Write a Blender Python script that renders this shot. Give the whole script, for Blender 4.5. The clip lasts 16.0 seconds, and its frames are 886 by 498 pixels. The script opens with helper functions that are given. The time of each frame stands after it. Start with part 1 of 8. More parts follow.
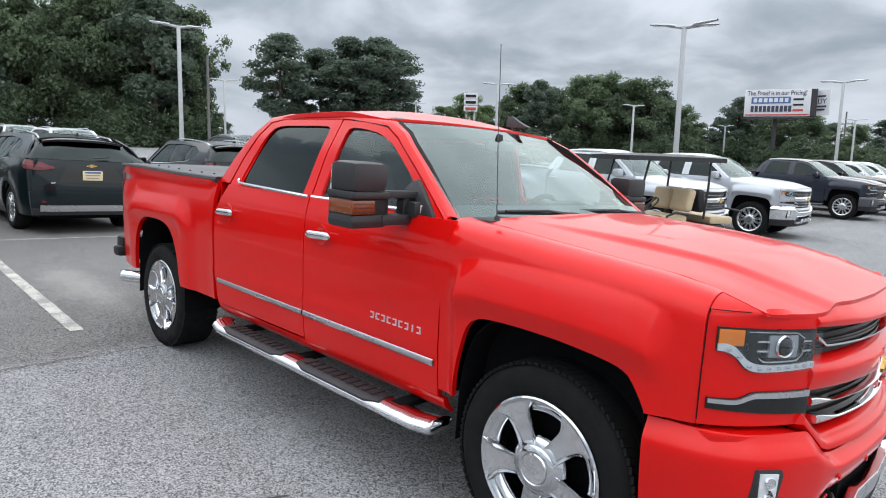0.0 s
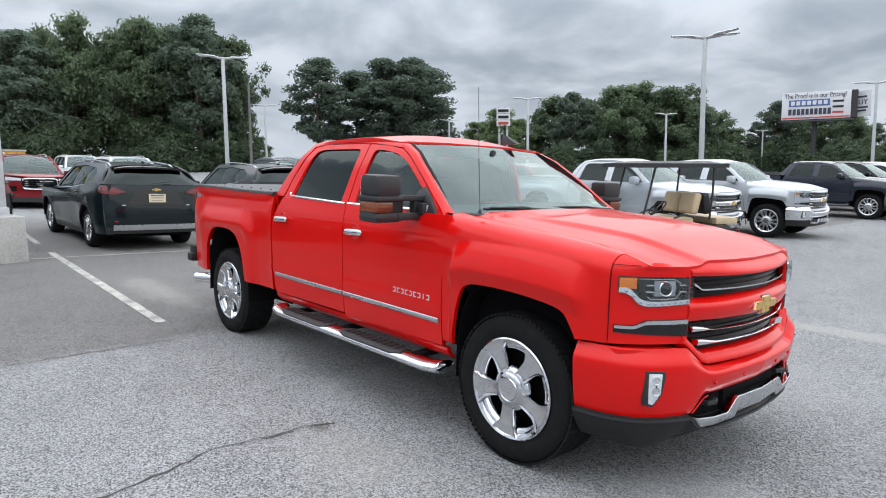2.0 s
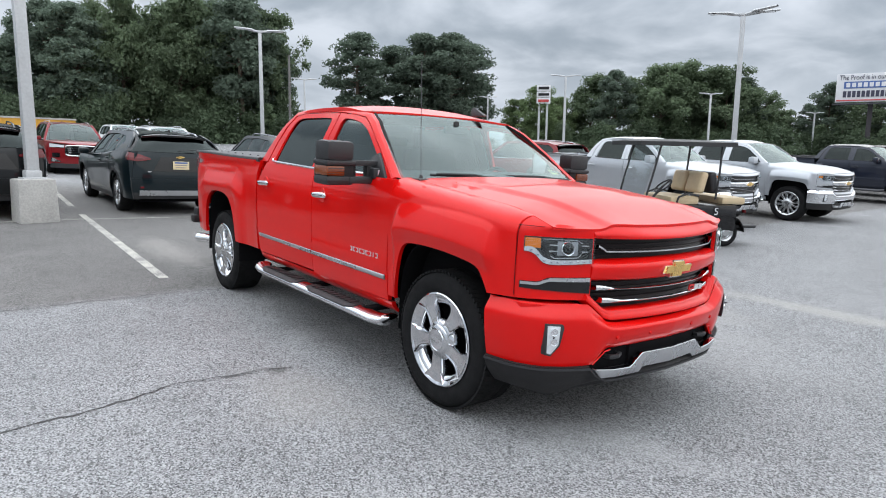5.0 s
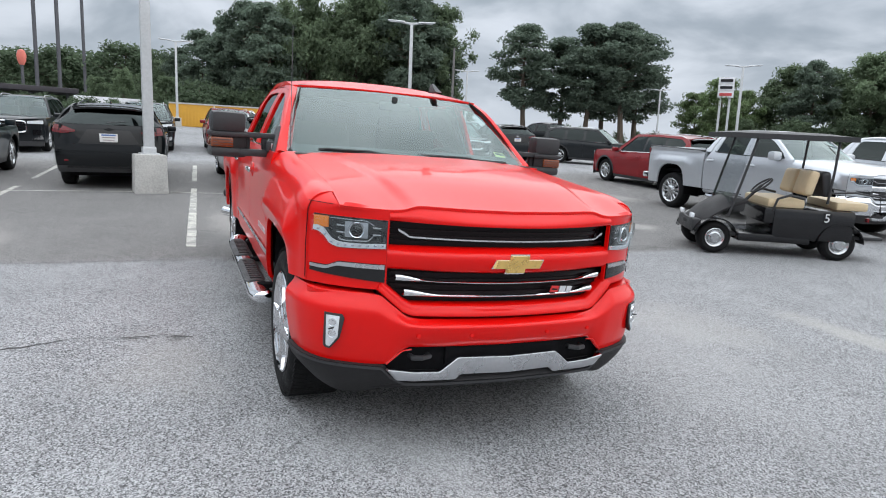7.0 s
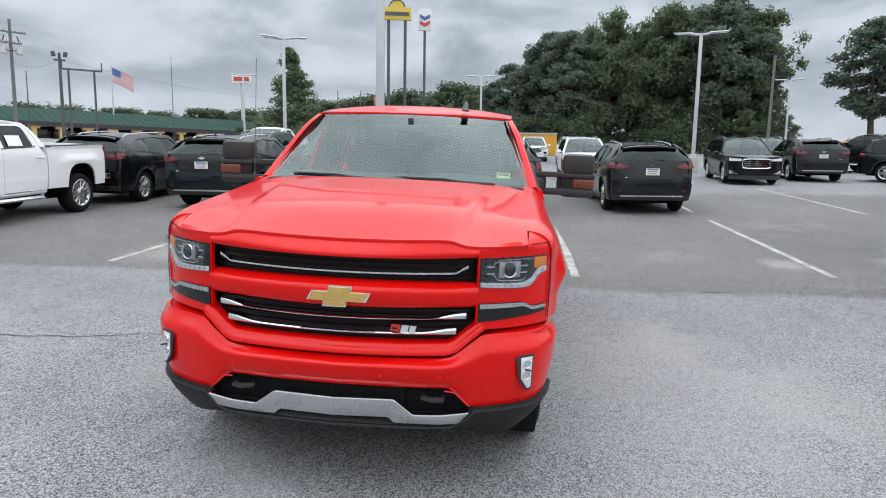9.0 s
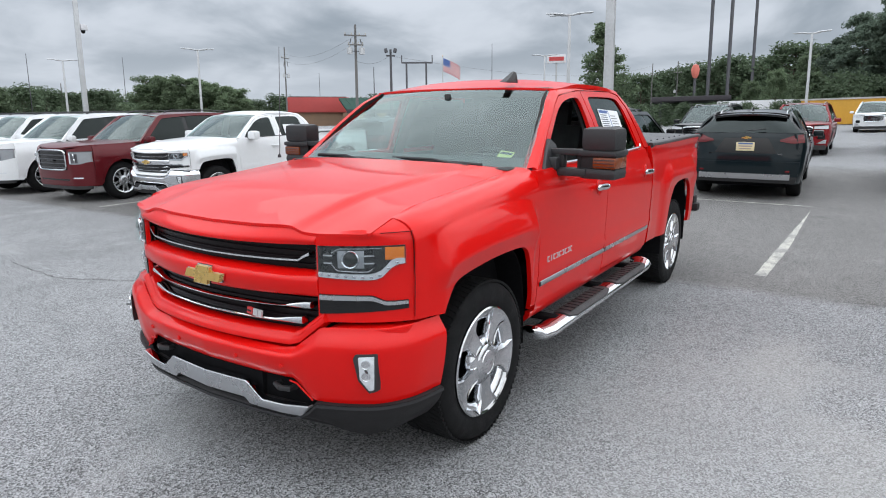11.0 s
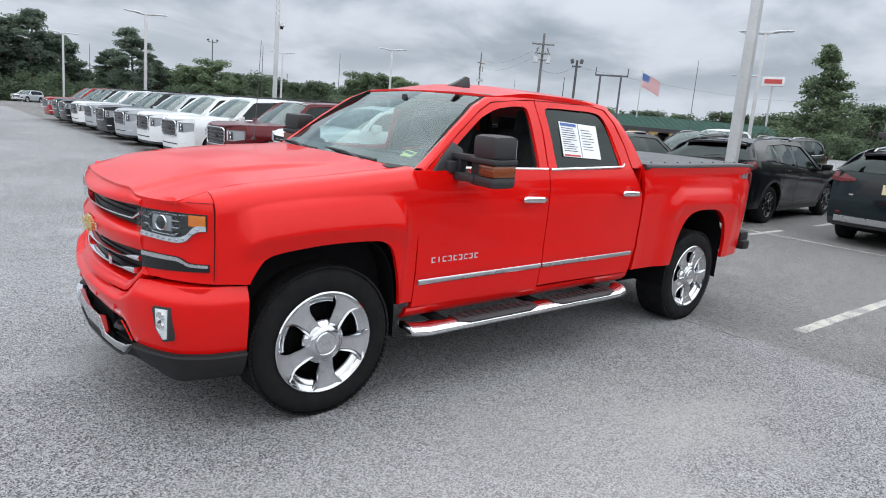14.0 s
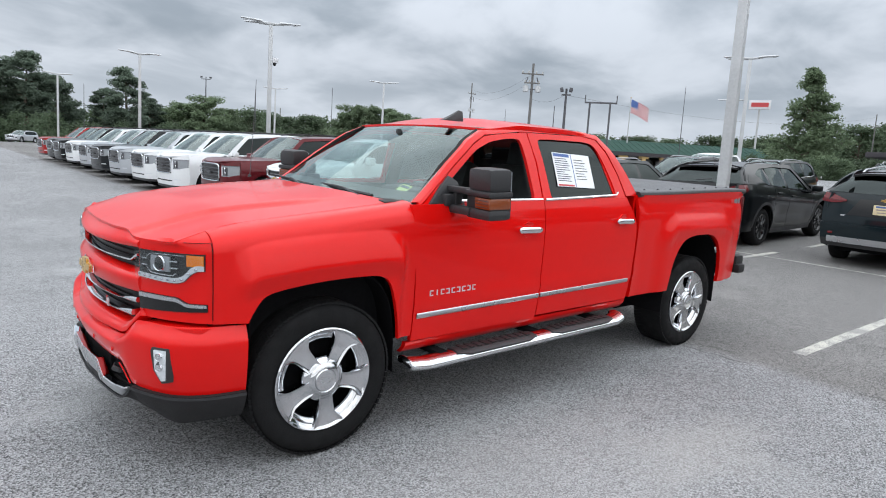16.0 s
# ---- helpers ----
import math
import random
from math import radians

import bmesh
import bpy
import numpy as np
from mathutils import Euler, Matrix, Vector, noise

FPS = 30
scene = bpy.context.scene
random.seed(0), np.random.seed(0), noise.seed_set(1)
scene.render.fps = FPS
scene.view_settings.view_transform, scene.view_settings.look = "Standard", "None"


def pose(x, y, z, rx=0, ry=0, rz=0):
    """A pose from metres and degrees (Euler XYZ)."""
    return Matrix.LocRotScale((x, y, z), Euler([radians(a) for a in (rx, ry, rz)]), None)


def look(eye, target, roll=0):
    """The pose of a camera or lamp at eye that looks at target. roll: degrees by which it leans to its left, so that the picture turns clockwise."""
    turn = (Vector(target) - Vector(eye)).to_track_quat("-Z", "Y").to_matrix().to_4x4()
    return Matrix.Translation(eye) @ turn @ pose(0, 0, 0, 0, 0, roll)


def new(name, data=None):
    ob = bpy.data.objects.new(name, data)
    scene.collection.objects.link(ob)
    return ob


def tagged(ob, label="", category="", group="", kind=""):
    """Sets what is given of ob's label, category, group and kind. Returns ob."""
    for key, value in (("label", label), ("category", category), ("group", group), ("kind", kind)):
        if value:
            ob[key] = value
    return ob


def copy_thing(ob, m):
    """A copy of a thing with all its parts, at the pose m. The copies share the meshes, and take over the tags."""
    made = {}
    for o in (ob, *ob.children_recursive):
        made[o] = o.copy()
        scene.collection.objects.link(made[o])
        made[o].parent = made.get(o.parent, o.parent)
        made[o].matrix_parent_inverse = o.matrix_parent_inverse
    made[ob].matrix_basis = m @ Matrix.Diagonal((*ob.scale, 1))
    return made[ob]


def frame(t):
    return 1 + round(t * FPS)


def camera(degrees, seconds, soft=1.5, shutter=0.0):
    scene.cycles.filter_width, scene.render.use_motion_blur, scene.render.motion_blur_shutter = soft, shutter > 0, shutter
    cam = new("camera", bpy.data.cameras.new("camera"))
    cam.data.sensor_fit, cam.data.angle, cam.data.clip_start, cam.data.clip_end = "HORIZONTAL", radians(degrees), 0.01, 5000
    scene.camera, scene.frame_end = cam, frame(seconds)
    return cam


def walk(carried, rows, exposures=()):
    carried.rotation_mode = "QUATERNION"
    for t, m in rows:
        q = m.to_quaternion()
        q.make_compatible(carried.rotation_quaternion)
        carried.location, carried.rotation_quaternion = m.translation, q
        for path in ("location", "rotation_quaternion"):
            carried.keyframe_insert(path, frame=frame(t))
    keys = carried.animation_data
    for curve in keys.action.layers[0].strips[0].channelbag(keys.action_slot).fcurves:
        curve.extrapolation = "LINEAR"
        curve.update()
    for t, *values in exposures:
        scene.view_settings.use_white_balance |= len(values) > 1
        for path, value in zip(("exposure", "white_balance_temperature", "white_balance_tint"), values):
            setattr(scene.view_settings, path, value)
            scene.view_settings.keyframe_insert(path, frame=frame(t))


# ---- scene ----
import collections

# Lot coordinates: x ahead of the red pickup, y to its left, origin under its middle. The lot leans a little against true level.
UP = Vector((-0.0238, -0.0268, 0.9994)).normalized()
LOT = UP.rotation_difference(Vector((0, 0, 1))).to_matrix().to_4x4()
cam = camera(70.4, 16.0, soft=1.05)
PATH = [
    (0, (3.15, -2.78, 1.517), (1.758, -1.368, 1.258), 1.3),
    (0.5, (3.376, -2.99, 1.499), (1.951, -1.607, 1.259), -1.0),
    (1, (3.569, -3.141, 1.495), (2.147, -1.763, 1.215), -1.1),
    (1.5, (3.801, -3.22, 1.479), (2.351, -1.865, 1.229), 0.3),
    (2, (4.006, -3.33, 1.485), (2.526, -2.002, 1.273), -0.6),
    (2.5, (4.115, -3.482, 1.471), (2.673, -2.11, 1.279), -0.3),
    (3, (4.236, -3.592, 1.467), (2.866, -2.158, 1.21), 0.3),
    (3.5, (4.392, -3.549, 1.456), (2.973, -2.158, 1.223), 1.6),
    (4, (4.542, -3.454, 1.454), (3.076, -2.116, 1.209), 1.5),
    (4.2, (4.558, -3.403, 1.456), (3.089, -2.07, 1.2), 0.0),
    (6.3, (4.887, -2.086, 1.346), (3.191, -1.065, 1.066), 3.2),
    (6.5, (4.975, -1.885, 1.384), (3.257, -0.894, 1.121), 2.0),
    (7, (5.235, -1.401, 1.358), (3.415, -0.632, 1.042), 2.4),
    (7.5, (5.353, -0.88, 1.335), (3.452, -0.351, 1.009), 2.6),
    (8, (5.395, -0.328, 1.35), (3.437, -0.033, 1.065), 0.5),
    (8.5, (5.38, 0.189, 1.371), (3.397, 0.197, 1.109), 0.9),
    (9, (5.25, 0.713, 1.4), (3.277, 0.524, 1.129), 0.9),
    (9.5, (5.157, 1.215, 1.408), (3.233, 0.741, 1.136), 2.2),
    (10, (4.927, 1.653, 1.393), (3.075, 0.933, 1.165), 3.1),
    (10.2, (4.817, 1.797, 1.413), (3.0, 1.007, 1.141), 1.5),
    (12.3, (3.776, 3.151, 1.411), (2.379, 1.748, 1.126), 2.6),
    (12.5, (3.694, 3.213, 1.401), (2.309, 1.798, 1.122), 2.4),
    (13, (3.495, 3.309, 1.401), (2.208, 1.805, 1.118), 5.4),
    (13.5, (3.419, 3.493, 1.417), (2.213, 1.924, 1.127), 4.5),
    (14, (3.399, 3.674, 1.42), (2.128, 2.168, 1.08), 5.0),
    (14.5, (3.405, 3.746, 1.43), (2.112, 2.252, 1.119), 4.2),
    (15, (3.426, 3.75, 1.437), (2.109, 2.275, 1.137), 3.8),
    (15.5, (3.417, 3.708, 1.437), (2.14, 2.199, 1.138), 3.5),
    (16, (3.413, 3.67, 1.442), (2.127, 2.158, 1.194), 3.6),
]
walk(cam, [(t, look(eye, target, roll)) for t, eye, target, roll in PATH],
     [(0.0, 0.0), (6.5, 0.02), (8.0, -0.06), (9.0, -0.10), (10.0, -0.18), (11.2, -0.10), (12.5, -0.02), (14.0, -0.04), (16.0, -0.04)])
scene.view_settings.exposure = 0.0


# ---- overcast sky and a broad, weak sun behind the cloud ----
def build_world():
    world = bpy.data.worlds.new("overcast_sky")
    scene.world = world
    world.use_nodes = True
    nt = world.node_tree
    nt.nodes.clear()
    N = nt.nodes.new
    out, bg = N("ShaderNodeOutputWorld"), N("ShaderNodeBackground")
    sky = N("ShaderNodeTexSky")
    sky.sky_type = "NISHITA"
    sky.sun_disc = False
    sky.sun_elevation, sky.sun_rotation = radians(58), radians(150)
    sky.air_density, sky.dust_density = 1.0, 3.0
    tc = N("ShaderNodeTexCoord")
    sep = N("ShaderNodeSeparateXYZ")
    nt.links.new(tc.outputs["Generated"], sep.inputs[0])
    # cloud deck: project the direction on a plane overhead
    den = N("ShaderNodeMath"); den.operation = "MAXIMUM"; den.inputs[1].default_value = 0.0
    nt.links.new(sep.outputs["Z"], den.inputs[0])
    add = N("ShaderNodeMath"); add.operation = "ADD"; add.inputs[1].default_value = 0.27
    nt.links.new(den.outputs[0], add.inputs[0])
    dx = N("ShaderNodeMath"); dx.operation = "DIVIDE"
    dy = N("ShaderNodeMath"); dy.operation = "DIVIDE"
    nt.links.new(sep.outputs["X"], dx.inputs[0]); nt.links.new(add.outputs[0], dx.inputs[1])
    nt.links.new(sep.outputs["Y"], dy.inputs[0]); nt.links.new(add.outputs[0], dy.inputs[1])
    comb = N("ShaderNodeCombineXYZ")
    nt.links.new(dx.outputs[0], comb.inputs[0]); nt.links.new(dy.outputs[0], comb.inputs[1])
    n1 = N("ShaderNodeTexNoise")
    n1.inputs["Scale"].default_value, n1.inputs["Detail"].default_value, n1.inputs["Roughness"].default_value = 2.1, 7, 0.50
    n1.inputs["Distortion"].default_value = 0.35
    nt.links.new(comb.outputs[0], n1.inputs["Vector"])
    ramp = N("ShaderNodeValToRGB")
    r = ramp.color_ramp
    r.interpolation = "EASE"
    r.elements[0].position, r.elements[0].color = 0.34, (0.450, 0.525, 0.612, 1)
    r.elements[1].position, r.elements[1].color = 0.66, (0.89, 0.966, 1.075, 1)
    nt.links.new(n1.outputs["Fac"], ramp.inputs["Fac"])
    # a bright strip low down and a bright deck overhead, as under a real overcast
    low = N("ShaderNodeMapRange")
    low.interpolation_type = "SMOOTHSTEP"
    low.inputs["From Min"].default_value, low.inputs["From Max"].default_value = 0.02, 0.17
    low.inputs["To Min"].default_value, low.inputs["To Max"].default_value = 1.0, 0.0
    nt.links.new(sep.outputs["Z"], low.inputs["Value"])
    mixl = N("ShaderNodeMix"); mixl.data_type = "RGBA"
    mixl.inputs["B"].default_value = (0.87, 0.948, 1.055, 1)
    lowf = N("ShaderNodeMath"); lowf.operation = "MULTIPLY"; lowf.inputs[1].default_value = 0.75
    nt.links.new(low.outputs[0], lowf.inputs[0])
    nt.links.new(lowf.outputs[0], mixl.inputs["Factor"])
    nt.links.new(ramp.outputs["Color"], mixl.inputs["A"])
    high = N("ShaderNodeMapRange")
    high.interpolation_type = "SMOOTHSTEP"
    high.inputs["From Min"].default_value, high.inputs["From Max"].default_value = 0.12, 0.95
    high.inputs["To Min"].default_value, high.inputs["To Max"].default_value = 1.0, 3.1
    nt.links.new(sep.outputs["Z"], high.inputs["Value"])
    mul = N("ShaderNodeVectorMath"); mul.operation = "SCALE"
    nt.links.new(mixl.outputs["Result"], mul.inputs[0])
    nt.links.new(high.outputs[0], mul.inputs["Scale"])
    sc = N("ShaderNodeVectorMath"); sc.operation = "SCALE"; sc.inputs["Scale"].default_value = 0.05
    nt.links.new(sky.outputs[0], sc.inputs[0])
    mix = N("ShaderNodeMix"); mix.data_type = "RGBA"
    mix.inputs["Factor"].default_value = 0.93
    nt.links.new(sc.outputs[0], mix.inputs["A"])
    nt.links.new(mul.outputs[0], mix.inputs["B"])
    nt.links.new(mix.outputs["Result"], bg.inputs["Color"])
    bg.inputs["Strength"].default_value = 0.83
    nt.links.new(bg.outputs[0], out.inputs["Surface"])


build_world()
sun_data = bpy.data.lights.new("sun", "SUN")
sun_data.energy, sun_data.angle, sun_data.color = 2.1, radians(150), (1.0, 0.96, 0.89)
sun = new("sun", sun_data)
sun.matrix_world = look((0, 0, 60), (-8, -16, 0))


# ---- materials ----
def mat(name, base, rough=0.5, metal=0.0, vary=0.0, scale=8.0, bump=0.0, bump_scale=200.0, coat=0.0, spec=0.5, rand=0.0):
    """A procedural surface: colour varied at two scales, roughness varied with it, fine relief."""
    m = bpy.data.materials.new(name)
    m.use_nodes = True
    nt = m.node_tree
    b = nt.nodes["Principled BSDF"]
    b.inputs["Base Color"].default_value = (*base, 1)
    b.inputs["Roughness"].default_value = rough
    b.inputs["Metallic"].default_value = metal
    b.inputs["Coat Weight"].default_value = coat
    b.inputs["Coat Roughness"].default_value = 0.03
    b.inputs["Specular IOR Level"].default_value = spec
    N, L = nt.nodes.new, nt.links.new
    tc = N("ShaderNodeTexCoord")
    if vary or rand:
        n1, n2 = N("ShaderNodeTexNoise"), N("ShaderNodeTexNoise")
        n1.inputs["Scale"].default_value, n2.inputs["Scale"].default_value = scale, scale * 11
        n1.inputs["Detail"].default_value, n2.inputs["Detail"].default_value = 5, 3
        L(tc.outputs["Object"], n1.inputs["Vector"]); L(tc.outputs["Object"], n2.inputs["Vector"])
        ad = N("ShaderNodeMath"); ad.operation = "ADD"
        L(n1.outputs["Fac"], ad.inputs[0]); L(n2.outputs["Fac"], ad.inputs[1])
        last = ad
        if rand:
            info = N("ShaderNodeObjectInfo")
            ma = N("ShaderNodeMath"); ma.operation = "MULTIPLY_ADD"; ma.inputs[1].default_value = rand * 2
            L(info.outputs["Random"], ma.inputs[0]); L(ad.outputs[0], ma.inputs[2])
            last = ma
        mr = N("ShaderNodeMapRange")
        mr.inputs["From Min"].default_value, mr.inputs["From Max"].default_value = 0.6, 1.4 + rand * 2
        mr.inputs["To Min"].default_value, mr.inputs["To Max"].default_value = 1 - vary, 1 + vary
        L(last.outputs[0], mr.inputs["Value"])
        sc = N("ShaderNodeVectorMath"); sc.operation = "SCALE"
        sc.inputs[0].default_value = base
        L(mr.outputs[0], sc.inputs["Scale"]); L(sc.outputs[0], b.inputs["Base Color"])
        rr = N("ShaderNodeMapRange")
        rr.inputs["From Min"].default_value, rr.inputs["From Max"].default_value = 0.3, 0.7
        rr.inputs["To Min"].default_value, rr.inputs["To Max"].default_value = max(0, rough * (1 - vary)), min(1, rough * (1 + vary))
        L(n1.outputs["Fac"], rr.inputs["Value"]); L(rr.outputs[0], b.inputs["Roughness"])
    if bump:
        nb, bp = N("ShaderNodeTexNoise"), N("ShaderNodeBump")
        nb.inputs["Scale"].default_value, nb.inputs["Detail"].default_value = bump_scale, 3
        bp.inputs["Strength"].default_value, bp.inputs["Distance"].default_value = bump, 0.01
        L(tc.outputs["Object"], nb.inputs["Vector"]); L(nb.outputs["Fac"], bp.inputs["Height"]); L(bp.outputs[0], b.inputs["Normal"])
    return m


def glass_mat(name, tint, rough=0.01, gloss=0.055, edge=0.85):
    """Thin vehicle glass: tinted see-through with a clear reflection on top."""
    m = bpy.data.materials.new(name)
    m.use_nodes = True
    nt = m.node_tree
    nt.nodes.clear()
    N, L = nt.nodes.new, nt.links.new
    out, tr, gl, mx, lw = N("ShaderNodeOutputMaterial"), N("ShaderNodeBsdfTransparent"), N("ShaderNodeBsdfGlossy"), N("ShaderNodeMixShader"), N("ShaderNodeLayerWeight")
    tr.inputs["Color"].default_value = (*tint, 1)
    gl.inputs["Roughness"].default_value = rough
    gl.inputs["Color"].default_value = (0.88, 1.0, 0.98, 1)
    lw.inputs["Blend"].default_value = 0.5
    pw = N("ShaderNodeMath"); pw.operation = "POWER"; pw.inputs[1].default_value = 4.0
    ad = N("ShaderNodeMath"); ad.operation = "MULTIPLY_ADD"; ad.inputs[1].default_value = edge; ad.inputs[2].default_value = gloss
    L(lw.outputs["Facing"], pw.inputs[0]); L(pw.outputs[0], ad.inputs[0]); L(ad.outputs[0], mx.inputs[0]); L(tr.outputs[0], mx.inputs[1]); L(gl.outputs[0], mx.inputs[2]); L(mx.outputs[0], out.inputs["Surface"])
    return m


M = {}
def paint(name, base, flake=0.0, coat=0.62):
    return mat(name, base, rough=0.30, metal=flake, vary=0.03, scale=1.5, coat=coat, spec=0.08)
M["red"] = paint("red_paint", (0.66, 0.004, 0.003), 0.0, 0.5)
M["white"] = paint("white_paint", (0.78, 0.79, 0.80))
M["silver"] = paint("silver_paint", (0.50, 0.52, 0.55), 0.5)
M["grey"] = paint("dark_grey_paint", (0.010, 0.012, 0.014), 0.0, 0.6)
M["slate"] = paint("slate_paint", (0.006, 0.012, 0.015), 0.0, 0.6)
M["black"] = paint("black_paint", (0.004, 0.005, 0.006), 0.0, 0.6)
M["maroon"] = paint("maroon_paint", (0.11, 0.010, 0.014), 0.1)
M["navy"] = paint("dark_blue_paint", (0.016, 0.020, 0.034), 0.2, 1.0)
M["crimson"] = paint("crimson_paint", (0.20, 0.010, 0.014))
M["brightred"] = paint("bright_red_paint", (0.35, 0.02, 0.02))
M["chrome"] = mat("chrome", (0.80, 0.81, 0.83), 0.07, 1.0, vary=0.04, scale=6)
M["satin"] = mat("satin_silver", (0.55, 0.56, 0.58), 0.28, 0.9, vary=0.06, scale=6)
M["wheelchrome"] = mat("wheel_chrome", (0.66, 0.67, 0.69), 0.06, 1.0, vary=0.05, scale=6)
M["alloy"] = mat("alloy", (0.48, 0.49, 0.50), 0.25, 0.9, vary=0.05, scale=6)
M["rubber"] = mat("tyre_rubber", (0.0085, 0.0085, 0.009), 0.82, vary=0.25, scale=9, bump=0.25, bump_scale=120, spec=0.2)
M["plastic"] = mat("black_plastic", (0.022, 0.022, 0.024), 0.5, vary=0.12, scale=7, bump=0.15, bump_scale=500)
M["trim"] = mat("dark_trim", (0.019, 0.018, 0.019), 0.60, vary=0.15, scale=5, bump=0.12, bump_scale=400, spec=0.3)
M["gloss"] = mat("gloss_black", (0.006, 0.006, 0.007), 0.15, vary=0.02, scale=4)
M["lampclear"] = mat("bright_lamp_trim", (0.66, 0.69, 0.72), 0.22, 0.25, vary=0.22, scale=45, coat=0.5)
M["lamphouse"] = mat("lamp_housing", (0.016, 0.016, 0.018), 0.3, 0.1, vary=0.25, scale=25)
M["grille"] = mat("grille_gloss", (0.008, 0.004, 0.005), 0.3, vary=0.1, scale=8, spec=0.15)
M["lamptrim"] = mat("clear_lamp_trim", (0.36, 0.38, 0.40), 0.22, 0.4, vary=0.12, scale=12, coat=0.5)
M["tailbright"] = mat("tail_lamp_strip", (0.15, 0.006, 0.010), 0.25, vary=0.1, scale=20, coat=0.4)
M["plateprint"] = mat("faint_plate_print", (0.30, 0.24, 0.24), 0.6, vary=0.15, scale=30)
M["frit"] = mat("screen_print", (0.015, 0.015, 0.016), 0.35, vary=0.05, scale=6)
M["under"] = mat("underbody", (0.008, 0.008, 0.009), 0.95, vary=0.3, scale=4, spec=0.05)
M["inside"] = mat("cabin_trim", (0.035, 0.034, 0.034), 0.8, vary=0.2, scale=6, bump=0.1)
M["seatcloth"] = mat("dark_upholstery", (0.030, 0.029, 0.030), 0.75, vary=0.25, scale=14, bump=0.2, bump_scale=300)
M["vinyl"] = mat("tonneau_vinyl", (0.095, 0.095, 0.10), 0.62, vary=0.12, scale=3, bump=0.2, bump_scale=260)
M["glass"] = glass_mat("clear_glass", (0.62, 0.70, 0.69))
M["screen"] = glass_mat("windscreen_glass", (0.55, 0.68, 0.67), gloss=0.085, edge=0.75)
M["tint"] = glass_mat("privacy_glass", (0.040, 0.043, 0.046), gloss=0.035, edge=0.55)
M["lens"] = glass_mat("lamp_lens", (0.86, 0.88, 0.90))
M["amber"] = mat("amber_lens", (0.75, 0.20, 0.01), 0.2, vary=0.1, scale=30, coat=0.6)
M["amberdark"] = mat("dark_amber_lens", (0.20, 0.045, 0.010), 0.25, vary=0.15, scale=40, coat=0.6)
M["tail"] = mat("red_lens", (0.12, 0.003, 0.006), 0.2, vary=0.2, scale=20, coat=0.25)
M["lampwhite"] = mat("white_lens", (0.72, 0.74, 0.77), 0.2, vary=0.08, scale=30, coat=0.5)
M["gold"] = mat("gold_badge", (0.72, 0.48, 0.16), 0.28, 0.75, vary=0.12, scale=30)
M["badge"] = mat("badge_silver", (0.62, 0.63, 0.65), 0.35, 0.4, vary=0.05, scale=30)
M["badgered"] = mat("badge_red", (0.55, 0.03, 0.03), 0.35, vary=0.05, scale=30)
M["paper"] = mat("window_paper", (0.80, 0.81, 0.83), 0.7, vary=0.03, scale=10)
M["ink"] = mat("print_ink", (0.05, 0.05, 0.08), 0.7, vary=0.1, scale=40)
M["redink"] = mat("red_ink", (0.50, 0.06, 0.06), 0.6, vary=0.08, scale=20)
M["blueink"] = mat("blue_ink", (0.07, 0.13, 0.34), 0.6, vary=0.08, scale=20)
M["stickeryellow"] = mat("yellow_sticker", (0.60, 0.68, 0.22), 0.5, vary=0.1, scale=40)
M["plate"] = mat("plate_white", (0.72, 0.70, 0.68), 0.45, vary=0.06, scale=20)
M["plateyellow"] = mat("plate_yellow", (0.76, 0.64, 0.40), 0.45, vary=0.06, scale=20)
M["polepaint"] = mat("pole_paint", (0.50, 0.51, 0.52), 0.45, 0.2, vary=0.12, scale=2.5)
M["concrete"] = mat("concrete", (0.42, 0.41, 0.39), 0.85, vary=0.28, scale=2.6, bump=0.35, bump_scale=60)


def worn_paint(name, paint_tone, bare):
    """Road paint with patches worn down to the stone beneath."""
    m = mat(name, paint_tone, 0.8, vary=0.15, scale=5, bump=0.3, bump_scale=180)
    nt = m.node_tree
    b = nt.nodes["Principled BSDF"]
    N, L = nt.nodes.new, nt.links.new
    tc, n1, n2, ad, mr, mx = N("ShaderNodeTexCoord"), N("ShaderNodeTexNoise"), N("ShaderNodeTexNoise"), N("ShaderNodeMath"), N("ShaderNodeMapRange"), N("ShaderNodeMix")
    n1.inputs["Scale"].default_value, n1.inputs["Detail"].default_value = 4.5, 6
    n2.inputs["Scale"].default_value, n2.inputs["Detail"].default_value = 75, 3
    L(tc.outputs["Object"], n1.inputs["Vector"]); L(tc.outputs["Object"], n2.inputs["Vector"])
    L(n1.outputs["Fac"], ad.inputs[0]); L(n2.outputs["Fac"], ad.inputs[1])
    mr.inputs["From Min"].default_value, mr.inputs["From Max"].default_value = 0.90, 1.10
    L(ad.outputs[0], mr.inputs["Value"])
    mx.data_type = "RGBA"
    old = b.inputs["Base Color"].links[0].from_socket
    L(mr.outputs[0], mx.inputs["Factor"]); L(old, mx.inputs["A"])
    mx.inputs["B"].default_value = (*bare, 1)
    L(mx.outputs["Result"], b.inputs["Base Color"])
    return m


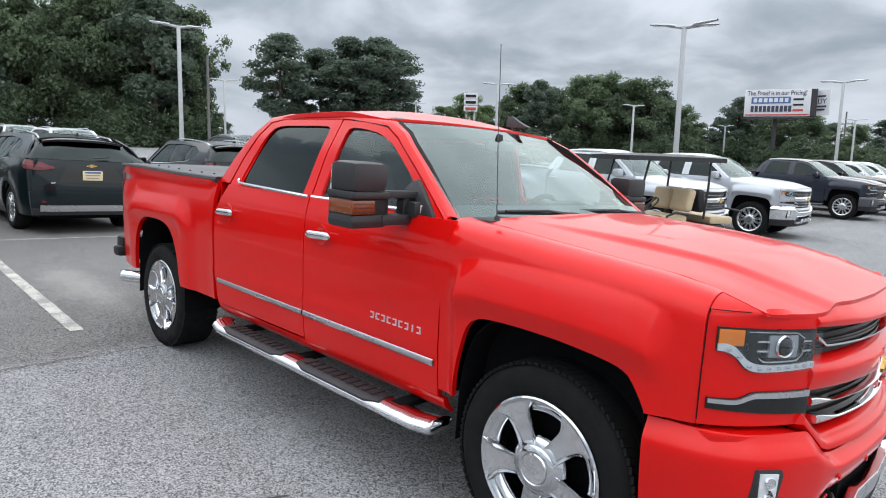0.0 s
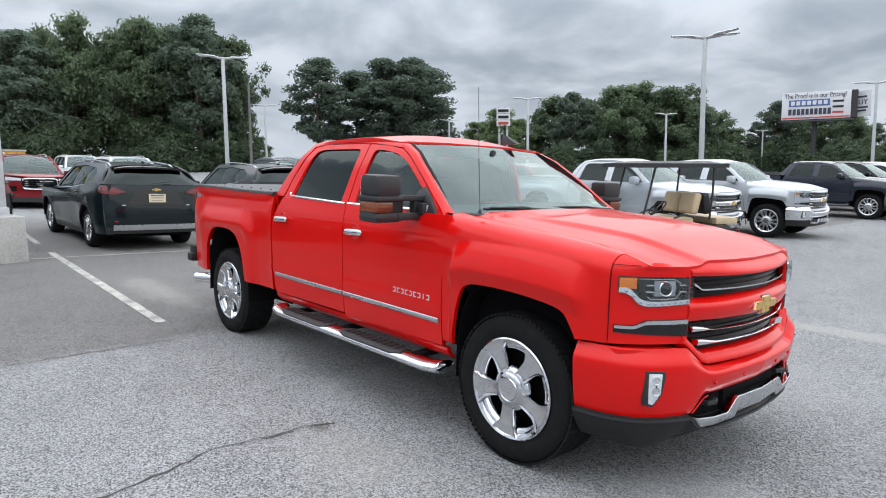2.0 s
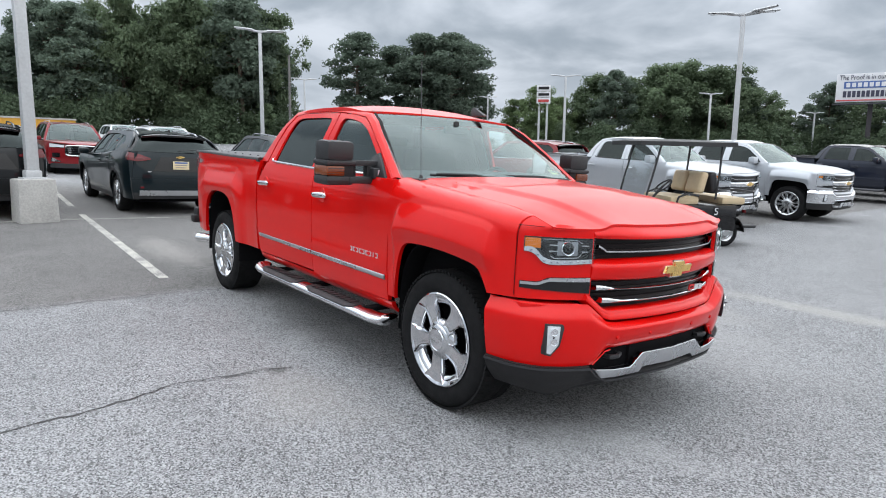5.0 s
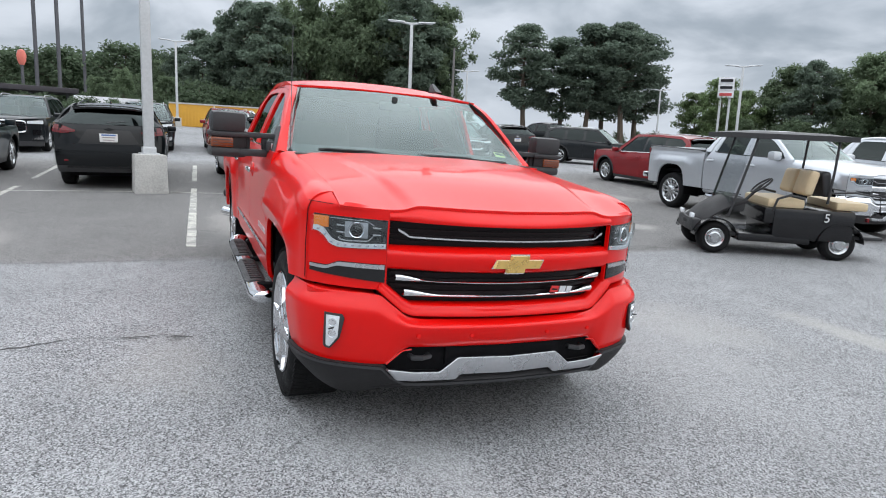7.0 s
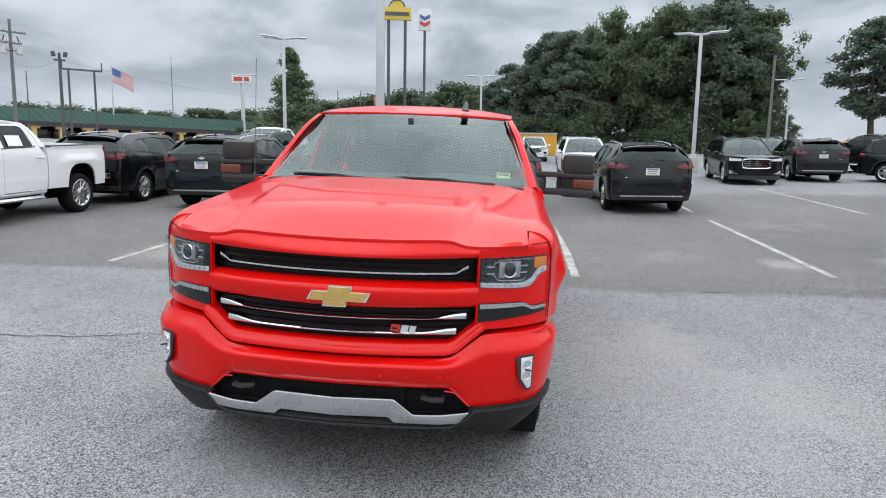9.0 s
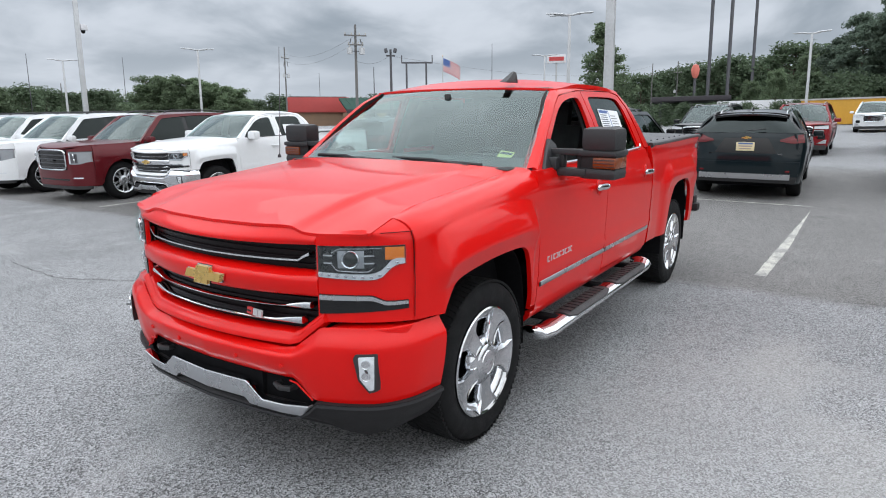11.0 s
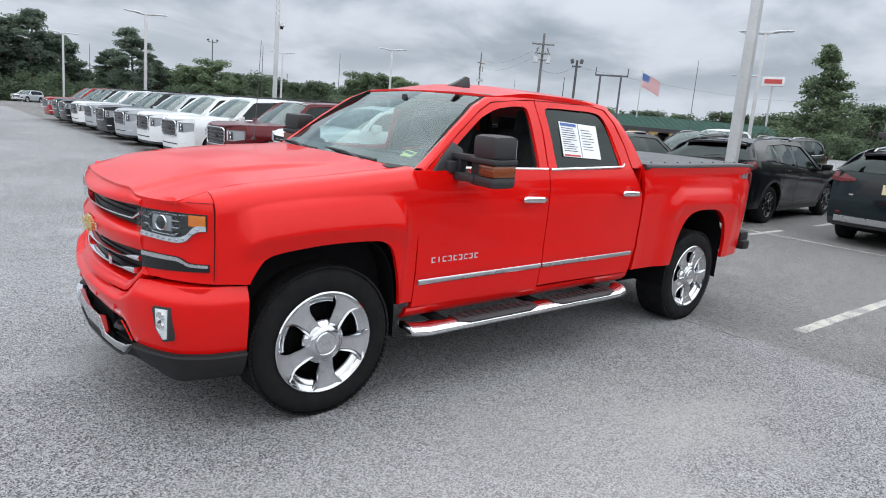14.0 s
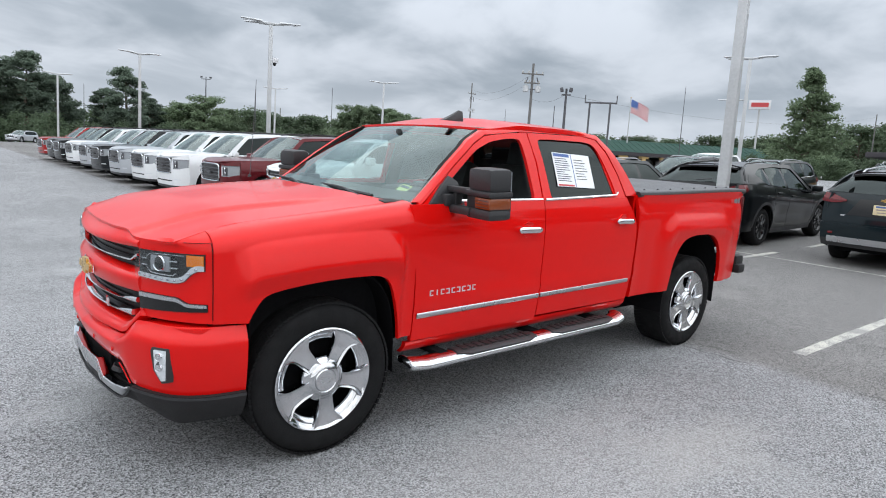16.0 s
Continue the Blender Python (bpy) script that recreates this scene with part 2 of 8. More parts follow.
M["line"] = worn_paint("worn_line_paint", (0.50, 0.485, 0.43), (0.24, 0.235, 0.225))
M["bark"] = mat("bark", (0.10, 0.075, 0.055), 0.9, vary=0.35, scale=3, bump=0.5, bump_scale=30)
M["woodpole"] = mat("weathered_pole_wood", (0.15, 0.145, 0.14), 0.85, vary=0.25, scale=2)
M["steel"] = mat("dark_steel", (0.10, 0.10, 0.11), 0.55, 0.5, vary=0.2, scale=3)
M["tan"] = mat("tan_vinyl", (0.55, 0.43, 0.27), 0.5, vary=0.12, scale=8, bump=0.15, bump_scale=200)
M["greenroof"] = mat("green_metal_roof", (0.026, 0.064, 0.050), 0.85, 0.0, vary=0.15, scale=0.4, spec=0.15)
M["redroof"] = mat("red_fascia", (0.42, 0.06, 0.055), 0.6, vary=0.12, scale=0.4)
M["brickwall"] = mat("brown_wall", (0.22, 0.14, 0.09), 0.85, vary=0.3, scale=0.8)
M["tanwall"] = mat("tan_column", (0.55, 0.38, 0.16), 0.7, vary=0.15, scale=0.8)
M["orange"] = mat("orange_container", (0.62, 0.33, 0.035), 0.55, vary=0.12, scale=0.6)
M["signwhite"] = mat("sign_white", (0.68, 0.68, 0.70), 0.5, vary=0.04, scale=0.5)
M["signyellow"] = mat("sign_yellow", (0.60, 0.45, 0.07), 0.5, vary=0.06, scale=0.5)
M["signdark"] = mat("sign_dark_edge", (0.035, 0.03, 0.035), 0.6, vary=0.1, scale=0.5)
M["salmon"] = mat("salmon_paint", (0.62, 0.16, 0.12), 0.6, vary=0.1, scale=0.5)


# ---- building helpers ----
def mesh_of(name, bm, material, smooth=40):
    me = bpy.data.meshes.new(name)
    bm.normal_update()
    bm.to_mesh(me)
    bm.free()
    if material is not None:
        me.materials.append(material)
    if smooth:
        me.polygons.foreach_set("use_smooth", [True] * len(me.polygons))
        me.set_sharp_from_angle(angle=radians(smooth))
    return me


def part(name, bm, material, parent=None, label="", smooth=40):
    """Links a bmesh as one mesh object under a thing or a part."""
    ob = new(name, mesh_of(name, bm, material, smooth))
    ob.parent = parent
    if label:
        tagged(ob, label)
    return ob


def thing(name, m, label, category, group="", kind=""):
    ob = new(name)
    ob.empty_display_size = 0.2
    ob.matrix_world = m
    return tagged(ob, label, category, group, kind)


def solid(name, bm, material, m, label, category, group="", kind="", smooth=40):
    ob = new(name, mesh_of(name, bm, material, smooth))
    ob.matrix_world = m
    return tagged(ob, label, category, group, kind)


def box(sx, sy, sz, bevel=0.0, at=(0, 0, 0), bm=None, seg=2):
    """A box of full size sx, sy, sz, middle at `at`, edges rounded."""
    own = bmesh.new()
    bmesh.ops.create_cube(own, size=1, matrix=Matrix.Diagonal((sx, sy, sz, 1)))
    if bevel:
        bmesh.ops.bevel(own, geom=own.edges[:], offset=bevel, segments=seg, profile=0.6, affect="EDGES")
    bmesh.ops.translate(own, vec=at, verts=own.verts)
    return own if bm is None else join(bm, own)


def join(bm, other, m=None):
    if m is not None:
        bmesh.ops.transform(other, matrix=m, verts=other.verts)
    vs = [bm.verts.new(v.co) for v in other.verts]
    other.verts.index_update()
    for f in other.faces:
        try:
            bm.faces.new([vs[v.index] for v in f.verts])
        except ValueError:
            pass
    other.free()
    return bm


def sheet(fn, nu, nv, thick=0.0, direction=None, close_u=False, flip=False):
    """A grid surface from fn(u, v), u and v in 0..1. thick gives it a back and rims, along `direction` or the normal."""
    bm = bmesh.new()
    g = [[bm.verts.new(fn(i / nu, j / nv)) for j in range(nv + 1)] for i in range(nu if close_u else nu + 1)]
    n = len(g)
    for i in range(nu):
        for j in range(nv):
            a, b, c, d = g[i][j], g[(i + 1) % n][j], g[(i + 1) % n][j + 1], g[i][j + 1]
            try:
                bm.faces.new((d, c, b, a) if flip else (a, b, c, d))
            except ValueError:
                pass
    if thick:
        bm.normal_update()
        back = [[bm.verts.new(v.co - (Vector(direction) if direction is not None else v.normal) * thick) for v in row] for row in g]
        for i in range(nu):
            for j in range(nv):
                a, b, c, d = back[i][j], back[(i + 1) % n][j], back[(i + 1) % n][j + 1], back[i][j + 1]
                bm.faces.new((a, b, c, d) if flip else (d, c, b, a))
        rim = [(g[i][0], g[(i + 1) % n][0], back[(i + 1) % n][0], back[i][0]) for i in range(nu)]
        rim += [(g[(i + 1) % n][nv], g[i][nv], back[i][nv], back[(i + 1) % n][nv]) for i in range(nu)]
        if not close_u:
            rim += [(g[0][j + 1], g[0][j], back[0][j], back[0][j + 1]) for j in range(nv)]
            rim += [(g[nu][j], g[nu][j + 1], back[nu][j + 1], back[nu][j]) for j in range(nv)]
        for f in rim:
            bm.faces.new(f[::-1] if not flip else f)
    return bm


def tube(points, radius, sides=8, caps=True):
    """A pipe along points; radius a number or one per point."""
    bm = bmesh.new()
    pts = [Vector(p) for p in points]
    rings = []
    ref = Vector((0, 0, 1))
    for i, p in enumerate(pts):
        d = (pts[min(i + 1, len(pts) - 1)] - pts[max(i - 1, 0)]).normalized()
        a = d.cross(ref if abs(d.dot(ref)) < 0.95 else Vector((1, 0, 0))).normalized()
        b = d.cross(a)
        r = radius[i] if isinstance(radius, (list, tuple)) else radius
        rings.append([bm.verts.new(p + a * r * math.cos(2 * math.pi * k / sides) + b * r * math.sin(2 * math.pi * k / sides)) for k in range(sides)])
    for i in range(len(rings) - 1):
        for k in range(sides):
            bm.faces.new((rings[i][k], rings[i][(k + 1) % sides], rings[i + 1][(k + 1) % sides], rings[i + 1][k]))
    if caps:
        bm.faces.new(rings[0][::-1]); bm.faces.new(rings[-1])
    bmesh.ops.recalc_face_normals(bm, faces=bm.faces[:])
    return bm


def lathe(profile, sides=48, axis="y"):
    """Turns (radius, offset) pairs about an axis through the origin."""
    bm = bmesh.new()
    rings = []
    for r, o in profile:
        ring = []
        for k in range(sides):
            a = 2 * math.pi * k / sides
            c, s = r * math.cos(a), r * math.sin(a)
            ring.append(bm.verts.new((c, o, s) if axis == "y" else (c, s, o)))
        rings.append(ring)
    for i in range(len(rings) - 1):
        for k in range(sides):
            bm.faces.new((rings[i][k], rings[i][(k + 1) % sides], rings[i + 1][(k + 1) % sides], rings[i + 1][k]))
    bmesh.ops.recalc_face_normals(bm, faces=bm.faces[:])
    return bm


def prism(outline, depth, to3d, bevel=0.0):
    """A slab with a 2D outline; to3d(a, b, d) gives the place, d from 0 to depth."""
    bm = bmesh.new()
    front = [bm.verts.new(to3d(a, b, 0)) for a, b in outline]
    back = [bm.verts.new(to3d(a, b, depth)) for a, b in outline]
    n = len(outline)
    bm.faces.new(front); bm.faces.new(back[::-1])
    for i in range(n):
        bm.faces.new((front[i], back[i], back[(i + 1) % n], front[(i + 1) % n]))
    bmesh.ops.recalc_face_normals(bm, faces=bm.faces[:])
    if bevel:
        bmesh.ops.bevel(bm, geom=bm.edges[:], offset=bevel, segments=2, profile=0.6, affect="EDGES", clamp_overlap=True)
    return bm


def text_mesh(words, size, depth=0.004, width=None):
    """Built-in font lettering as a bmesh in the xy plane, centred; width stretches it to that many metres."""
    cu = bpy.data.curves.new("lettering", "FONT")
    cu.body, cu.size, cu.extrude, cu.align_x, cu.align_y = words, size, depth / 2, "CENTER", "CENTER"
    ob = bpy.data.objects.new("lettering", cu)
    scene.collection.objects.link(ob)
    dg = bpy.context.evaluated_depsgraph_get()
    me = bpy.data.meshes.new_from_object(ob.evaluated_get(dg))
    bm = bmesh.new()
    bm.from_mesh(me)
    bpy.data.objects.remove(ob); bpy.data.curves.remove(cu); bpy.data.meshes.remove(me)
    xs = [v.co.x for v in bm.verts]
    if width and xs:
        k = width / (max(xs) - min(xs))
        for v in bm.verts:
            v.co.x *= k
    return bm


def smooth01(a, b, x):
    t = min(1, max(0, (x - a) / (b - a)))
    return t * t * (3 - 2 * t)


def interp(x, xs, ys):
    """Smooth interpolation through knots (monotone cubic)."""
    n = len(xs)
    if x <= xs[0]:
        return ys[0]
    if x >= xs[-1]:
        return ys[-1]
    i = max(k for k in range(n - 1) if xs[k] <= x)
    h = xs[i + 1] - xs[i]
    def slope(k):
        if k == 0 or k == n - 1:
            return (ys[min(k + 1, n - 1)] - ys[max(k - 1, 0)]) / (xs[min(k + 1, n - 1)] - xs[max(k - 1, 0)])
        a, b = (ys[k] - ys[k - 1]) / (xs[k] - xs[k - 1]), (ys[k + 1] - ys[k]) / (xs[k + 1] - xs[k])
        return 0 if a * b <= 0 else 2 * a * b / (a + b)
    m0, m1, t = slope(i), slope(i + 1), (x - xs[i]) / h
    return (2 * t**3 - 3 * t**2 + 1) * ys[i] + (t**3 - 2 * t**2 + t) * h * m0 + (-2 * t**3 + 3 * t**2) * ys[i + 1] + (t**3 - t**2) * h * m1


# ---- the lot's surface ----
def rise(x, y):
    """Gentle fall of the paving, in metres above the truck's own level."""
    out = max(0, -x - 9.5)
    return 0.036 * max(0, y - 2) + 0.012 * max(0, -x - 1.4) + 0.014 * min(11, out) + 0.008 * max(0, out - 11) - 0.030 * min(5.6, max(0, -y - 1.6)) - 0.006 * max(0, -y - 7.2)


def lot(x, y, z=0.0):
    """World place of lot coordinates, z above the ground; level land beyond 75 m."""
    r = math.hypot(x, y)
    k = 1.0 if r < 75 else 75 / r
    p = LOT @ Vector((x * k, y * k, rise(x * k, y * k)))
    if k < 1:
        q = LOT @ Vector((x, y, 0))
        p.x, p.y = q.x, q.y
    p.z += z
    return p


def stand(x, y, heading=0.0, lean=True):
    """Pose on the ground: heading 0 looks along lot x; lean follows the slope."""
    o = lot(x, y)
    if lean:
        up = (lot(x + 1, y) - lot(x - 1, y)).cross(lot(x, y + 1) - lot(x, y - 1)).normalized()
    else:
        up = Vector((0, 0, 1))
    f = LOT.to_3x3() @ Vector((math.cos(radians(heading)), math.sin(radians(heading)), 0))
    left = up.cross(f).normalized()
    f = left.cross(up)
    m = Matrix((f, left, up)).transposed().to_4x4()
    m.translation = o
    return m


# ---- ground ----
PALE, DARK = (0.38, 0.365, 0.34), (0.075, 0.073, 0.072)
SPOTS = [(-4.3, -0.75, 1.7, 0.42, 0.36, PALE), (-3.7, 4.6, 0.6, 0.4, 0.55, PALE), (-3.9, 6.3, 0.7, 0.5, 0.5, PALE), (-8.1, 9.0, 1.2, 0.8, 0.4, PALE), (-3.2, -3.8, 1.5, 0.8, 0.4, PALE), (2.2, 3.9, 1.7, 0.28, 0.5, PALE),
         (0.76, -1.44, 0.12, 0.10, 0.6, DARK), (-3.3, -0.55, 0.5, 0.2, 0.35, DARK), (1.3, -1.5, 0.8, 0.5, 0.28, PALE), (1.2, 2.7, 0.9, 0.7, 0.25, PALE), (0.0, 2.05, 0.8, 0.4, 0.25, PALE),
         # broad area that only makes the paving by the truck paler
         (1.2, 1.9, 2.4, 1.3, 0.35, (0.36, 0.36, 0.355))]


def asphalt():
    m = bpy.data.materials.new("aged_asphalt")
    m.use_nodes = True
    nt = m.node_tree
    b = nt.nodes["Principled BSDF"]
    N, L = nt.nodes.new, nt.links.new
    tc = N("ShaderNodeTexCoord")
    def noise_at(scale, detail=4, rough=0.55):
        n = N("ShaderNodeTexNoise")
        n.inputs["Scale"].default_value, n.inputs["Detail"].default_value, n.inputs["Roughness"].default_value = scale, detail, rough
        L(tc.outputs["Object"], n.inputs["Vector"])
        return n
    grain = N("ShaderNodeTexVoronoi")
    grain.inputs["Scale"].default_value = 150
    L(tc.outputs["Object"], grain.inputs["Vector"])
    fine, mid, big = noise_at(160, 2), noise_at(2.2, 6, 0.6), noise_at(0.22, 4)
    speck = N("ShaderNodeMapRange")
    speck.inputs["To Min"].default_value, speck.inputs["To Max"].default_value = 0.2, 1.8
    sx = N("ShaderNodeSeparateXYZ")
    L(grain.outputs["Color"], sx.inputs[0]); L(sx.outputs[0], speck.inputs["Value"])
    wash = N("ShaderNodeMapRange")
    wash.inputs["From Min"].default_value, wash.inputs["From Max"].default_value = 0.3, 0.72
    wash.inputs["To Min"].default_value, wash.inputs["To Max"].default_value = 0.92, 1.08
    L(mid.outputs["Fac"], wash.inputs["Value"])
    wash2 = N("ShaderNodeMapRange")
    wash2.inputs["From Min"].default_value, wash2.inputs["From Max"].default_value = 0.3, 0.7
    wash2.inputs["To Min"].default_value, wash2.inputs["To Max"].default_value = 0.86, 1.14
    L(big.outputs["Fac"], wash2.inputs["Value"])
    m1 = N("ShaderNodeMath"); m1.operation = "MULTIPLY"
    m2 = N("ShaderNodeMath"); m2.operation = "MULTIPLY"
    L(speck.outputs[0], m1.inputs[0]); L(wash.outputs[0], m1.inputs[1]); L(m1.outputs[0], m2.inputs[0]); L(wash2.outputs[0], m2.inputs[1])
    # pale dried-out bands of silt
    band = noise_at(0.55, 5, 0.6)
    bm_ = N("ShaderNodeMapRange")
    bm_.interpolation_type = "SMOOTHSTEP"
    bm_.inputs["From Min"].default_value, bm_.inputs["From Max"].default_value = 0.58, 0.72
    bm_.inputs["To Min"].default_value, bm_.inputs["To Max"].default_value = 0.0, 0.38
    L(band.outputs["Fac"], bm_.inputs["Value"])
    col = N("ShaderNodeVectorMath"); col.operation = "SCALE"
    col.inputs[0].default_value = (0.232, 0.233, 0.237)
    L(m2.outputs[0], col.inputs["Scale"])
    mx = N("ShaderNodeMix"); mx.data_type = "RGBA"
    mx.inputs["B"].default_value = (0.38, 0.38, 0.38, 1)
    L(bm_.outputs[0], mx.inputs["Factor"]); L(col.outputs[0], mx.inputs["A"])
    # older, darker and browner paving in the stalls, with an uneven seam
    sep = N("ShaderNodeSeparateXYZ")
    L(tc.outputs["Object"], sep.inputs[0])
    wob = noise_at(1.1, 3)
    wx = N("ShaderNodeMath"); wx.operation = "MULTIPLY_ADD"; wx.inputs[1].default_value = 0.18
    L(wob.outputs["Fac"], wx.inputs[0]); L(sep.outputs["X"], wx.inputs[2])
    near, far = N("ShaderNodeMapRange"), N("ShaderNodeMapRange")
    near.interpolation_type = far.interpolation_type = "SMOOTHSTEP"
    near.inputs["From Min"].default_value, near.inputs["From Max"].default_value = -1.60, -1.92
    far.inputs["From Min"].default_value, far.inputs["From Max"].default_value = -16.5, -13.5
    L(wx.outputs[0], near.inputs["Value"]); L(wx.outputs[0], far.inputs["Value"])
    zone = N("ShaderNodeMath"); zone.operation = "MULTIPLY"
    L(near.outputs[0], zone.inputs[0]); L(far.outputs[0], zone.inputs[1])
    old = N("ShaderNodeVectorMath"); old.operation = "MULTIPLY"
    old.inputs[1].default_value = (0.71, 0.685, 0.655)
    L(mx.outputs["Result"], old.inputs[0])
    mz = N("ShaderNodeMix"); mz.data_type = "RGBA"
    L(zone.outputs[0], mz.inputs["Factor"]); L(mx.outputs["Result"], mz.inputs["A"]); L(old.outputs[0], mz.inputs["B"])
    last = mz.outputs["Result"]
    # dried silt, dark oil marks and other paler areas, each with its own place and shape
    for px, py, sx_, sy_, amount, tone in SPOTS:
        mp = N("ShaderNodeMapping")
        mp.inputs["Location"].default_value = (-px / sx_, -py / sy_, 0)
        mp.inputs["Scale"].default_value = (1 / sx_, 1 / sy_, 0)
        L(tc.outputs["Object"], mp.inputs["Vector"])
        ln = N("ShaderNodeVectorMath"); ln.operation = "LENGTH"
        L(mp.outputs[0], ln.inputs[0])
        ragged = N("ShaderNodeMath"); ragged.operation = "MULTIPLY_ADD"; ragged.inputs[1].default_value = 1.5
        L(mid.outputs["Fac"], ragged.inputs[0]); L(ln.outputs["Value"], ragged.inputs[2])
        fall = N("ShaderNodeMapRange"); fall.interpolation_type = "SMOOTHSTEP"
        fall.inputs["From Min"].default_value, fall.inputs["From Max"].default_value = 1.75, 0.95
        fall.inputs["To Max"].default_value = amount
        L(ragged.outputs[0], fall.inputs["Value"])
        ms = N("ShaderNodeMix"); ms.data_type = "RGBA"
        ms.inputs["B"].default_value = (*tone, 1)
        L(fall.outputs[0], ms.inputs["Factor"]); L(last, ms.inputs["A"])
        last = ms.outputs["Result"]
    L(last, b.inputs["Base Color"])
    b.inputs["Roughness"].default_value = 0.88
    b.inputs["Specular IOR Level"].default_value = 0.2
    bp = N("ShaderNodeBump")
    bp.inputs["Strength"].default_value, bp.inputs["Distance"].default_value = 0.55, 0.006
    L(grain.outputs["Distance"], bp.inputs["Height"]); L(bp.outputs[0], b.inputs["Normal"])
    return m


M["asphalt"] = asphalt()


def spread(limit, n):
    """Grid steps, dense in the middle and wide at the edge."""
    return [limit * math.copysign(abs(k / n) ** 2.6, k) for k in range(-n, n + 1)]


def build_ground():
    bm = bmesh.new()
    xs, ys = spread(1500, 60), spread(1500, 60)
    g = [[bm.verts.new(lot(x, y)) for y in ys] for x in xs]
    for i in range(len(xs) - 1):
        for j in range(len(ys) - 1):
            bm.faces.new((g[i][j], g[i + 1][j], g[i + 1][j + 1], g[i][j + 1]))
    return solid("ground", bm, M["asphalt"], Matrix(), "worn grey asphalt car park with pale speckled stone", "ground", kind="structure")


build_ground()


def stripe(x0, y0, x1, y1, width, name="parking_line", z=0.005, n=None, material=None, label="worn off-white painted parking line on asphalt"):
    """A painted line that follows the ground, with a ragged edge."""
    d = Vector((x1 - x0, y1 - y0))
    ln = d.length
    n = n or max(4, int(ln / 0.12))
    p = Vector((-d.y, d.x)) / ln
    rnd = random.Random(int(abs(x0 * 131 + y0 * 17)))
    bm = bmesh.new()
    rows = []
    for i in range(n + 1):
        c = Vector((x0, y0)) + d * i / n
        a, b = width / 2 * rnd.uniform(0.82, 1.0), width / 2 * rnd.uniform(0.82, 1.0)
        rows.append([bm.verts.new(lot(*(c + p * a), z)), bm.verts.new(lot(*(c - p * b), z))])
    for i in range(n):
        bm.faces.new((rows[i][1], rows[i + 1][1], rows[i + 1][0], rows[i][0]))
    return solid(name, bm, material or M["line"], Matrix(), label, "parking line", group="parking lines", kind="structure", smooth=0)


for x0, y0, x1, y1, w in [(-2.53, -1.30, -14.2, -1.00, 0.12), (-2.52, 1.62, -14.2, 2.00, 0.12), (-2.9, 4.84, -14.2, 5.36, 0.11), (-2.2, -4.25, -14.2, -4.2, 0.11),
                          (-10.2, 9.1, -17.5, 9.25, 0.11), (-9.6, -7.2, -14.2, -7.2, 0.11), (-8.0, -4.2, -8.0, 2.0, 0.08), (-2.3, -7.2, -7.5, -7.15, 0.11),
                          (-2.2, -10.2, -7.5, -10.2, 0.11)]:
    stripe(x0, y0, x1, y1, w)


def crack(points, width=0.012, name="pavement_crack"):
    """A wandering crack: a thin dark ribbon along points on the ground."""
    rnd = random.Random(int(abs(points[0][0] * 100 + points[0][1] * 10)))
    line = []
    for (x0, y0), (x1, y1) in zip(points, points[1:]):
        n = max(2, int(math.hypot(x1 - x0, y1 - y0) / 0.07))
        for k in range(n):
            line.append((x0 + (x1 - x0) * k / n + rnd.uniform(-0.022, 0.022), y0 + (y1 - y0) * k / n + rnd.uniform(-0.022, 0.022)))
    line.append(points[-1])
    bm = bmesh.new()
    rows = []
    for i, (x, y) in enumerate(line):
        a, b = line[max(0, i - 1)], line[min(len(line) - 1, i + 1)]
        d = Vector((b[0] - a[0], b[1] - a[1]))
        d = d.normalized() if d.length else Vector((1, 0))
        w = width / 2 * rnd.uniform(0.35, 1.4)
        rows.append((bm.verts.new(lot(x - d.y * w, y + d.x * w, 0.003)), bm.verts.new(lot(x + d.y * w, y - d.x * w, 0.003))))
    for i in range(len(rows) - 1):
        bm.faces.new((rows[i][1], rows[i + 1][1], rows[i + 1][0], rows[i][0]))
    return solid(name, bm, M["crackfill"], Matrix(), "thin dark crack in the asphalt", "crack", group="pavement cracks", kind="structure", smooth=0)


M["crackfill"] = mat("crack_shadow", (0.055, 0.053, 0.052), 0.95, vary=0.3, scale=6)
crack([(0.78, -1.35), (0.72, -1.55), (0.68, -2.05), (0.83, -2.62), (0.84, -3.2), (0.92, -3.7), (1.25, -4.6), (1.1, -6.0), (1.4, -8.0)], 0.016)
crack([(0.92, -3.7), (0.62, -4.1), (0.30, -4.3)], 0.010)
crack([(-1.80, -1.2), (-1.78, 0.0), (-1.80, 1.0), (-1.83, 1.45), (-1.88, 2.3), (-1.98, 3.6), (-2.06, 4.9), (-2.0, 7.0), (-2.1, 10.0)], 0.014)
crack([(-1.80, -1.2), (-1.85, -3.0), (-1.95, -6.0), (-1.9, -9.0)], 0.012)
crack([(-8.6, -4.0), (-8.62, 0.0), (-8.6, 4.5)], 0.010)


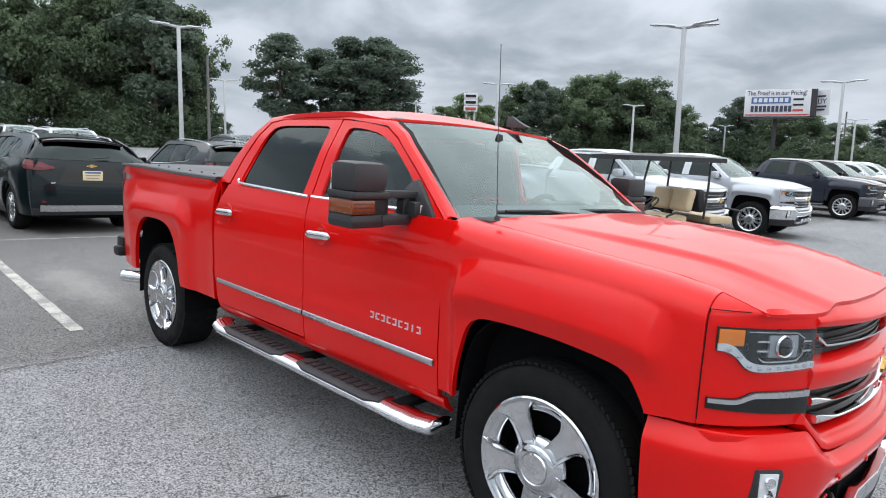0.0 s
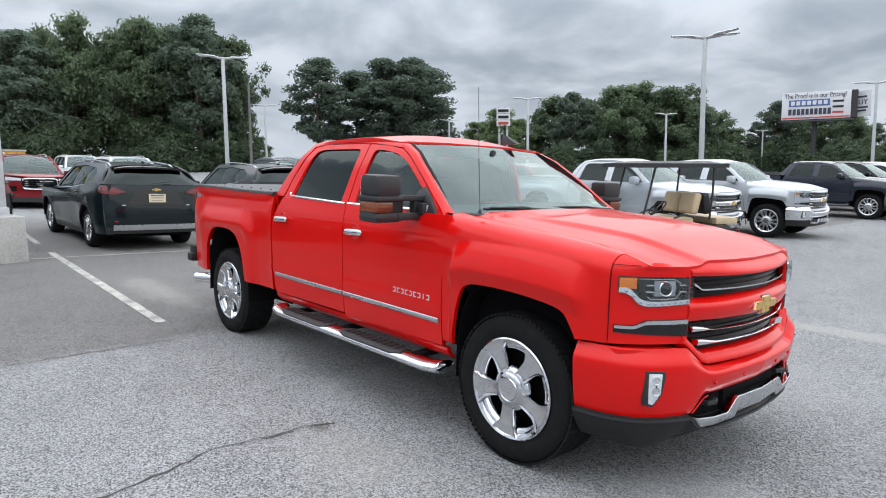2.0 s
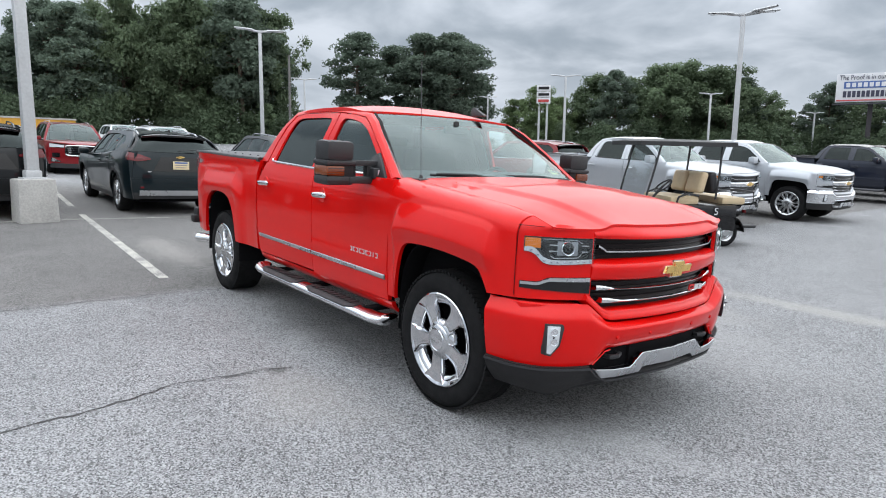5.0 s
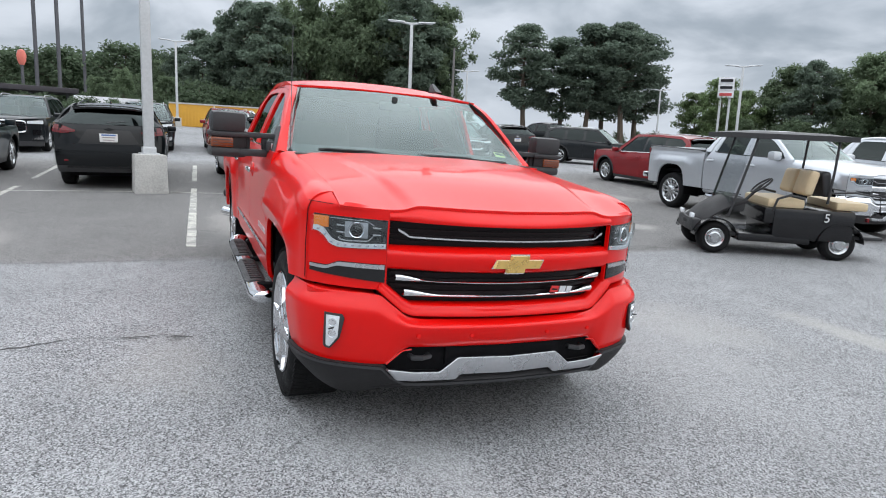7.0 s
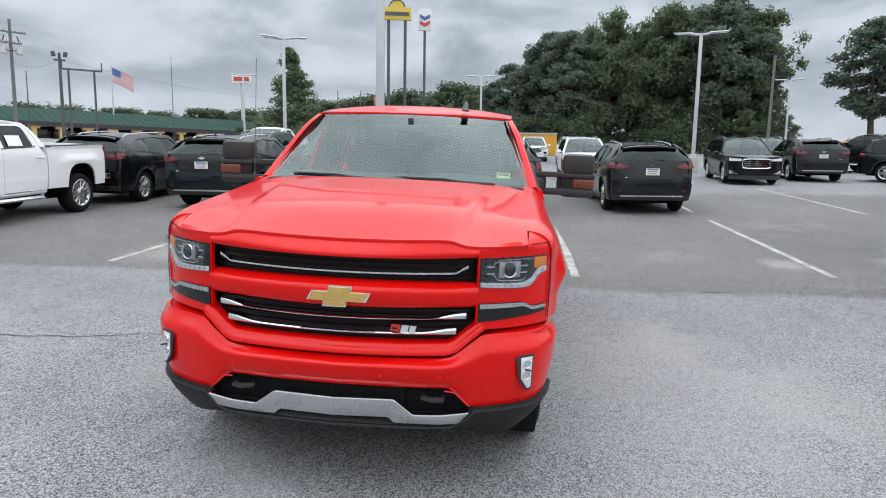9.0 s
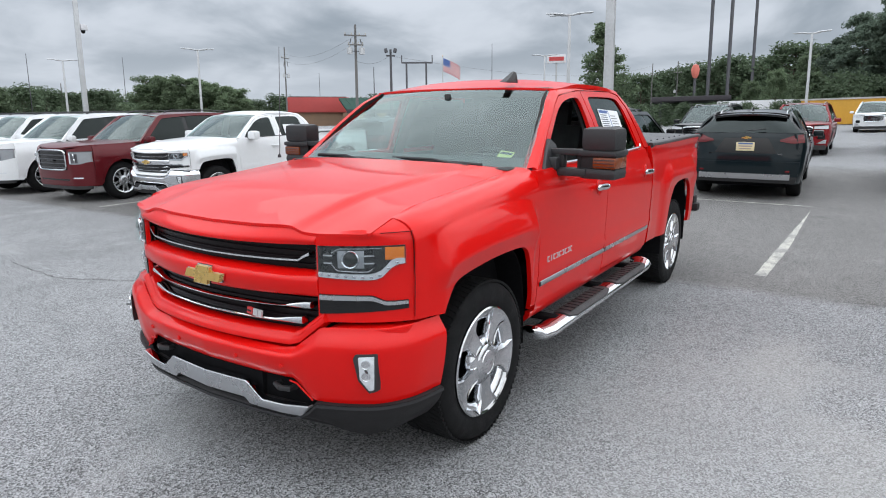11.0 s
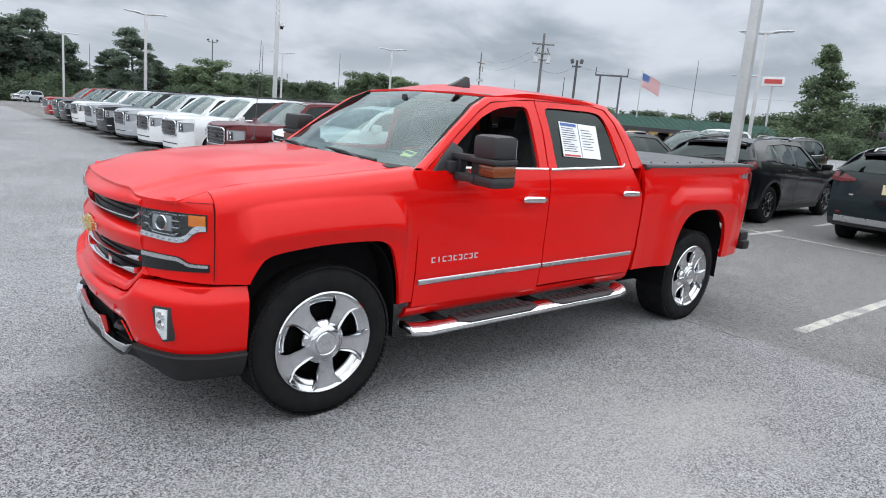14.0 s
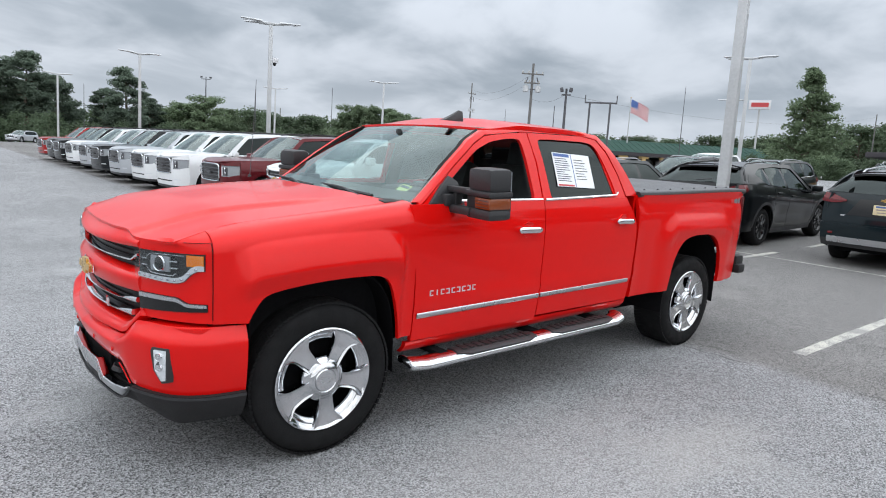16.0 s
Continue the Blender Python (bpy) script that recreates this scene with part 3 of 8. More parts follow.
# ---- wheels ----
def wheel(parent, x, y, z, side, radius, width, rim, material, spokes=5, name="wheel", cap_label="", rich=True, double=False):
    """Tyre, rim with spokes, brake disc and cap under one part. side +1: outer face to +y."""
    hub = new(name)
    hub.empty_display_size = 0.1
    hub.parent = parent
    hub.matrix_local = pose(x, y, z, 0, 0, 0 if side > 0 else 180)
    n = 56 if rich else 26
    w = width
    R, r = radius, rim
    # outer face at y = 0, tyre runs inward to -w
    prof = [(r - 0.012, -w + 0.02), (r + 0.01, -w + 0.004), (R - 0.06, -w), (R - 0.022, -w + 0.014), (R - 0.004, -w + 0.045), (R, -w * 0.5), (R - 0.004, -0.045),
            (R - 0.022, -0.012), (R - 0.055, 0.004), (r + 0.03, 0.0), (r + 0.008, -0.008), (r - 0.012, -0.022)]
    bm = lathe(prof, n)
    part("tyre", bm, M["rubber"], hub)
    if rich:
        lug = bmesh.new()
        for k in range(80):
            a = 2 * math.pi * k / 80
            for o, sk in ((-w + 0.05, 1), (-w * 0.5, 0), (-0.05, -1)):
                b = box(0.026, w * 0.26, 0.012, 0.0, at=(0, 0, 0))
                join(lug, b, Matrix.Rotation(-a, 4, "Y") @ Matrix.Translation((0, o, R - 0.0062)) @ Matrix.Rotation(0.3 * sk, 4, "Z"))
        part("tread", lug, M["rubber"], hub, smooth=0)
    part("rim", lathe([(r - 0.014, -w + 0.03), (r - 0.045, -w * 0.6), (r - 0.035, -0.05), (r - 0.012, -0.03), (r, -0.012), (r + 0.002, -0.002), (r - 0.005, 0.003), (r - 0.012, -0.001), (r - 0.030, -0.012), (r - 0.044, -0.030), (r - 0.050, -0.060)], n), material, hub)
    if not double:
        part("rim_dish", lathe([(r - 0.006, -0.006), (r - 0.016, -0.009), (r - 0.036, -0.014), (r - 0.054, -0.024), (r - 0.064, -0.040), (r - 0.068, -0.090)], n), material, hub)
    part("brake_disc", lathe([(0.001, -0.12), (r * 0.72, -0.12), (r * 0.72, -0.135), (r * 0.93, -0.15), (r * 0.93, -0.2)], 28), M["under"], hub)
    for k in range(spokes):
        a = 2 * math.pi * (k + (0.583 if side > 0 else 0.417)) / spokes
        bm = bmesh.new()
        for sub in ((-1, 1) if double else (0,)):
            def blade(u, v, sub=sub):
                rad = 0.045 + (r - 0.010 - 0.045) * u
                wide = (0.038 + (0.030 if double else 0.026) * u ** 1.3 + (0 if double else 0.034 * smooth01(0.55, 1.0, u) ** 2)) * (0.55 if double else 1.0) * r / 0.262
                tt = v * 2 - 1
                off = -0.004 - 0.016 * math.sin(math.pi * min(1, u * 1.02)) + (0.007 * smooth01(0.62, 0.86, abs(tt)) - 0.022 * smooth01(0.86, 1.0, abs(tt))) * smooth01(0.1, 0.3, u) + 0.008 * (1 - u)
                across = tt * wide + sub * (0.012 + 0.05 * u) * r / 0.262
                # the spoke's end follows the round of the rim
                return (across, off, rad if double else rad + (math.sqrt(rad * rad - across * across) - rad) * smooth01(0.5, 1.0, u))
            join(bm, sheet(blade, 10 if rich else 4, 14 if rich else 5, 0.030, (0, 1, 0)), Matrix.Rotation(a, 4, "Y"))
        part("spoke", bm, material, hub)
    kk = r / 0.262
    part("hub_plate", lathe([(0.070 * kk, 0.002), (0.092 * kk, -0.005), (0.108 * kk, -0.014), (0.116 * kk, -0.026), (0.118 * kk, -0.06)], 30 if rich else 18), material, hub)
    capb = lathe([(0.001, 0.012), (0.056, 0.012), (0.060, 0.007), (0.064, 0.010), (0.078, 0.007), (0.088, -0.002), (0.092, -0.04)], 32)
    cap = part("hub_cap", capb, material, hub)
    if rich:
        part("cap_emblem", bowtie_bm(0.062, 0.024, 0.004), M["satin"], cap).matrix_local = Matrix.Translation((0, 0.0125, 0)) @ Matrix.Rotation(radians(90), 4, "X")
        for k in range(6):
            a = 2 * math.pi * k / 6
            part("lug_nut", lathe([(0.001, 0.002), (0.007, 0.002), (0.010, -0.004), (0.010, -0.03)], 8), M["chrome"], hub).matrix_local = Matrix.Translation((0.092 * math.cos(a), -0.012, 0.092 * math.sin(a)))
    return hub


def bowtie_bm(w, h, d):
    """The maker's cross-shaped badge as a plain slanted cross, in the xy plane."""
    a, b = w / 2, h / 2
    s = h * 0.18
    pts = [(-a - s * 0.6, -b * 0.46), (-a * 0.36 - s, -b * 0.46), (-a * 0.36 - s * 1.2, -b), (a * 0.30, -b), (a * 0.30 + s * 0.3, -b * 0.46), (a, -b * 0.46),
           (a + s * 1.2, b * 0.46), (a * 0.36 + s, b * 0.46), (a * 0.36 + s * 1.2, b), (-a * 0.30, b), (-a * 0.30 - s * 0.3, b * 0.46), (-a + s * 0.8, b * 0.46)]
    return prism(pts, d, lambda p, q, t: (p, q, t), 0.0)


# ---- pickup ----
FAX, RAX = 1.812, -1.82


def arch_low(x, cx, half, top, floor, power=3.2, base=0.40):
    d = abs(x - cx) / half
    return floor if d >= 1 else max(floor, base + (top - base) * (1 - d ** power) ** (1 / power))


def arch_steps(x0, x1, cx, half, step=0.06):
    """x samples from x0 to x1, dense at the ends of the wheel arch."""
    xs = {round(x0, 4), round(x1, 4)}
    k = int(abs(x1 - x0) / step)
    for i in range(1, k):
        xs.add(round(x0 + (x1 - x0) * i / k, 4))
    fine = 32 if step < 0.1 else 16
    for i in range(0, fine + 1):
        xs.add(round(cx + half * math.cos(math.pi * i / fine), 4))
    for e in (-1, 1):
        xs.add(round(cx + e * (half + 0.0015), 4)); xs.add(round(cx + e * half * 0.9985, 4)); xs.add(round(cx + e * half * 0.98, 4))
    return [x for x in sorted(xs) if min(x0, x1) - 1e-4 <= x <= max(x0, x1) + 1e-4]


def front_flare(x, z):
    """Raised panel over the front wheel: crease on top, sloping face, return to the opening."""
    e = smooth01(1.325, 1.40, x) * (1 - smooth01(2.225, 2.325, x))
    if e <= 0:
        return 0.0
    d = interp(x, [1.30, 1.36, 1.42, 1.52, 1.85, 2.15, 2.25, 2.33], [1.06, 1.125, 1.160, 1.173, 1.166, 1.142, 1.118, 1.07]) - z
    k = min(1, max(0, d / 0.155))
    return e * (0.056 * (1 - (1 - k) ** 1.35) - 0.030 * min(1, max(0, (d - 0.155) / 0.09)))


def side_y(x, z):
    """Half width of the pickup's flank below the windows."""
    y = interp(z, [0.30, 0.50, 0.62, 0.74, 0.95, 1.10, 1.22, 1.30, 1.38, 1.45], [0.875, 0.905, 0.922, 0.928, 0.936, 0.938, 0.930, 0.912, 0.885, 0.850])
    # crease along the doors
    y += 0.010 * math.exp(-((z - 0.745) / 0.03) ** 2) * smooth01(-0.95, -0.8, x) * (1 - smooth01(1.2, 1.32, x))
    y += front_flare(x, z)
    # rear flare
    g = smooth01(-2.44, -2.36, x) * (1 - smooth01(-1.27, -1.19, x))
    d = 1.205 - 0.10 * smooth01(0.40, 0.62, abs(x + 1.82)) - z
    k = min(1, max(0, d / 0.14))
    y += g * (0.044 * (1 - (1 - k) ** 1.35) - 0.022 * min(1, max(0, (d - 0.14) / 0.09)))
    # bed side is a touch narrower, its top rail stays upright
    if x < -0.87:
        y += -0.006 + (0.075 * smooth01(1.28, 1.44, z))
        y -= 0.03 * smooth01(-2.45, -2.66, x)
    # front corner rounds in
    y -= 0.16 * smooth01(2.20, 2.60, x) ** 2
    return y


def cut_z(x):
    """Height of the line where hood and front wing meet."""
    return interp(x, [1.20, 1.50, 1.80, 2.10, 2.22, 2.33, 2.42, 2.47, 2.52, 2.66], [1.322, 1.290, 1.258, 1.228, 1.215, 1.195, 1.170, 1.153, 1.136, 1.110])


def wing_low(x):
    """Lower edge of the front wing round its squared wheel opening."""
    return interp(x, [1.372, 1.380, 1.394, 1.417, 1.455, 1.50, 1.57, 1.70, 1.85, 2.00, 2.12, 2.172, 2.205, 2.234, 2.238], [0.560, 0.60, 0.68, 0.78, 0.885, 0.925, 0.940, 0.943, 0.938, 0.924, 0.905, 0.882, 0.838, 0.785, 0.772])


CUT_Y = 0.797


def front_wing(s, xs, zlow, rows=40):
    """Wing skin: upright flank, then a round shoulder that rolls in to the hood line."""
    n = len(xs) - 1
    def fn(u, v):
        x = xs[round(u * n)]
        zt = cut_z(x)
        drop = 0.135 - 0.035 * smooth01(2.0, 2.38, x)
        zs = zt - drop
        if v <= 0.55:
            a = zlow(x)
            z = a + (zs - a) * v / 0.55
            return (x, s * side_y(x, z), z)
        th = 0.5 * math.pi * (v - 0.55) / 0.45
        ys = side_y(x, zs) - front_flare(x, zs)
        z = zs + drop * math.sin(th) ** 0.95
        return (x, s * (CUT_Y + (ys - CUT_Y) * max(0.0, math.cos(th)) ** 0.86 + front_flare(x, z)), z)
    return sheet(fn, n, rows, 0.025, (0, s, 0))


def flank(s, xs, zlow, ztop, nz, thick=0.03, bias=1.0, inset=0.0):
    """One body-side panel between the curves zlow(x) and ztop(x)."""
    n = len(xs) - 1
    def fn(u, v):
        x = xs[round(u * n)]
        a, b = zlow(x), ztop(x)
        z = a + (b - a) * v ** bias
        return (x, s * (side_y(x, z) - inset), z)
    return sheet(fn, n, nz, thick, (0, s, 0))


def green_y(x, z):
    """Half width of the cab above the belt."""
    return 0.903 - 0.39 * (z - 1.30) - 0.14 * max(0, z - 1.62) - 0.015 * smooth01(0.6, 1.3, x)


def dense(pts, per=6, round_at=()):
    out = []
    n = len(pts)
    for i in range(n):
        a, b = Vector(pts[i]), Vector(pts[(i + 1) % n])
        for k in range(per):
            out.append(a.lerp(b, k / per))
    return out


def rounded(pts, r=0.045):
    """Rounds each corner of a closed polygon by about r, three points a corner."""
    out = []
    n = len(pts)
    for i in range(n):
        p, a, b = Vector(pts[i]), Vector(pts[i - 1]), Vector(pts[(i + 1) % n])
        ka, kb = min(r, 0.45 * (a - p).length), min(r, 0.45 * (b - p).length)
        q0, q1 = p + (a - p).normalized() * ka, p + (b - p).normalized() * kb
        out += [q0, (q0 + q1) / 4 + p / 2, q1]
    return out


def ring_panel(outer, inner, s, thick=0.025, lift=0.0, rows=2):
    """A window frame between two closed outlines (x, z) on the cab's side."""
    n = len(outer)
    def fn(u, v):
        i = round(u * n) % n
        p = Vector(outer[i]).lerp(Vector(inner[i]), v)
        return (p.x, s * (green_y(p.x, p.y) + lift), p.y)
    return sheet(fn, n, rows, thick, (0, s, 0), close_u=True)


def pane(outline, s, inset=0.012, fn_y=None):
    bm = bmesh.new()
    fy = fn_y or green_y
    c = sum((Vector(p) for p in outline), Vector((0, 0))) / len(outline)
    mid = bm.verts.new((c.x, s * (fy(c.x, c.y) - inset), c.y))
    ring1 = [bm.verts.new((p[0], s * (fy(p[0], p[1]) - inset), p[1])) for p in outline]
    half = []
    for p in outline:
        q = Vector(p).lerp(c, 0.5)
        half.append(bm.verts.new((q.x, s * (fy(q.x, q.y) - inset), q.y)))
    n = len(outline)
    for i in range(n):
        j = (i + 1) % n
        bm.faces.new((ring1[i], ring1[j], half[j], half[i]))
        bm.faces.new((half[i], half[j], mid))
    return bm


def nose(y):
    """How far forward the face of the pickup reaches at y."""
    a = abs(y)
    return 2.702 - 0.264 * a * a - 0.62 * max(0, a - 0.60) ** 1.6


def face_band(y0, y1, zlo, zhi, off=0.0, thick=0.03, ny=28, nz=6, bulge=0.0, lean=0.0, base=None):
    """A curved bar or panel on the front, between the curves zlo(y) and zhi(y)."""
    bf = base or nose
    def fn(u, v):
        y = y0 + (y1 - y0) * u
        a, b = zlo(y), zhi(y)
        return (bf(y) + off + bulge * math.sin(math.pi * v) ** 0.7 + lean * (v - 0.5), y, a + (b - a) * v)
    return sheet(fn, ny, nz, thick, (1, 0, 0))


def plan_path(knots, steps):
    """Evenly stepped points along a smooth half plan line from the middle to the wheel opening."""
    xs, ys = [k[0] for k in knots], [k[1] for k in knots]
    cum = [0.0]
    for i in range(1, len(knots)):
        cum.append(cum[-1] + math.hypot(xs[i] - xs[i - 1], ys[i] - ys[i - 1]))
    return [(interp(cum[-1] * k / steps, cum, xs), interp(cum[-1] * k / steps, cum, ys)) for k in range(steps + 1)]


BUMPER_PLAN = [(2.745, 0.0), (2.728, 0.29), (2.682, 0.58), (2.640, 0.70), (2.602, 0.778), (2.560, 0.842), (2.488, 0.902), (2.390, 0.945), (2.245, 0.968)]


def bump_face(y):
    """How far forward the front bumper reaches at y."""
    return interp(abs(y), [k[1] for k in BUMPER_PLAN], [k[0] for k in BUMPER_PLAN])


def wrap_band(zlo, zhi, off, thick, nz, bulge=0.0, steps=44, lean=0.0, crown=0.0, tuck=0.0):
    """A band that wraps the whole nose, from wheel opening to wheel opening; zlo, zhi are functions of y."""
    half = [p for p in plan_path(BUMPER_PLAN, steps)]
    pts = [(x, -y) for x, y in half[::-1]] + half[1:]
    n = len(pts) - 1
    def fn(u, v):
        i = round(u * n)
        x, y = pts[i]
        a, b = pts[max(0, i - 1)], pts[min(n, i + 1)]
        d = Vector((b[0] - a[0], b[1] - a[1])).normalized()
        nx, ny = d.y, -d.x
        lo, hi = zlo(y, x), zhi(y, x)
        o = off + bulge * math.sin(math.pi * v) ** 0.7 - crown * smooth01(0.74, 1.0, v) ** 1.3 + lean * (v - 0.5) - tuck * (1 - v) ** 1.6
        return (x + nx * o, y + ny * o, lo + (hi - lo) * v)
    return sheet(fn, n, nz, thick)


FACE_PLAN = [(2.702, 0.0), (2.680, 0.29), (2.612, 0.585), (2.560, 0.70), (2.492, 0.80), (2.438, 0.857), (2.386, 0.899)]
FACE_HALF = plan_path(FACE_PLAN, 200)
FACE_FROM = next(k for k, p in enumerate(FACE_HALF) if p[1] >= 0.585)


def face_at(t, off=0.0):
    """Point on the nose's plan line: t = 0 beside the grille, 1 at the wing."""
    k = FACE_FROM + (200 - FACE_FROM) * max(0.0, min(1.0, t))
    i = min(int(k), 199)
    a, b = FACE_HALF[max(0, i - 6)], FACE_HALF[min(200, i + 7)]
    d = Vector((b[0] - a[0], b[1] - a[1])).normalized()
    p = Vector(FACE_HALF[i]).lerp(Vector(FACE_HALF[i + 1]), k - i)
    return (p.x + d.y * off, p.y - d.x * off)


def corner_band(s, t0, t1, zlo, zhi, off=0.0, thick=0.02, nt=18, nz=5, bulge=0.0):
    """A panel on the front corner that follows the plan line; zlo, zhi are functions of t."""
    def fn(u, v):
        t = t0 + (t1 - t0) * u
        x, y = face_at(t, off + bulge * math.sin(math.pi * v))
        return (x, s * y, zlo(t) + (zhi(t) - zlo(t)) * v)
    return sheet(fn, nt, nz, thick, None, flip=s < 0)


def corner_shell(s):
    """Painted headlamp surround; its top rolls back to the hood line."""
    def fn(u, v):
        x, y = face_at(u, -0.004)
        if v < 0.75:
            return (x, s * y, 0.772 + (1.098 - 0.772) * v / 0.75)
        w = (v - 0.75) / 0.25
        tx, ty, tz = (interp(u, [0, 0.40, 0.66, 0.84, 1], c) for c in ((2.603, 2.560, 2.519, 2.452, 2.384), (0.585, 0.705, 0.782, 0.796, 0.799), (1.131, 1.133, 1.136, 1.158, 1.180)))
        a, b, c = Vector((x, y, 1.098)), Vector((x, y, 1.098 + (tz - 1.098) * 0.75)), Vector((tx, ty, tz))
        q = a.lerp(b, w).lerp(b.lerp(c, w), w)
        return (q.x, s * q.y, q.z)
    return sheet(fn, 26, 20, 0.02, None, flip=s < 0)


def build_pickup(m, body, label, hero=False, group="", face=None):
    """Crew-cab pickup. hero adds the cabin, tow mirrors, step bars and small fittings."""
    col = M[body]
    t = thing("pickup_truck", m, label, "pickup truck", group)
    shell = col
    fine = 1 if hero else 0
    for s in (-1, 1):
        # front wing
        xs = {round(1.275 + 1.107 * k / 48, 4) for k in range(49)} | {1.368, 1.372, 1.376, 1.384, 1.394, 1.405, 1.417, 1.435, 1.455, 1.477, 2.172, 2.19, 2.205, 2.22, 2.234, 2.238, 2.241}
        part("front_wing", front_wing(s, sorted(xs), wing_low, 64 if hero else 26), shell, t)
        # doors, lower skins
        for nm, x0, x1, zb in (("front_door", 0.222, 1.266, 0.525), ("rear_door", -0.815, 0.214, 0.545)):
            k = 14
            def fn(u, v, x0=x0, x1=x1, zb=zb, nm=nm):
                z = zb + (1.305 + 0.035 * (0.5 - (x0 + (x1 - x0) * u) / 2.0) - zb) * v
                a, b = x0, x1
                if nm == "front_door":
                    b = x1 + 0.035 * smooth01(0.8, 1.3, z)
                else:
                    a = x0 + 0.10 * smooth01(1.12, 1.36, z) - 0.03 * math.sin(math.pi * min(1, v))
                x = a + (b - a) * u
                return (x, s * side_y(x, z), z)
            door = part(nm, sheet(fn, k, 18, 0.03, (0, s, 0)), shell, t)
            # handle with its cup
            hx = 0.385 if nm == "front_door" else -0.655
            hz = 1.135 if nm == "front_door" else 1.162
            yb = side_y(hx, hz)
            part("handle_cup", lathe([(0.001, 0.001), (0.045, 0.0), (0.052, 0.003), (0.055, -0.01)], 24), shell, door).matrix_local = pose(hx, s * (yb + 0.001), hz, 0, 0, 0 if s > 0 else 180)
            hb = bmesh.new()
            def hfn(u, v):
                a = 2 * math.pi * u
                xx = -0.105 + 0.21 * v
                k2 = (1 - (2 * v - 1) ** 6) ** 0.5
                return (xx, 0.012 * math.cos(a) * (0.35 + 0.65 * k2), 0.021 * math.sin(a) * (0.45 + 0.55 * k2))
            hb = sheet(hfn, 12, 14, close_u=True)
            part("door_handle", hb, M["chrome"] if hero else shell, door, "chrome door handle" if hero else "").matrix_local = pose(hx, s * (yb + 0.030), hz, 0, -1.5, 0)
            if hero:
                part("lock_cap", lathe([(0.001, 0.004), (0.011, 0.003), (0.013, -0.008)], 12), M["chrome"], door).matrix_local = pose(hx - 0.085, s * (yb + 0.038), hz + 0.002, 0, 0, 0 if s > 0 else 180)
            # bright side moulding
            if hero:
                mx0, mx1 = (0.226, 1.245) if nm == "front_door" else (-0.79, 0.210)
                def mfn(u, v):
                    a = 2 * math.pi * u
                    x = mx0 + (mx1 - mx0) * v
                    z = 0.672 + 0.030 * (1.25 - x) / 2.05 + 0.016 * math.sin(a)
                    return (x, s * (side_y(x, z) + 0.006 + 0.006 * math.cos(a)), z)
                part("side_moulding", sheet(mfn, 8, 16, close_u=True), M["satin"], door, "bright metal side moulding")
        # sill
        def sill(u, v):
            x = 1.29 - 2.13 * u
            z = 0.515 + 0.02 * u - 0.07 * v
            return (x, s * (side_y(x, 0.5) - 0.010 - 0.05 * v * v), z)
        part("sill", sheet(sill, 20, 5, 0.03, (0, s, 0)), shell, t)
        # bed side
        xs = arch_steps(-2.62, -0.868, RAX, 0.43, 0.06 if hero else 0.12)
        bed_top = lambda x: 1.352 + 0.030 * smooth01(-0.9, -2.6, x)
        part("bed_side", flank(s, xs, lambda x: arch_low(x, RAX, 0.43, 1.015, 0.555), lambda x: bed_top(x), 20), shell, t)
        part("bed_rail", tube([(-0.87 - 1.75 * k / 12, s * 0.90, bed_top(-0.87 - 1.75 * k / 12) + 0.004) for k in range(13)], 0.022, 8), M["plastic"], t)
        # wheel housings
        for cx, top, half in ((FAX, 0.95, 0.43), (RAX, 1.0, 0.435)):
            def liner(u, v, cx=cx, top=top, half=half):
                a = math.pi * u
                c, q = math.cos(a), math.sin(a)
                return (cx + half * 1.01 * math.copysign(abs(c) ** 0.62, c), s * (0.90 - 0.42 * v), 0.36 + (top - 0.36) * 1.01 * q ** 0.62)
            part("wheel_housing", sheet(liner, 24, 4, 0.01, (0, 0, -1)), M["under"], t)
            part("housing_wall", box(0.94, 0.02, 0.72, at=(cx, s * 0.47, 0.66)), M["under"], t)
        # cab side: roof rail and pillars
        front = [(1.240, 1.312), (0.980, 1.524), (0.770, 1.678), (0.640, 1.740), (0.28, 1.785), (-0.36, 1.795), (-0.56, 1.775), (-0.68, 1.68), (-0.80, 1.52), (-0.895, 1.345)]
        inner = [(1.235, 1.295), (0.965, 1.502), (0.757, 1.652), (0.635, 1.714), (0.28, 1.755), (-0.36, 1.765), (-0.525, 1.745), (-0.60, 1.66), (-0.68, 1.50), (-0.73, 1.345)]
        def rail(u, v):
            k = u * (len(front) - 1)
            i = min(int(k), len(front) - 2)
            p = Vector(front[i]).lerp(Vector(front[i + 1]), k - i).lerp(Vector(inner[i]).lerp(Vector(inner[i + 1]), k - i), v)
            return (p.x, s * (green_y(p.x, p.y) + 0.004 - 0.012 * (1 - v) ** 2), p.y)
        part("roof_rail", sheet(rail, 45, 3, 0.03, (0, s, 0)), shell, t)
        # door frames and panes
        of = rounded([(1.228, 1.290), (0.958, 1.496), (0.750, 1.646), (0.632, 1.706), (0.45, 1.734), (0.232, 1.750), (0.216, 1.55), (0.222, 1.295), (0.70, 1.285)], 0.012)
        inf = rounded([(1.125, 1.318), (0.935, 1.472), (0.738, 1.618), (0.60, 1.674), (0.45, 1.700), (0.312, 1.708), (0.300, 1.55), (0.290, 1.312), (0.70, 1.308)], 0.04)
        part("front_door_frame", ring_panel(of, inf, s), shell, t)
        orr = rounded([(0.208, 1.290), (0.204, 1.55), (0.222, 1.750), (0.0, 1.755), (-0.36, 1.759), (-0.515, 1.738), (-0.592, 1.655), (-0.672, 1.50), (-0.722, 1.330), (-0.30, 1.312)], 0.012)
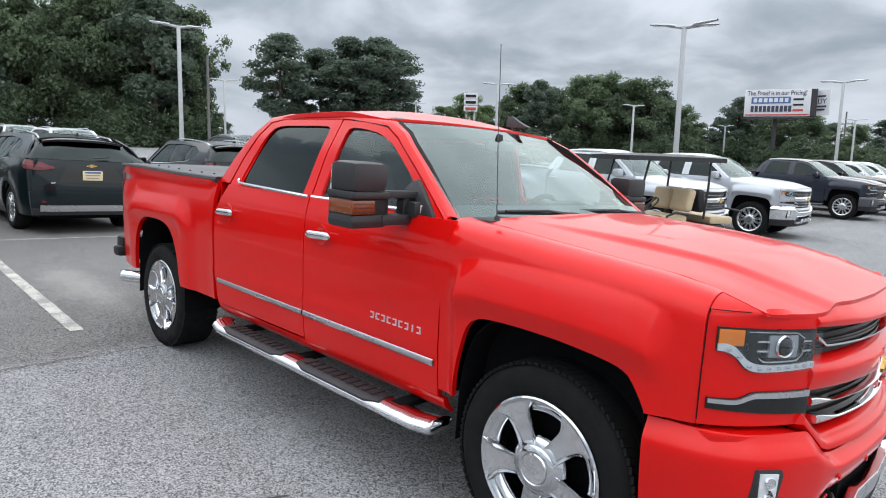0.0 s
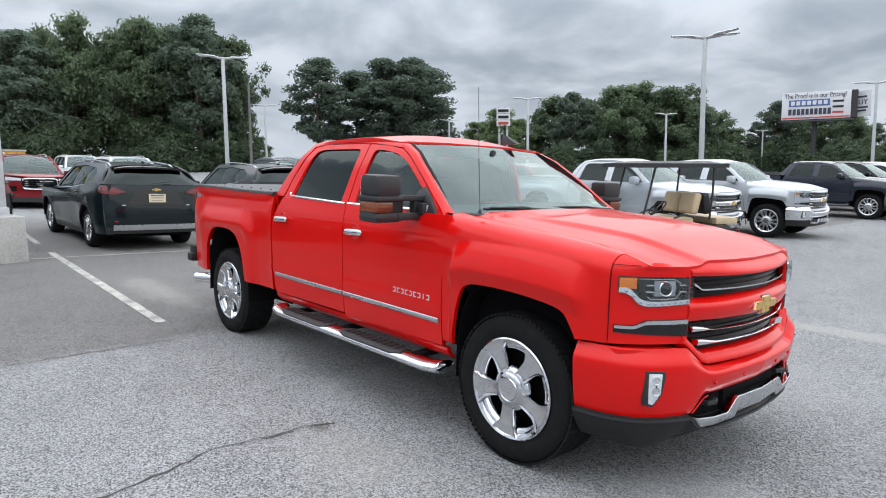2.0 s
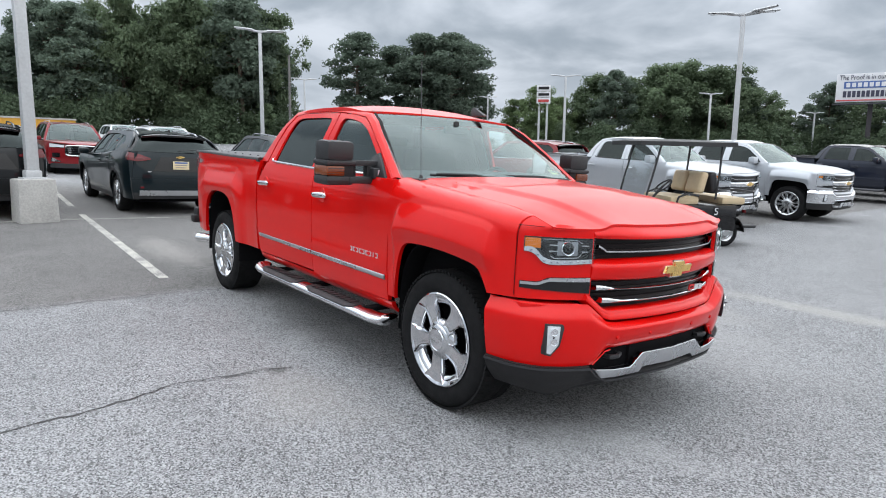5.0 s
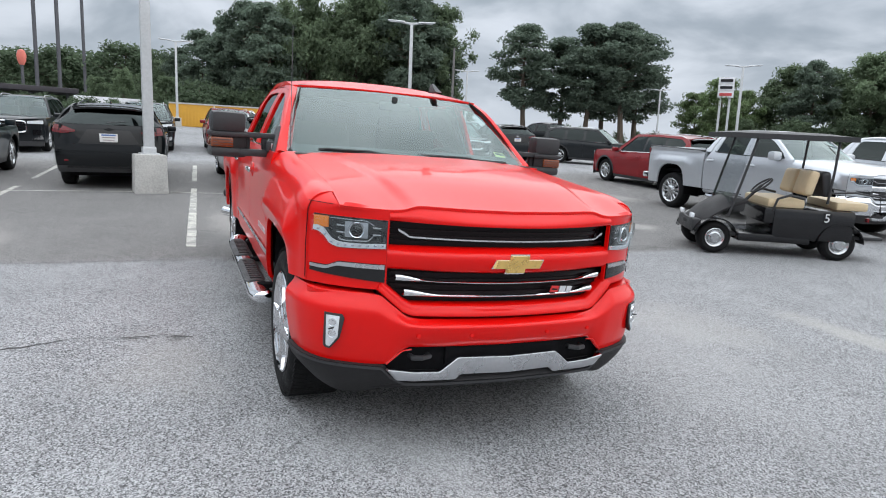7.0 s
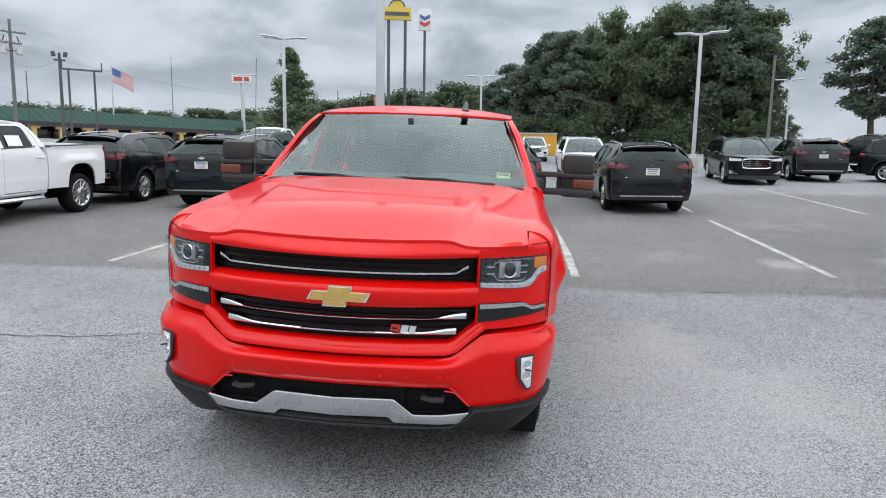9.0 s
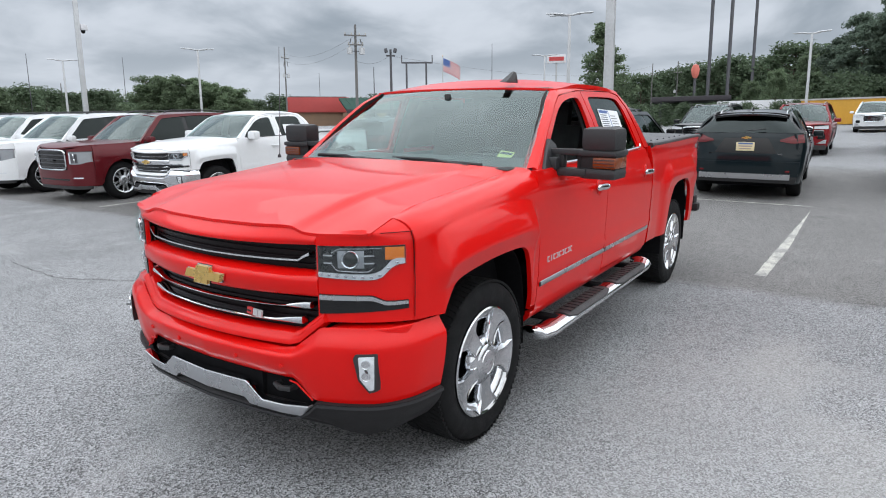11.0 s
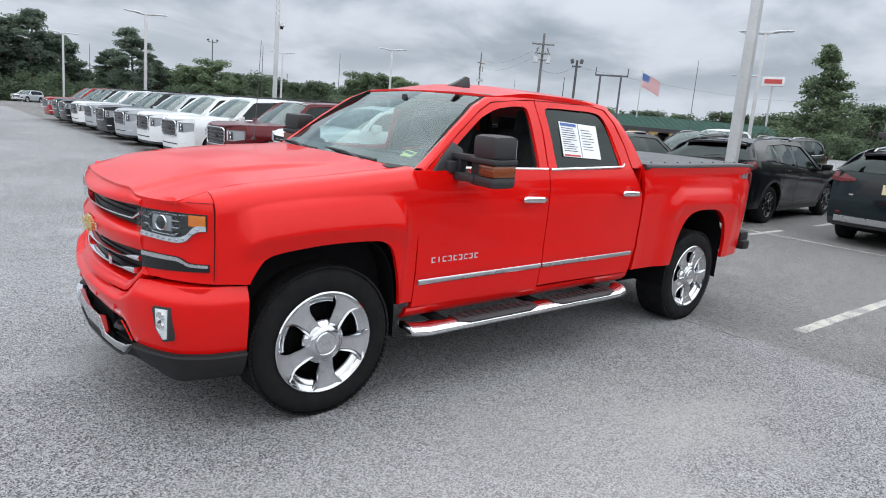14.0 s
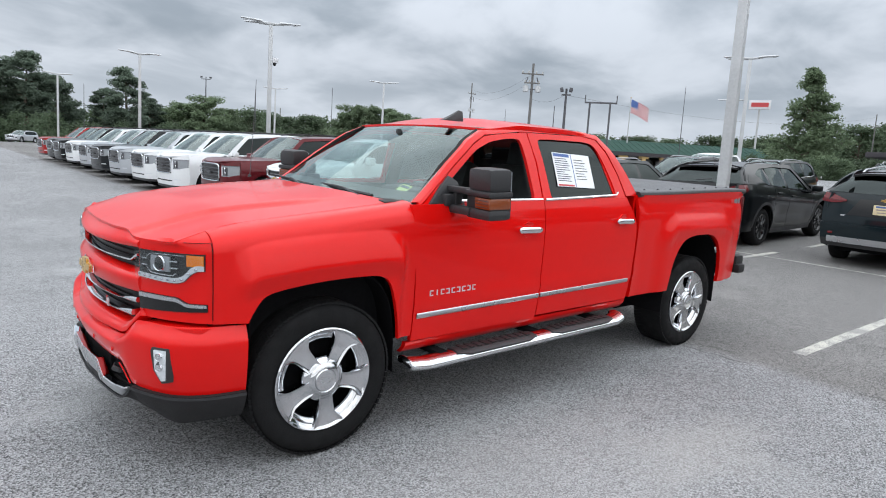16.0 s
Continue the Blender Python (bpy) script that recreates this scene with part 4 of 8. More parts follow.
        irr = rounded([(0.126, 1.310), (0.136, 1.55), (0.150, 1.712), (0.0, 1.718), (-0.36, 1.720), (-0.462, 1.707), (-0.508, 1.635), (-0.566, 1.50), (-0.612, 1.356), (-0.30, 1.328)], 0.04)
        part("rear_door_frame", ring_panel(orr, irr, s), shell, t)
        fw = part("front_side_window", pane(inf, s, 0.014), M["glass"] if hero and s < 0 else (M["tint"] if not hero else M["glass"]), t)
        part("rear_side_window", pane(irr, s, 0.014), M["tint"], t, "dark tinted rear door glass")
        if hero and s > 0:
            bpy.data.objects.remove(fw)  # the driver's pane is wound down
        for (a, b) in (((1.03, 1.320), (0.224, 1.324)), ((0.206, 1.324), (-0.590, 1.352))):
            pts = [(a[0] + (b[0] - a[0]) * k / 8, s * (green_y(a[0], a[1] + (b[1] - a[1]) * k / 8) + 0.014), a[1] + (b[1] - a[1]) * k / 8) for k in range(9)]
            if a[0] < 0.21:
                pts += [(-0.618, s * (green_y(-0.6, 1.372) + 0.010), 1.372)]
            part("window_moulding", tube(pts, 0.0095, 6), M["chrome"] if hero else M["gloss"], t, "chrome window moulding")
        for nm2, (xa, xb, xc, xd), za, zb in (("centre_pillar", (0.145, 0.285, 0.160, 0.290), 1.285, 1.764), ("rear_pillar", (-0.735, -0.60, -0.545, -0.46), 1.325, 1.765), ("front_pillar_foot", (1.11, 1.232, 0.93, 0.985), 1.285, 1.50)):
            def post(u, v):
                z = za + (zb - za) * v
                x = (xa + (xc - xa) * v) + ((xb + (xd - xb) * v) - (xa + (xc - xa) * v)) * u
                return (x, s * (green_y(x, z) - 0.009), z)
            part(nm2, sheet(post, 3, 8, 0.02, (0, s, 0)), shell, t)
        # wheels
        for cx, yy in ((FAX, 0.918), (RAX, 0.895)):
            wheel(t, cx, s * yy, 0.405, s, 0.405, 0.285, 0.273, M["wheelchrome"] if hero else M["alloy"], 5 if hero else 6, rich=hero, name="front_wheel" if cx > 0 else "rear_wheel", double=not hero)
        # headlamp surround, lamp and strip
        part("headlamp_surround", corner_shell(s), shell, t)
        part("panel_gap", tube([(face_at(k / 12, -0.002)[0], s * face_at(k / 12, -0.002)[1], 1.128 + 0.012 * k / 12) for k in range(8, 13)], 0.0016, 6), M["under"], t)
        part("panel_gap", tube([(2.386, s * 0.905, 0.79), (2.386, s * 0.9075, 0.95), (2.386, s * 0.902, 1.10), (2.386, s * 0.888, 1.140)], 0.0020, 6), M["under"], t)
        lamp_lo = lambda q: interp(q, [0, 0.56, 0.66, 0.78, 0.86, 1], [0.958, 0.948, 0.956, 0.998, 1.010, 1.013])
        lamp_hi = lambda q: 1.084 + 0.004 * q
        lamp = part("headlamp", corner_band(s, 0.02, 0.92, lamp_lo, lamp_hi, 0.0, 0.03, 32, 6), M["lamphouse"], t, "clear-lensed headlamp with amber corner")
        part("lamp_trim", corner_band(s, 0.03, 0.91, lambda q: lamp_lo(q) + 0.003, lambda q: lamp_lo(q) + interp(q, [0, 0.5, 0.75, 1], [0.022, 0.025, 0.032, 0.018]), 0.008, 0.010, 30, 3), M["lampclear"], lamp, "clear running-light strip")
        for k in range(10 if hero else 0):
            q = 0.06 + 0.085 * k
            o = part("running_light", box(0.010, 0.014, 0.010, 0.003), M["chrome"], lamp)
            fx, fy = face_at(q, 0.010)
            o.matrix_local = pose(fx, s * fy, lamp_lo(q) + 0.015, 0, 0, s * (14 + 40 * q))
        part("lamp_corner", corner_band(s, 0.71, 0.905, lambda q: 1.032, lambda q: 1.081, 0.006, 0.010, 6, 3), M["amber"], lamp)
        fx, fy = face_at(0.36, 0.008)
        part("projector", corner_band(s, 0.235, 0.50, lambda q: 0.998, lambda q: 1.068, 0.006, 0.02, 10, 4, bulge=0.004), M["lamptrim"], lamp)
        part("projector_lens", lathe([(0.001, 0.016), (0.016, 0.013), (0.027, 0.004), (0.031, -0.004)], 24), M["gloss"], lamp, "round projector lens").matrix_local = pose(fx, s * fy, 1.033, 0, 0, -90 + 24 * s)
        part("projector_ring", lathe([(0.030, 0.004), (0.034, 0.006), (0.037, 0.0)], 24), M["chrome"], lamp).matrix_local = pose(fx, s * fy, 1.033, 0, 0, -90 + 24 * s)
        part("lamp_bezel", corner_band(s, 0.17, 0.58, lambda q: interp(q, [0.17, 0.24, 0.53, 0.58], [1.010, 0.985, 0.981, 0.992]) , lambda q: interp(q, [0.17, 0.24, 0.53, 0.58], [1.014, 0.990, 0.986, 0.998]), 0.008, 0.012, 20, 1), M["chrome"], lamp)
        part("lamp_bezel", corner_band(s, 0.17, 0.68, lambda q: interp(q, [0.17, 0.26, 0.68], [1.056, 1.074, 1.076]), lambda q: interp(q, [0.17, 0.26, 0.68], [1.060, 1.077, 1.079]), 0.008, 0.012, 20, 1), M["chrome"], lamp)
        for zz in (1.018, 1.048):
            for ya, yb2 in ((0.09, 0.18), (0.49, 0.60)):
                part("lamp_blade", corner_band(s, ya, yb2, lambda q: zz - 0.003, lambda q: zz + 0.003, 0.008, 0.012, 6, 1), M["chrome"], lamp)
        part("lamp_glass", corner_band(s, 0.022, 0.918, lambda q: lamp_lo(q) + 0.002, lambda q: lamp_hi(q) - 0.002, 0.022, 0.0, 32, 6, bulge=0.003), M["lens"], lamp)
        strip = part("marker_strip", corner_band(s, 0.02, 0.95, lambda q: 0.806 + 0.022 * q, lambda q: interp(q, [0, 0.55, 0.74, 1], [0.888, 0.886, 0.862, 0.862]), 0.002, 0.02, 30, 3), M["gloss"], t)
        part("strip_trim", corner_band(s, 0.03, 0.94, lambda q: interp(q, [0, 0.55, 0.74, 1], [0.866, 0.866, 0.845, 0.847]), lambda q: interp(q, [0, 0.55, 0.74, 1], [0.886, 0.883, 0.859, 0.860]), 0.008, 0.012, 30, 3), M["satin"], strip)
        # fog lamp: dark bezel, clear lens, two bright reflectors
        on_bumper = lambda lift: (lambda a, b, d: (bump_face(a) + lift - d, s * a, b))
        fo = part("fog_lamp_bezel", prism([(0.768, 0.650), (0.776, 0.668), (0.846, 0.670), (0.843, 0.512), (0.822, 0.506), (0.784, 0.560)], 0.03, on_bumper(0.008), 0.003), M["plastic"], t)
        part("fog_lamp", prism([(0.789, 0.658), (0.840, 0.660), (0.838, 0.522), (0.824, 0.518), (0.793, 0.566)], 0.02, on_bumper(0.012), 0.002), M["lampclear"], fo, "clear fog lamp")
        for zz in (0.630, 0.580):
            part("fog_reflector", lathe([(0.001, 0.004), (0.014, 0.002), (0.018, 0.004), (0.020, -0.006)], 16), M["chrome"], fo).matrix_local = pose(bump_face(0.816) + 0.014, s * 0.816, zz, 0, 0, -90 + 30 * s)
        part("fog_divider", box(0.006, 0.046, 0.006, 0.0), M["plastic"], fo).matrix_local = pose(bump_face(0.815) + 0.014, s * 0.815, 0.605, 0, 0, -30 * s)
        # tail lamp
        part("tail_lamp", box(0.075, 0.11, 0.42, 0.02, at=(-2.632, s * 0.842, 1.13)), M["tail"], t)
        # tow hook in its pocket
        pk = part("bumper_pocket", face_band(s * 0.24, s * 0.590, lambda y: 0.395, lambda y: 0.535, -0.075, 0.02, 8, 2, base=bump_face), M["under"], t)
        part("tow_hook", tube([(bump_face(0.4) - 0.10, s * 0.38, 0.470), (bump_face(0.4) - 0.045, s * 0.38, 0.474), (bump_face(0.4) - 0.03, s * 0.42, 0.472), (bump_face(0.4) - 0.045, s * 0.46, 0.470), (bump_face(0.4) - 0.10, s * 0.46, 0.466)], 0.013, 8), M["plastic"], pk)
        part("pocket_edge", tube([(bump_face(0.47) - 0.030, s * 0.470, 0.512), (bump_face(0.515) - 0.022, s * 0.512, 0.508), (bump_face(0.578) - 0.030, s * 0.578, 0.442)], 0.0035, 6), shell, pk)
        # rear bumper corner
        part("rear_bumper", box(0.15, 0.60, 0.13, 0.03, at=(-2.74, s * 0.60, 0.70)), M["chrome"] if not hero else M["trim"], t)

    # ---- front face ----
    hood_edge = lambda a: interp(a, [0, 0.25, 0.44, 0.465, 0.53, 0.60, 0.70, 0.785], [1.145, 1.149, 1.155, 1.154, 1.137, 1.132, 1.134, 1.139])
    hood_reach = lambda a: interp(a, [0, 0.30, 0.465, 0.53, 0.60, 0.70, 0.785], [2.648, 2.640, 2.622, 2.620, 2.602, 2.562, 2.517])
    def header(u, v):
        y = -0.588 + 1.176 * u
        a = abs(y)
        lo, hi = 1.074 + 0.012 * (a / 0.58) ** 2, hood_edge(a) - 0.011
        w = smooth01(0.0, 1.0, v)
        x = (nose(y) - 0.004) * (1 - w) + (hood_reach(a) - 0.004) * w + 0.012 * math.sin(math.pi * v)
        return (x, y, lo + (hi - lo) * v)
    part("grille_header", sheet(header, 48, 8, 0.05, (1, 0, 0)), shell, t)
    dark = M["grille"] if hero else M["plastic"]
    g = part("upper_grille", face_band(-0.600, 0.600, lambda y: 0.955, lambda y: 1.095, -0.062, 0.02, 24, 3), dark, t, "black slatted grille")
    for k in range(4):
        part("grille_slat", face_band(-0.585, 0.585, lambda y: 0.984 + 0.026 * k, lambda y: 0.996 + 0.026 * k, -0.050, 0.012, 20, 1), dark, g)
    part("grille_bar", face_band(-0.545, 0.545, lambda y: 1.006 + 0.006 * (abs(y) / 0.52) ** 2 + 0.026 * smooth01(0.49, 0.545, abs(y)), lambda y: 1.0125 + 0.007 * (abs(y) / 0.52) ** 2 + 0.030 * smooth01(0.49, 0.545, abs(y)), -0.016, 0.03, 44, 2), M["chrome"], g, "thin chrome grille bar")
    def bar_face(u, v):
        y = -0.592 + 1.184 * u
        a = abs(y)
        lo, hi = 0.857 + 0.010 * (a / 0.53) ** 2, 0.974 - 0.003 * (a / 0.55) ** 2
        off = interp(v, [0, 0.10, 0.62, 0.72, 0.90, 1.0], [-0.030, -0.006, 0.010, 0.008, -0.018, -0.045])
        return (nose(y) + off * (1 - 0.35 * smooth01(0.45, 0.59, a)), y, lo + (hi - lo) * v)
    part("centre_bar", sheet(bar_face, 40, 16, 0.05, (1, 0, 0)), shell if hero else M["chrome"], t)
    g2 = part("lower_grille", face_band(-0.605, 0.605, lambda y: 0.690, lambda y: 0.880, -0.062, 0.02, 24, 3), dark, t, "black lower grille")
    for k in range(5):
        part("grille_slat", face_band(-0.56, 0.56, lambda y: 0.728 + 0.028 * k, lambda y: 0.740 + 0.028 * k, -0.050, 0.012, 20, 1), dark, g2)
    for z0, tip_lo, tip_hi, half, wide_from in ((0.813, 0.818, 0.843, 0.545, 0.40), (0.751, 0.749, 0.777, 0.505, 0.37)):
        lo = lambda y: z0 - 0.004 + (tip_lo - z0 + 0.004) * smooth01(0.1, half, abs(y))
        hi = lambda y: z0 + 0.004 + 0.004 * (abs(y) / half) + (tip_hi - z0 - 0.008) * smooth01(wide_from - 0.02, half, abs(y))
        part("grille_bar", face_band(-half, half, lo, hi, -0.014, 0.035, 56, 3, bulge=0.004), M["chrome"], g2, "chrome grille bar")
    # painted frame round the lower grille, rising at its ends to the lamps
    RIM_IN, RIM_OUT = [(0, 0.716), (0.468, 0.717), (0.502, 0.735), (0.606, 0.822)], [(0, 0.660), (0.470, 0.660), (0.515, 0.674), (0.628, 0.772)]
    def rim_at(pts, k):
        i = min(int(k), 2)
        return Vector(pts[i]).lerp(Vector(pts[i + 1]), k - i)
    def rim(u, v):
        q = (u - 0.5) * 2
        k = 3 * abs(q)
        p = rim_at(RIM_IN, k).lerp(rim_at(RIM_OUT, k), v)
        return (nose(p.x) + interp(v, [0, 0.12, 0.45, 0.52, 0.9, 1.0], [-0.050, -0.012, 0.004, 0.014, 0.020, 0.004]), math.copysign(p.x, q), p.y)
    part("grille_frame", sheet(rim, 60, 12, 0.05, (1, 0, 0)), shell, t)
    badge = bowtie_bm(0.225, 0.078, 0.018)
    if face != "plain":
        bo = part("front_badge", badge, M["gold"], t, "gold cross-shaped maker's badge with bright rim")
        bo.matrix_local = pose(nose(0) + 0.008, 0.008, 0.909, 90, 0, 90)
        part("badge_rim", bowtie_bm(0.245, 0.092, 0.008), M["chrome"], bo).matrix_local = Matrix.Translation((0, 0, -0.002))
    # bumper
    def straight(x, xs, ys):
        for i in range(len(xs) - 1):
            if x <= xs[i + 1]:
                return ys[i] + (ys[i + 1] - ys[i]) * (x - xs[i]) / (xs[i + 1] - xs[i])
        return ys[-1]
    bump_top = lambda y: straight(abs(y), [0, 0.45, 0.505, 0.630, 0.70, 0.98], [0.648, 0.650, 0.660, 0.755, 0.760, 0.760])
    bump_bot = lambda y: straight(abs(y), [0, 0.49, 0.512, 0.580, 0.70, 0.98], [0.523, 0.521, 0.506, 0.441, 0.437, 0.446])
    part("front_bumper", wrap_band(lambda y, x: bump_bot(y), lambda y, x: bump_top(y), -0.012, 0.03, 22, bulge=0.010, lean=0.022, crown=0.044, tuck=0.016, steps=70), shell if hero else M["chrome"], t)
    if hero:
        val_top = lambda y: straight(abs(y), [0, 0.50, 0.575, 0.60, 0.98], [0.36, 0.36, 0.40, 0.434, 0.442])
        val_bot = lambda y: interp(abs(y), [0, 0.45, 0.60, 0.78, 0.95], [0.335, 0.325, 0.292, 0.262, 0.285])
        va = part("front_valance", wrap_band(lambda y, x: val_bot(y), lambda y, x: val_top(y), -0.020, 0.03, 12, tuck=0.105, steps=60), M["trim"], t, "matt black lower valance")
        part("valance_lip", wrap_band(lambda y, x: val_top(y) - 0.016, lambda y, x: val_top(y) - 0.004, -0.016, 0.02, 2, steps=60), M["plastic"], va)
    else:
        part("front_valance", wrap_band(lambda y, x: 0.32, lambda y, x: 0.46, -0.040, 0.03, 6, lean=0.02), M["trim"], t)
    def shelf(u, v):
        y = -0.90 + 1.80 * u
        return (bump_face(y) - 0.052 - 0.15 * v, y, bump_top(y) - 0.006 + 0.004 * v)
    part("bumper_shelf", sheet(shelf, 40, 2, 0.02, (0, 0, 1)), shell if hero else M["plastic"], t)
    part("intake", face_band(-0.30, 0.30, lambda y: 0.40, lambda y: 0.540, -0.055, 0.02, 8, 2, base=bump_face), M["under"], t)
    tops = lambda y: straight(abs(y), [0, 0.25, 0.262, 0.338, 0.346, 0.46, 0.578], [0.472, 0.476, 0.474, 0.414, 0.410, 0.410, 0.422])
    bots = lambda y: straight(abs(y), [0, 0.236, 0.262, 0.45, 0.535, 0.578], [0.392, 0.396, 0.372, 0.368, 0.372, 0.416])
    skid_base = lambda y: bump_face(y) - 0.010
    sk = part("skid_plate", face_band(-0.578, 0.578, bots, tops, 0.004, 0.03, 120, 5, bulge=0.004, lean=0.012, base=skid_base), M["satin"], t, "brushed silver skid plate")
    # thin chrome strip stands in for the highlight along the bevelled edge
    part("skid_edge", face_band(-0.575, 0.575, lambda y: tops(y) - 0.002, lambda y: tops(y) + 0.004, 0.006, 0.03, 120, 1, base=skid_base), M["chrome"], sk, "chrome strip in place of the highlight on the upper edge")
    part("air_dam", face_band(-0.62, 0.62, lambda y: 0.300, lambda y: 0.40, -0.085, 0.05, 20, 4, lean=0.05, base=bump_face), M["trim"], t)
    part("core_wall", box(0.06, 1.72, 0.72, at=(2.36, 0, 0.76)), M["under"], t)

    # ---- hood ----
    def hood(u, v):
        y = (CUT_Y - 0.006) * (2 * v - 1)
        a = abs(y)
        xr = 1.475 - 0.13 * (a / 0.8) ** 2
        x = xr + (hood_reach(a) - xr) * u
        k = a / CUT_Y
        z = interp(x, [1.20, 1.50, 1.80, 2.10, 2.33, 2.50, 2.70], [1.322, 1.290, 1.258, 1.228, 1.204, 1.186, 1.168])
        z += (0.046 - 0.026 * u ** 2) * (1 - k ** 2.4)
        dome = 0.46 + 0.14 * (1 - u)
        z += 0.018 * (1 - smooth01(dome, dome + 0.055, a)) * smooth01(0.0, 0.45, u)
        roll = 0.42 - 0.12 * smooth01(0.60, 0.79, a)
        w = max(0.0, 1 - (1 - u) * (hood_reach(a) - xr) / roll) ** 2.0
        return (x, y, z * (1 - w) + hood_edge(a) * w)
    part("hood", sheet(hood, 90 if hero else 26, 96 if hero else 32, 0.012, (0, 0, 1)), shell, t)
    def cowl(u, v):
        y = -0.86 + 1.72 * v
        a = abs(y)
        return (1.52 - 0.13 * (a / 0.8) ** 2 - 0.24 * u, y, 1.300 + 0.015 * u - 0.02 * (a / 0.8) ** 2)
    part("cowl", sheet(cowl, 3, 24, 0.02, (0, 0, 1)), M["plastic"], t)
    part("engine_bay", box(1.0, 1.5, 0.5, at=(1.85, 0, 0.85)), M["under"], t)

    # ---- windscreen, roof, back ----
    def screen(u, v, pad=0.0):
        y = -1 + 2 * v
        w = 0.842 + (0.692 - 0.842) * u
        x = 1.405 - 0.15 * (y * y) + (0.655 - 1.405) * u + 0.115 * (y * y) * u
        z = 1.316 - 0.010 * y * y + (1.764 - 1.316) * u + 0.018 * math.sin(math.pi * u)
        return (x, y * w, z - 0.004 - 0.008 * y * y * u)
    if hero:
        for ua, ub in ((0.0, 0.115), (0.965, 1.0)):
            part("screen_border", sheet(lambda u, v: Vector(screen(ua + (ub - ua) * u, 0.02 + 0.96 * v)) - Vector((0.003, 0, 0.003)), 2, 24), M["frit"], t)
    part("windscreen", sheet(screen, 14, 24), M["screen"], t, "green-tinted windscreen with a yellow sticker")
    for s in (-1, 1):
        def apillar(u, v):
            p = Vector(screen(u, 0.5 + 0.5 * s * 0.965)) - Vector((0.006, 0, 0.005))
            x2 = 1.232 + (0.604 - 1.232) * u
            z2 = 1.316 + (1.744 - 1.316) * u + 0.016 * math.sin(math.pi * u)
            q = Vector((x2, s * green_y(x2, z2), z2))
            r = p.lerp(q, v)
            r.x += 0.004 * math.sin(math.pi * v); r.z += 0.003 * math.sin(math.pi * v)
            return r
        part("windscreen_pillar", sheet(apillar, 14, 5, 0.012, (0.4, s * 0.7, 0.3)), shell, t)
        if hero:
            def frit(u, v):
                return Vector(screen(u, 0.5 + 0.5 * s * (0.990 - 0.014 * v))) - Vector((0.003, 0, 0.003))
            part("screen_border", sheet(frit, 14, 2), M["frit"], t, "black printed border of the windscreen")
            def lining(u, v):
                p = Vector(screen(u, 0.5 + 0.5 * s * 0.985)) - Vector((0.035, 0, 0.02))
                x2 = 1.255 + (0.655 - 1.255) * u
                z2 = 1.315 + (1.735 - 1.315) * u
                return p.lerp(Vector((x2 - 0.02, s * (green_y(x2, z2) - 0.055), z2 - 0.02)), v)
            part("pillar_lining", sheet(lining, 12, 3), M["inside"], t)
            def rail_lining(u, v):
                k = u * (len(front) - 1)
                i = min(int(k), len(front) - 2)
                p = Vector(front[i]).lerp(Vector(front[i + 1]), k - i).lerp(Vector(inner[i]).lerp(Vector(inner[i + 1]), k - i), -0.25 + 1.3 * v)
                return (p.x, s * (green_y(p.x, p.y) - 0.058), p.y)
            part("rail_lining", sheet(rail_lining, 45, 2), M["inside"], t)
    def roof(u, v):
        y = -1 + 2 * v
        x = 0.655 - 0.035 * y * y - 1.24 * u
        w = 0.708 - 0.010 * (2 * u - 1) ** 2
        z = 1.785 + 0.048 * (1 - abs(y) ** 2.4) - 0.066 * (1 - smooth01(0, 0.30, u)) * (1 - 0.5 * y * y) - 0.014 * smooth01(0.82, 1.0, u) + 0.010 * math.sin(math.pi * u)
        x += 0.07 * y ** 6 * smooth01(0.7, 1.0, u)
        z -= 0.020 * y ** 6 * smooth01(0.6, 1.0, u)
        return (x, y * w, z)
    part("roof", sheet(roof, 24, 28, 0.025, (0, 0, 1)), shell, t)
    def backwin(u, v):
        y = -1 + 2 * v
        return (-0.60 - 0.27 * u - 0.03 * (1 - y * y), y * (0.70 + 0.10 * u), 1.745 - 0.40 * u)
    part("rear_window", sheet(backwin, 6, 8), M["tint"], t)
    part("cab_back", box(0.04, 1.76, 0.80, at=(-0.872, 0, 0.95)), shell, t)
    if hero:
        part("antenna_fin", prism([(-0.085, 0), (0.085, 0), (0.02, 0.030), (-0.055, 0.072), (-0.085, 0.066)], 0.05, lambda a, b, d: (a * 1.0, (d - 0.025) * (1 - b * 9), b), 0.004), M["plastic"], t, "black shark-fin antenna").matrix_local = pose(0.66 - 0.06, 0.37, 1.800, 0, 0, 0)
    # ---- bed ----
    def tonneau(u, v):
        x, y = -0.90 - 1.70 * u, -0.89 + 1.78 * v
        return (x, y, 1.376 + 0.030 * smooth01(-0.9, -2.6, x) + 0.012 * math.sin(math.pi * v) + 0.002 * math.sin(u * 19) * math.sin(math.pi * v))
    if hero:
        part("bed_cover", sheet(tonneau, 24, 16, 0.012, (0, 0, 1)), M["vinyl"], t, "soft grey vinyl bed cover, rolled flat")
        for k in range(9):
            for s in (-1, 1):
                part("cover_snap", lathe([(0.001, 0.006), (0.007, 0.004), (0.009, -0.004)], 8, "z"), M["plastic"], t).matrix_local = Matrix.Translation((-1.0 - 0.19 * k, s * 0.865, 1.391 + 0.030 * smooth01(-0.9, -2.6, -1.0 - 0.19 * k)))
    else:
        part("bed_floor", box(1.7, 1.5, 0.05, at=(-1.75, 0, 0.86)), M["under"], t)
    part("tailgate", box(0.06, 1.62, 0.56, 0.015, at=(-2.625, 0, 1.10)), shell, t)
    part("chassis", box(4.9, 0.9, 0.16, at=(-0.1, 0, 0.46)), M["under"], t)
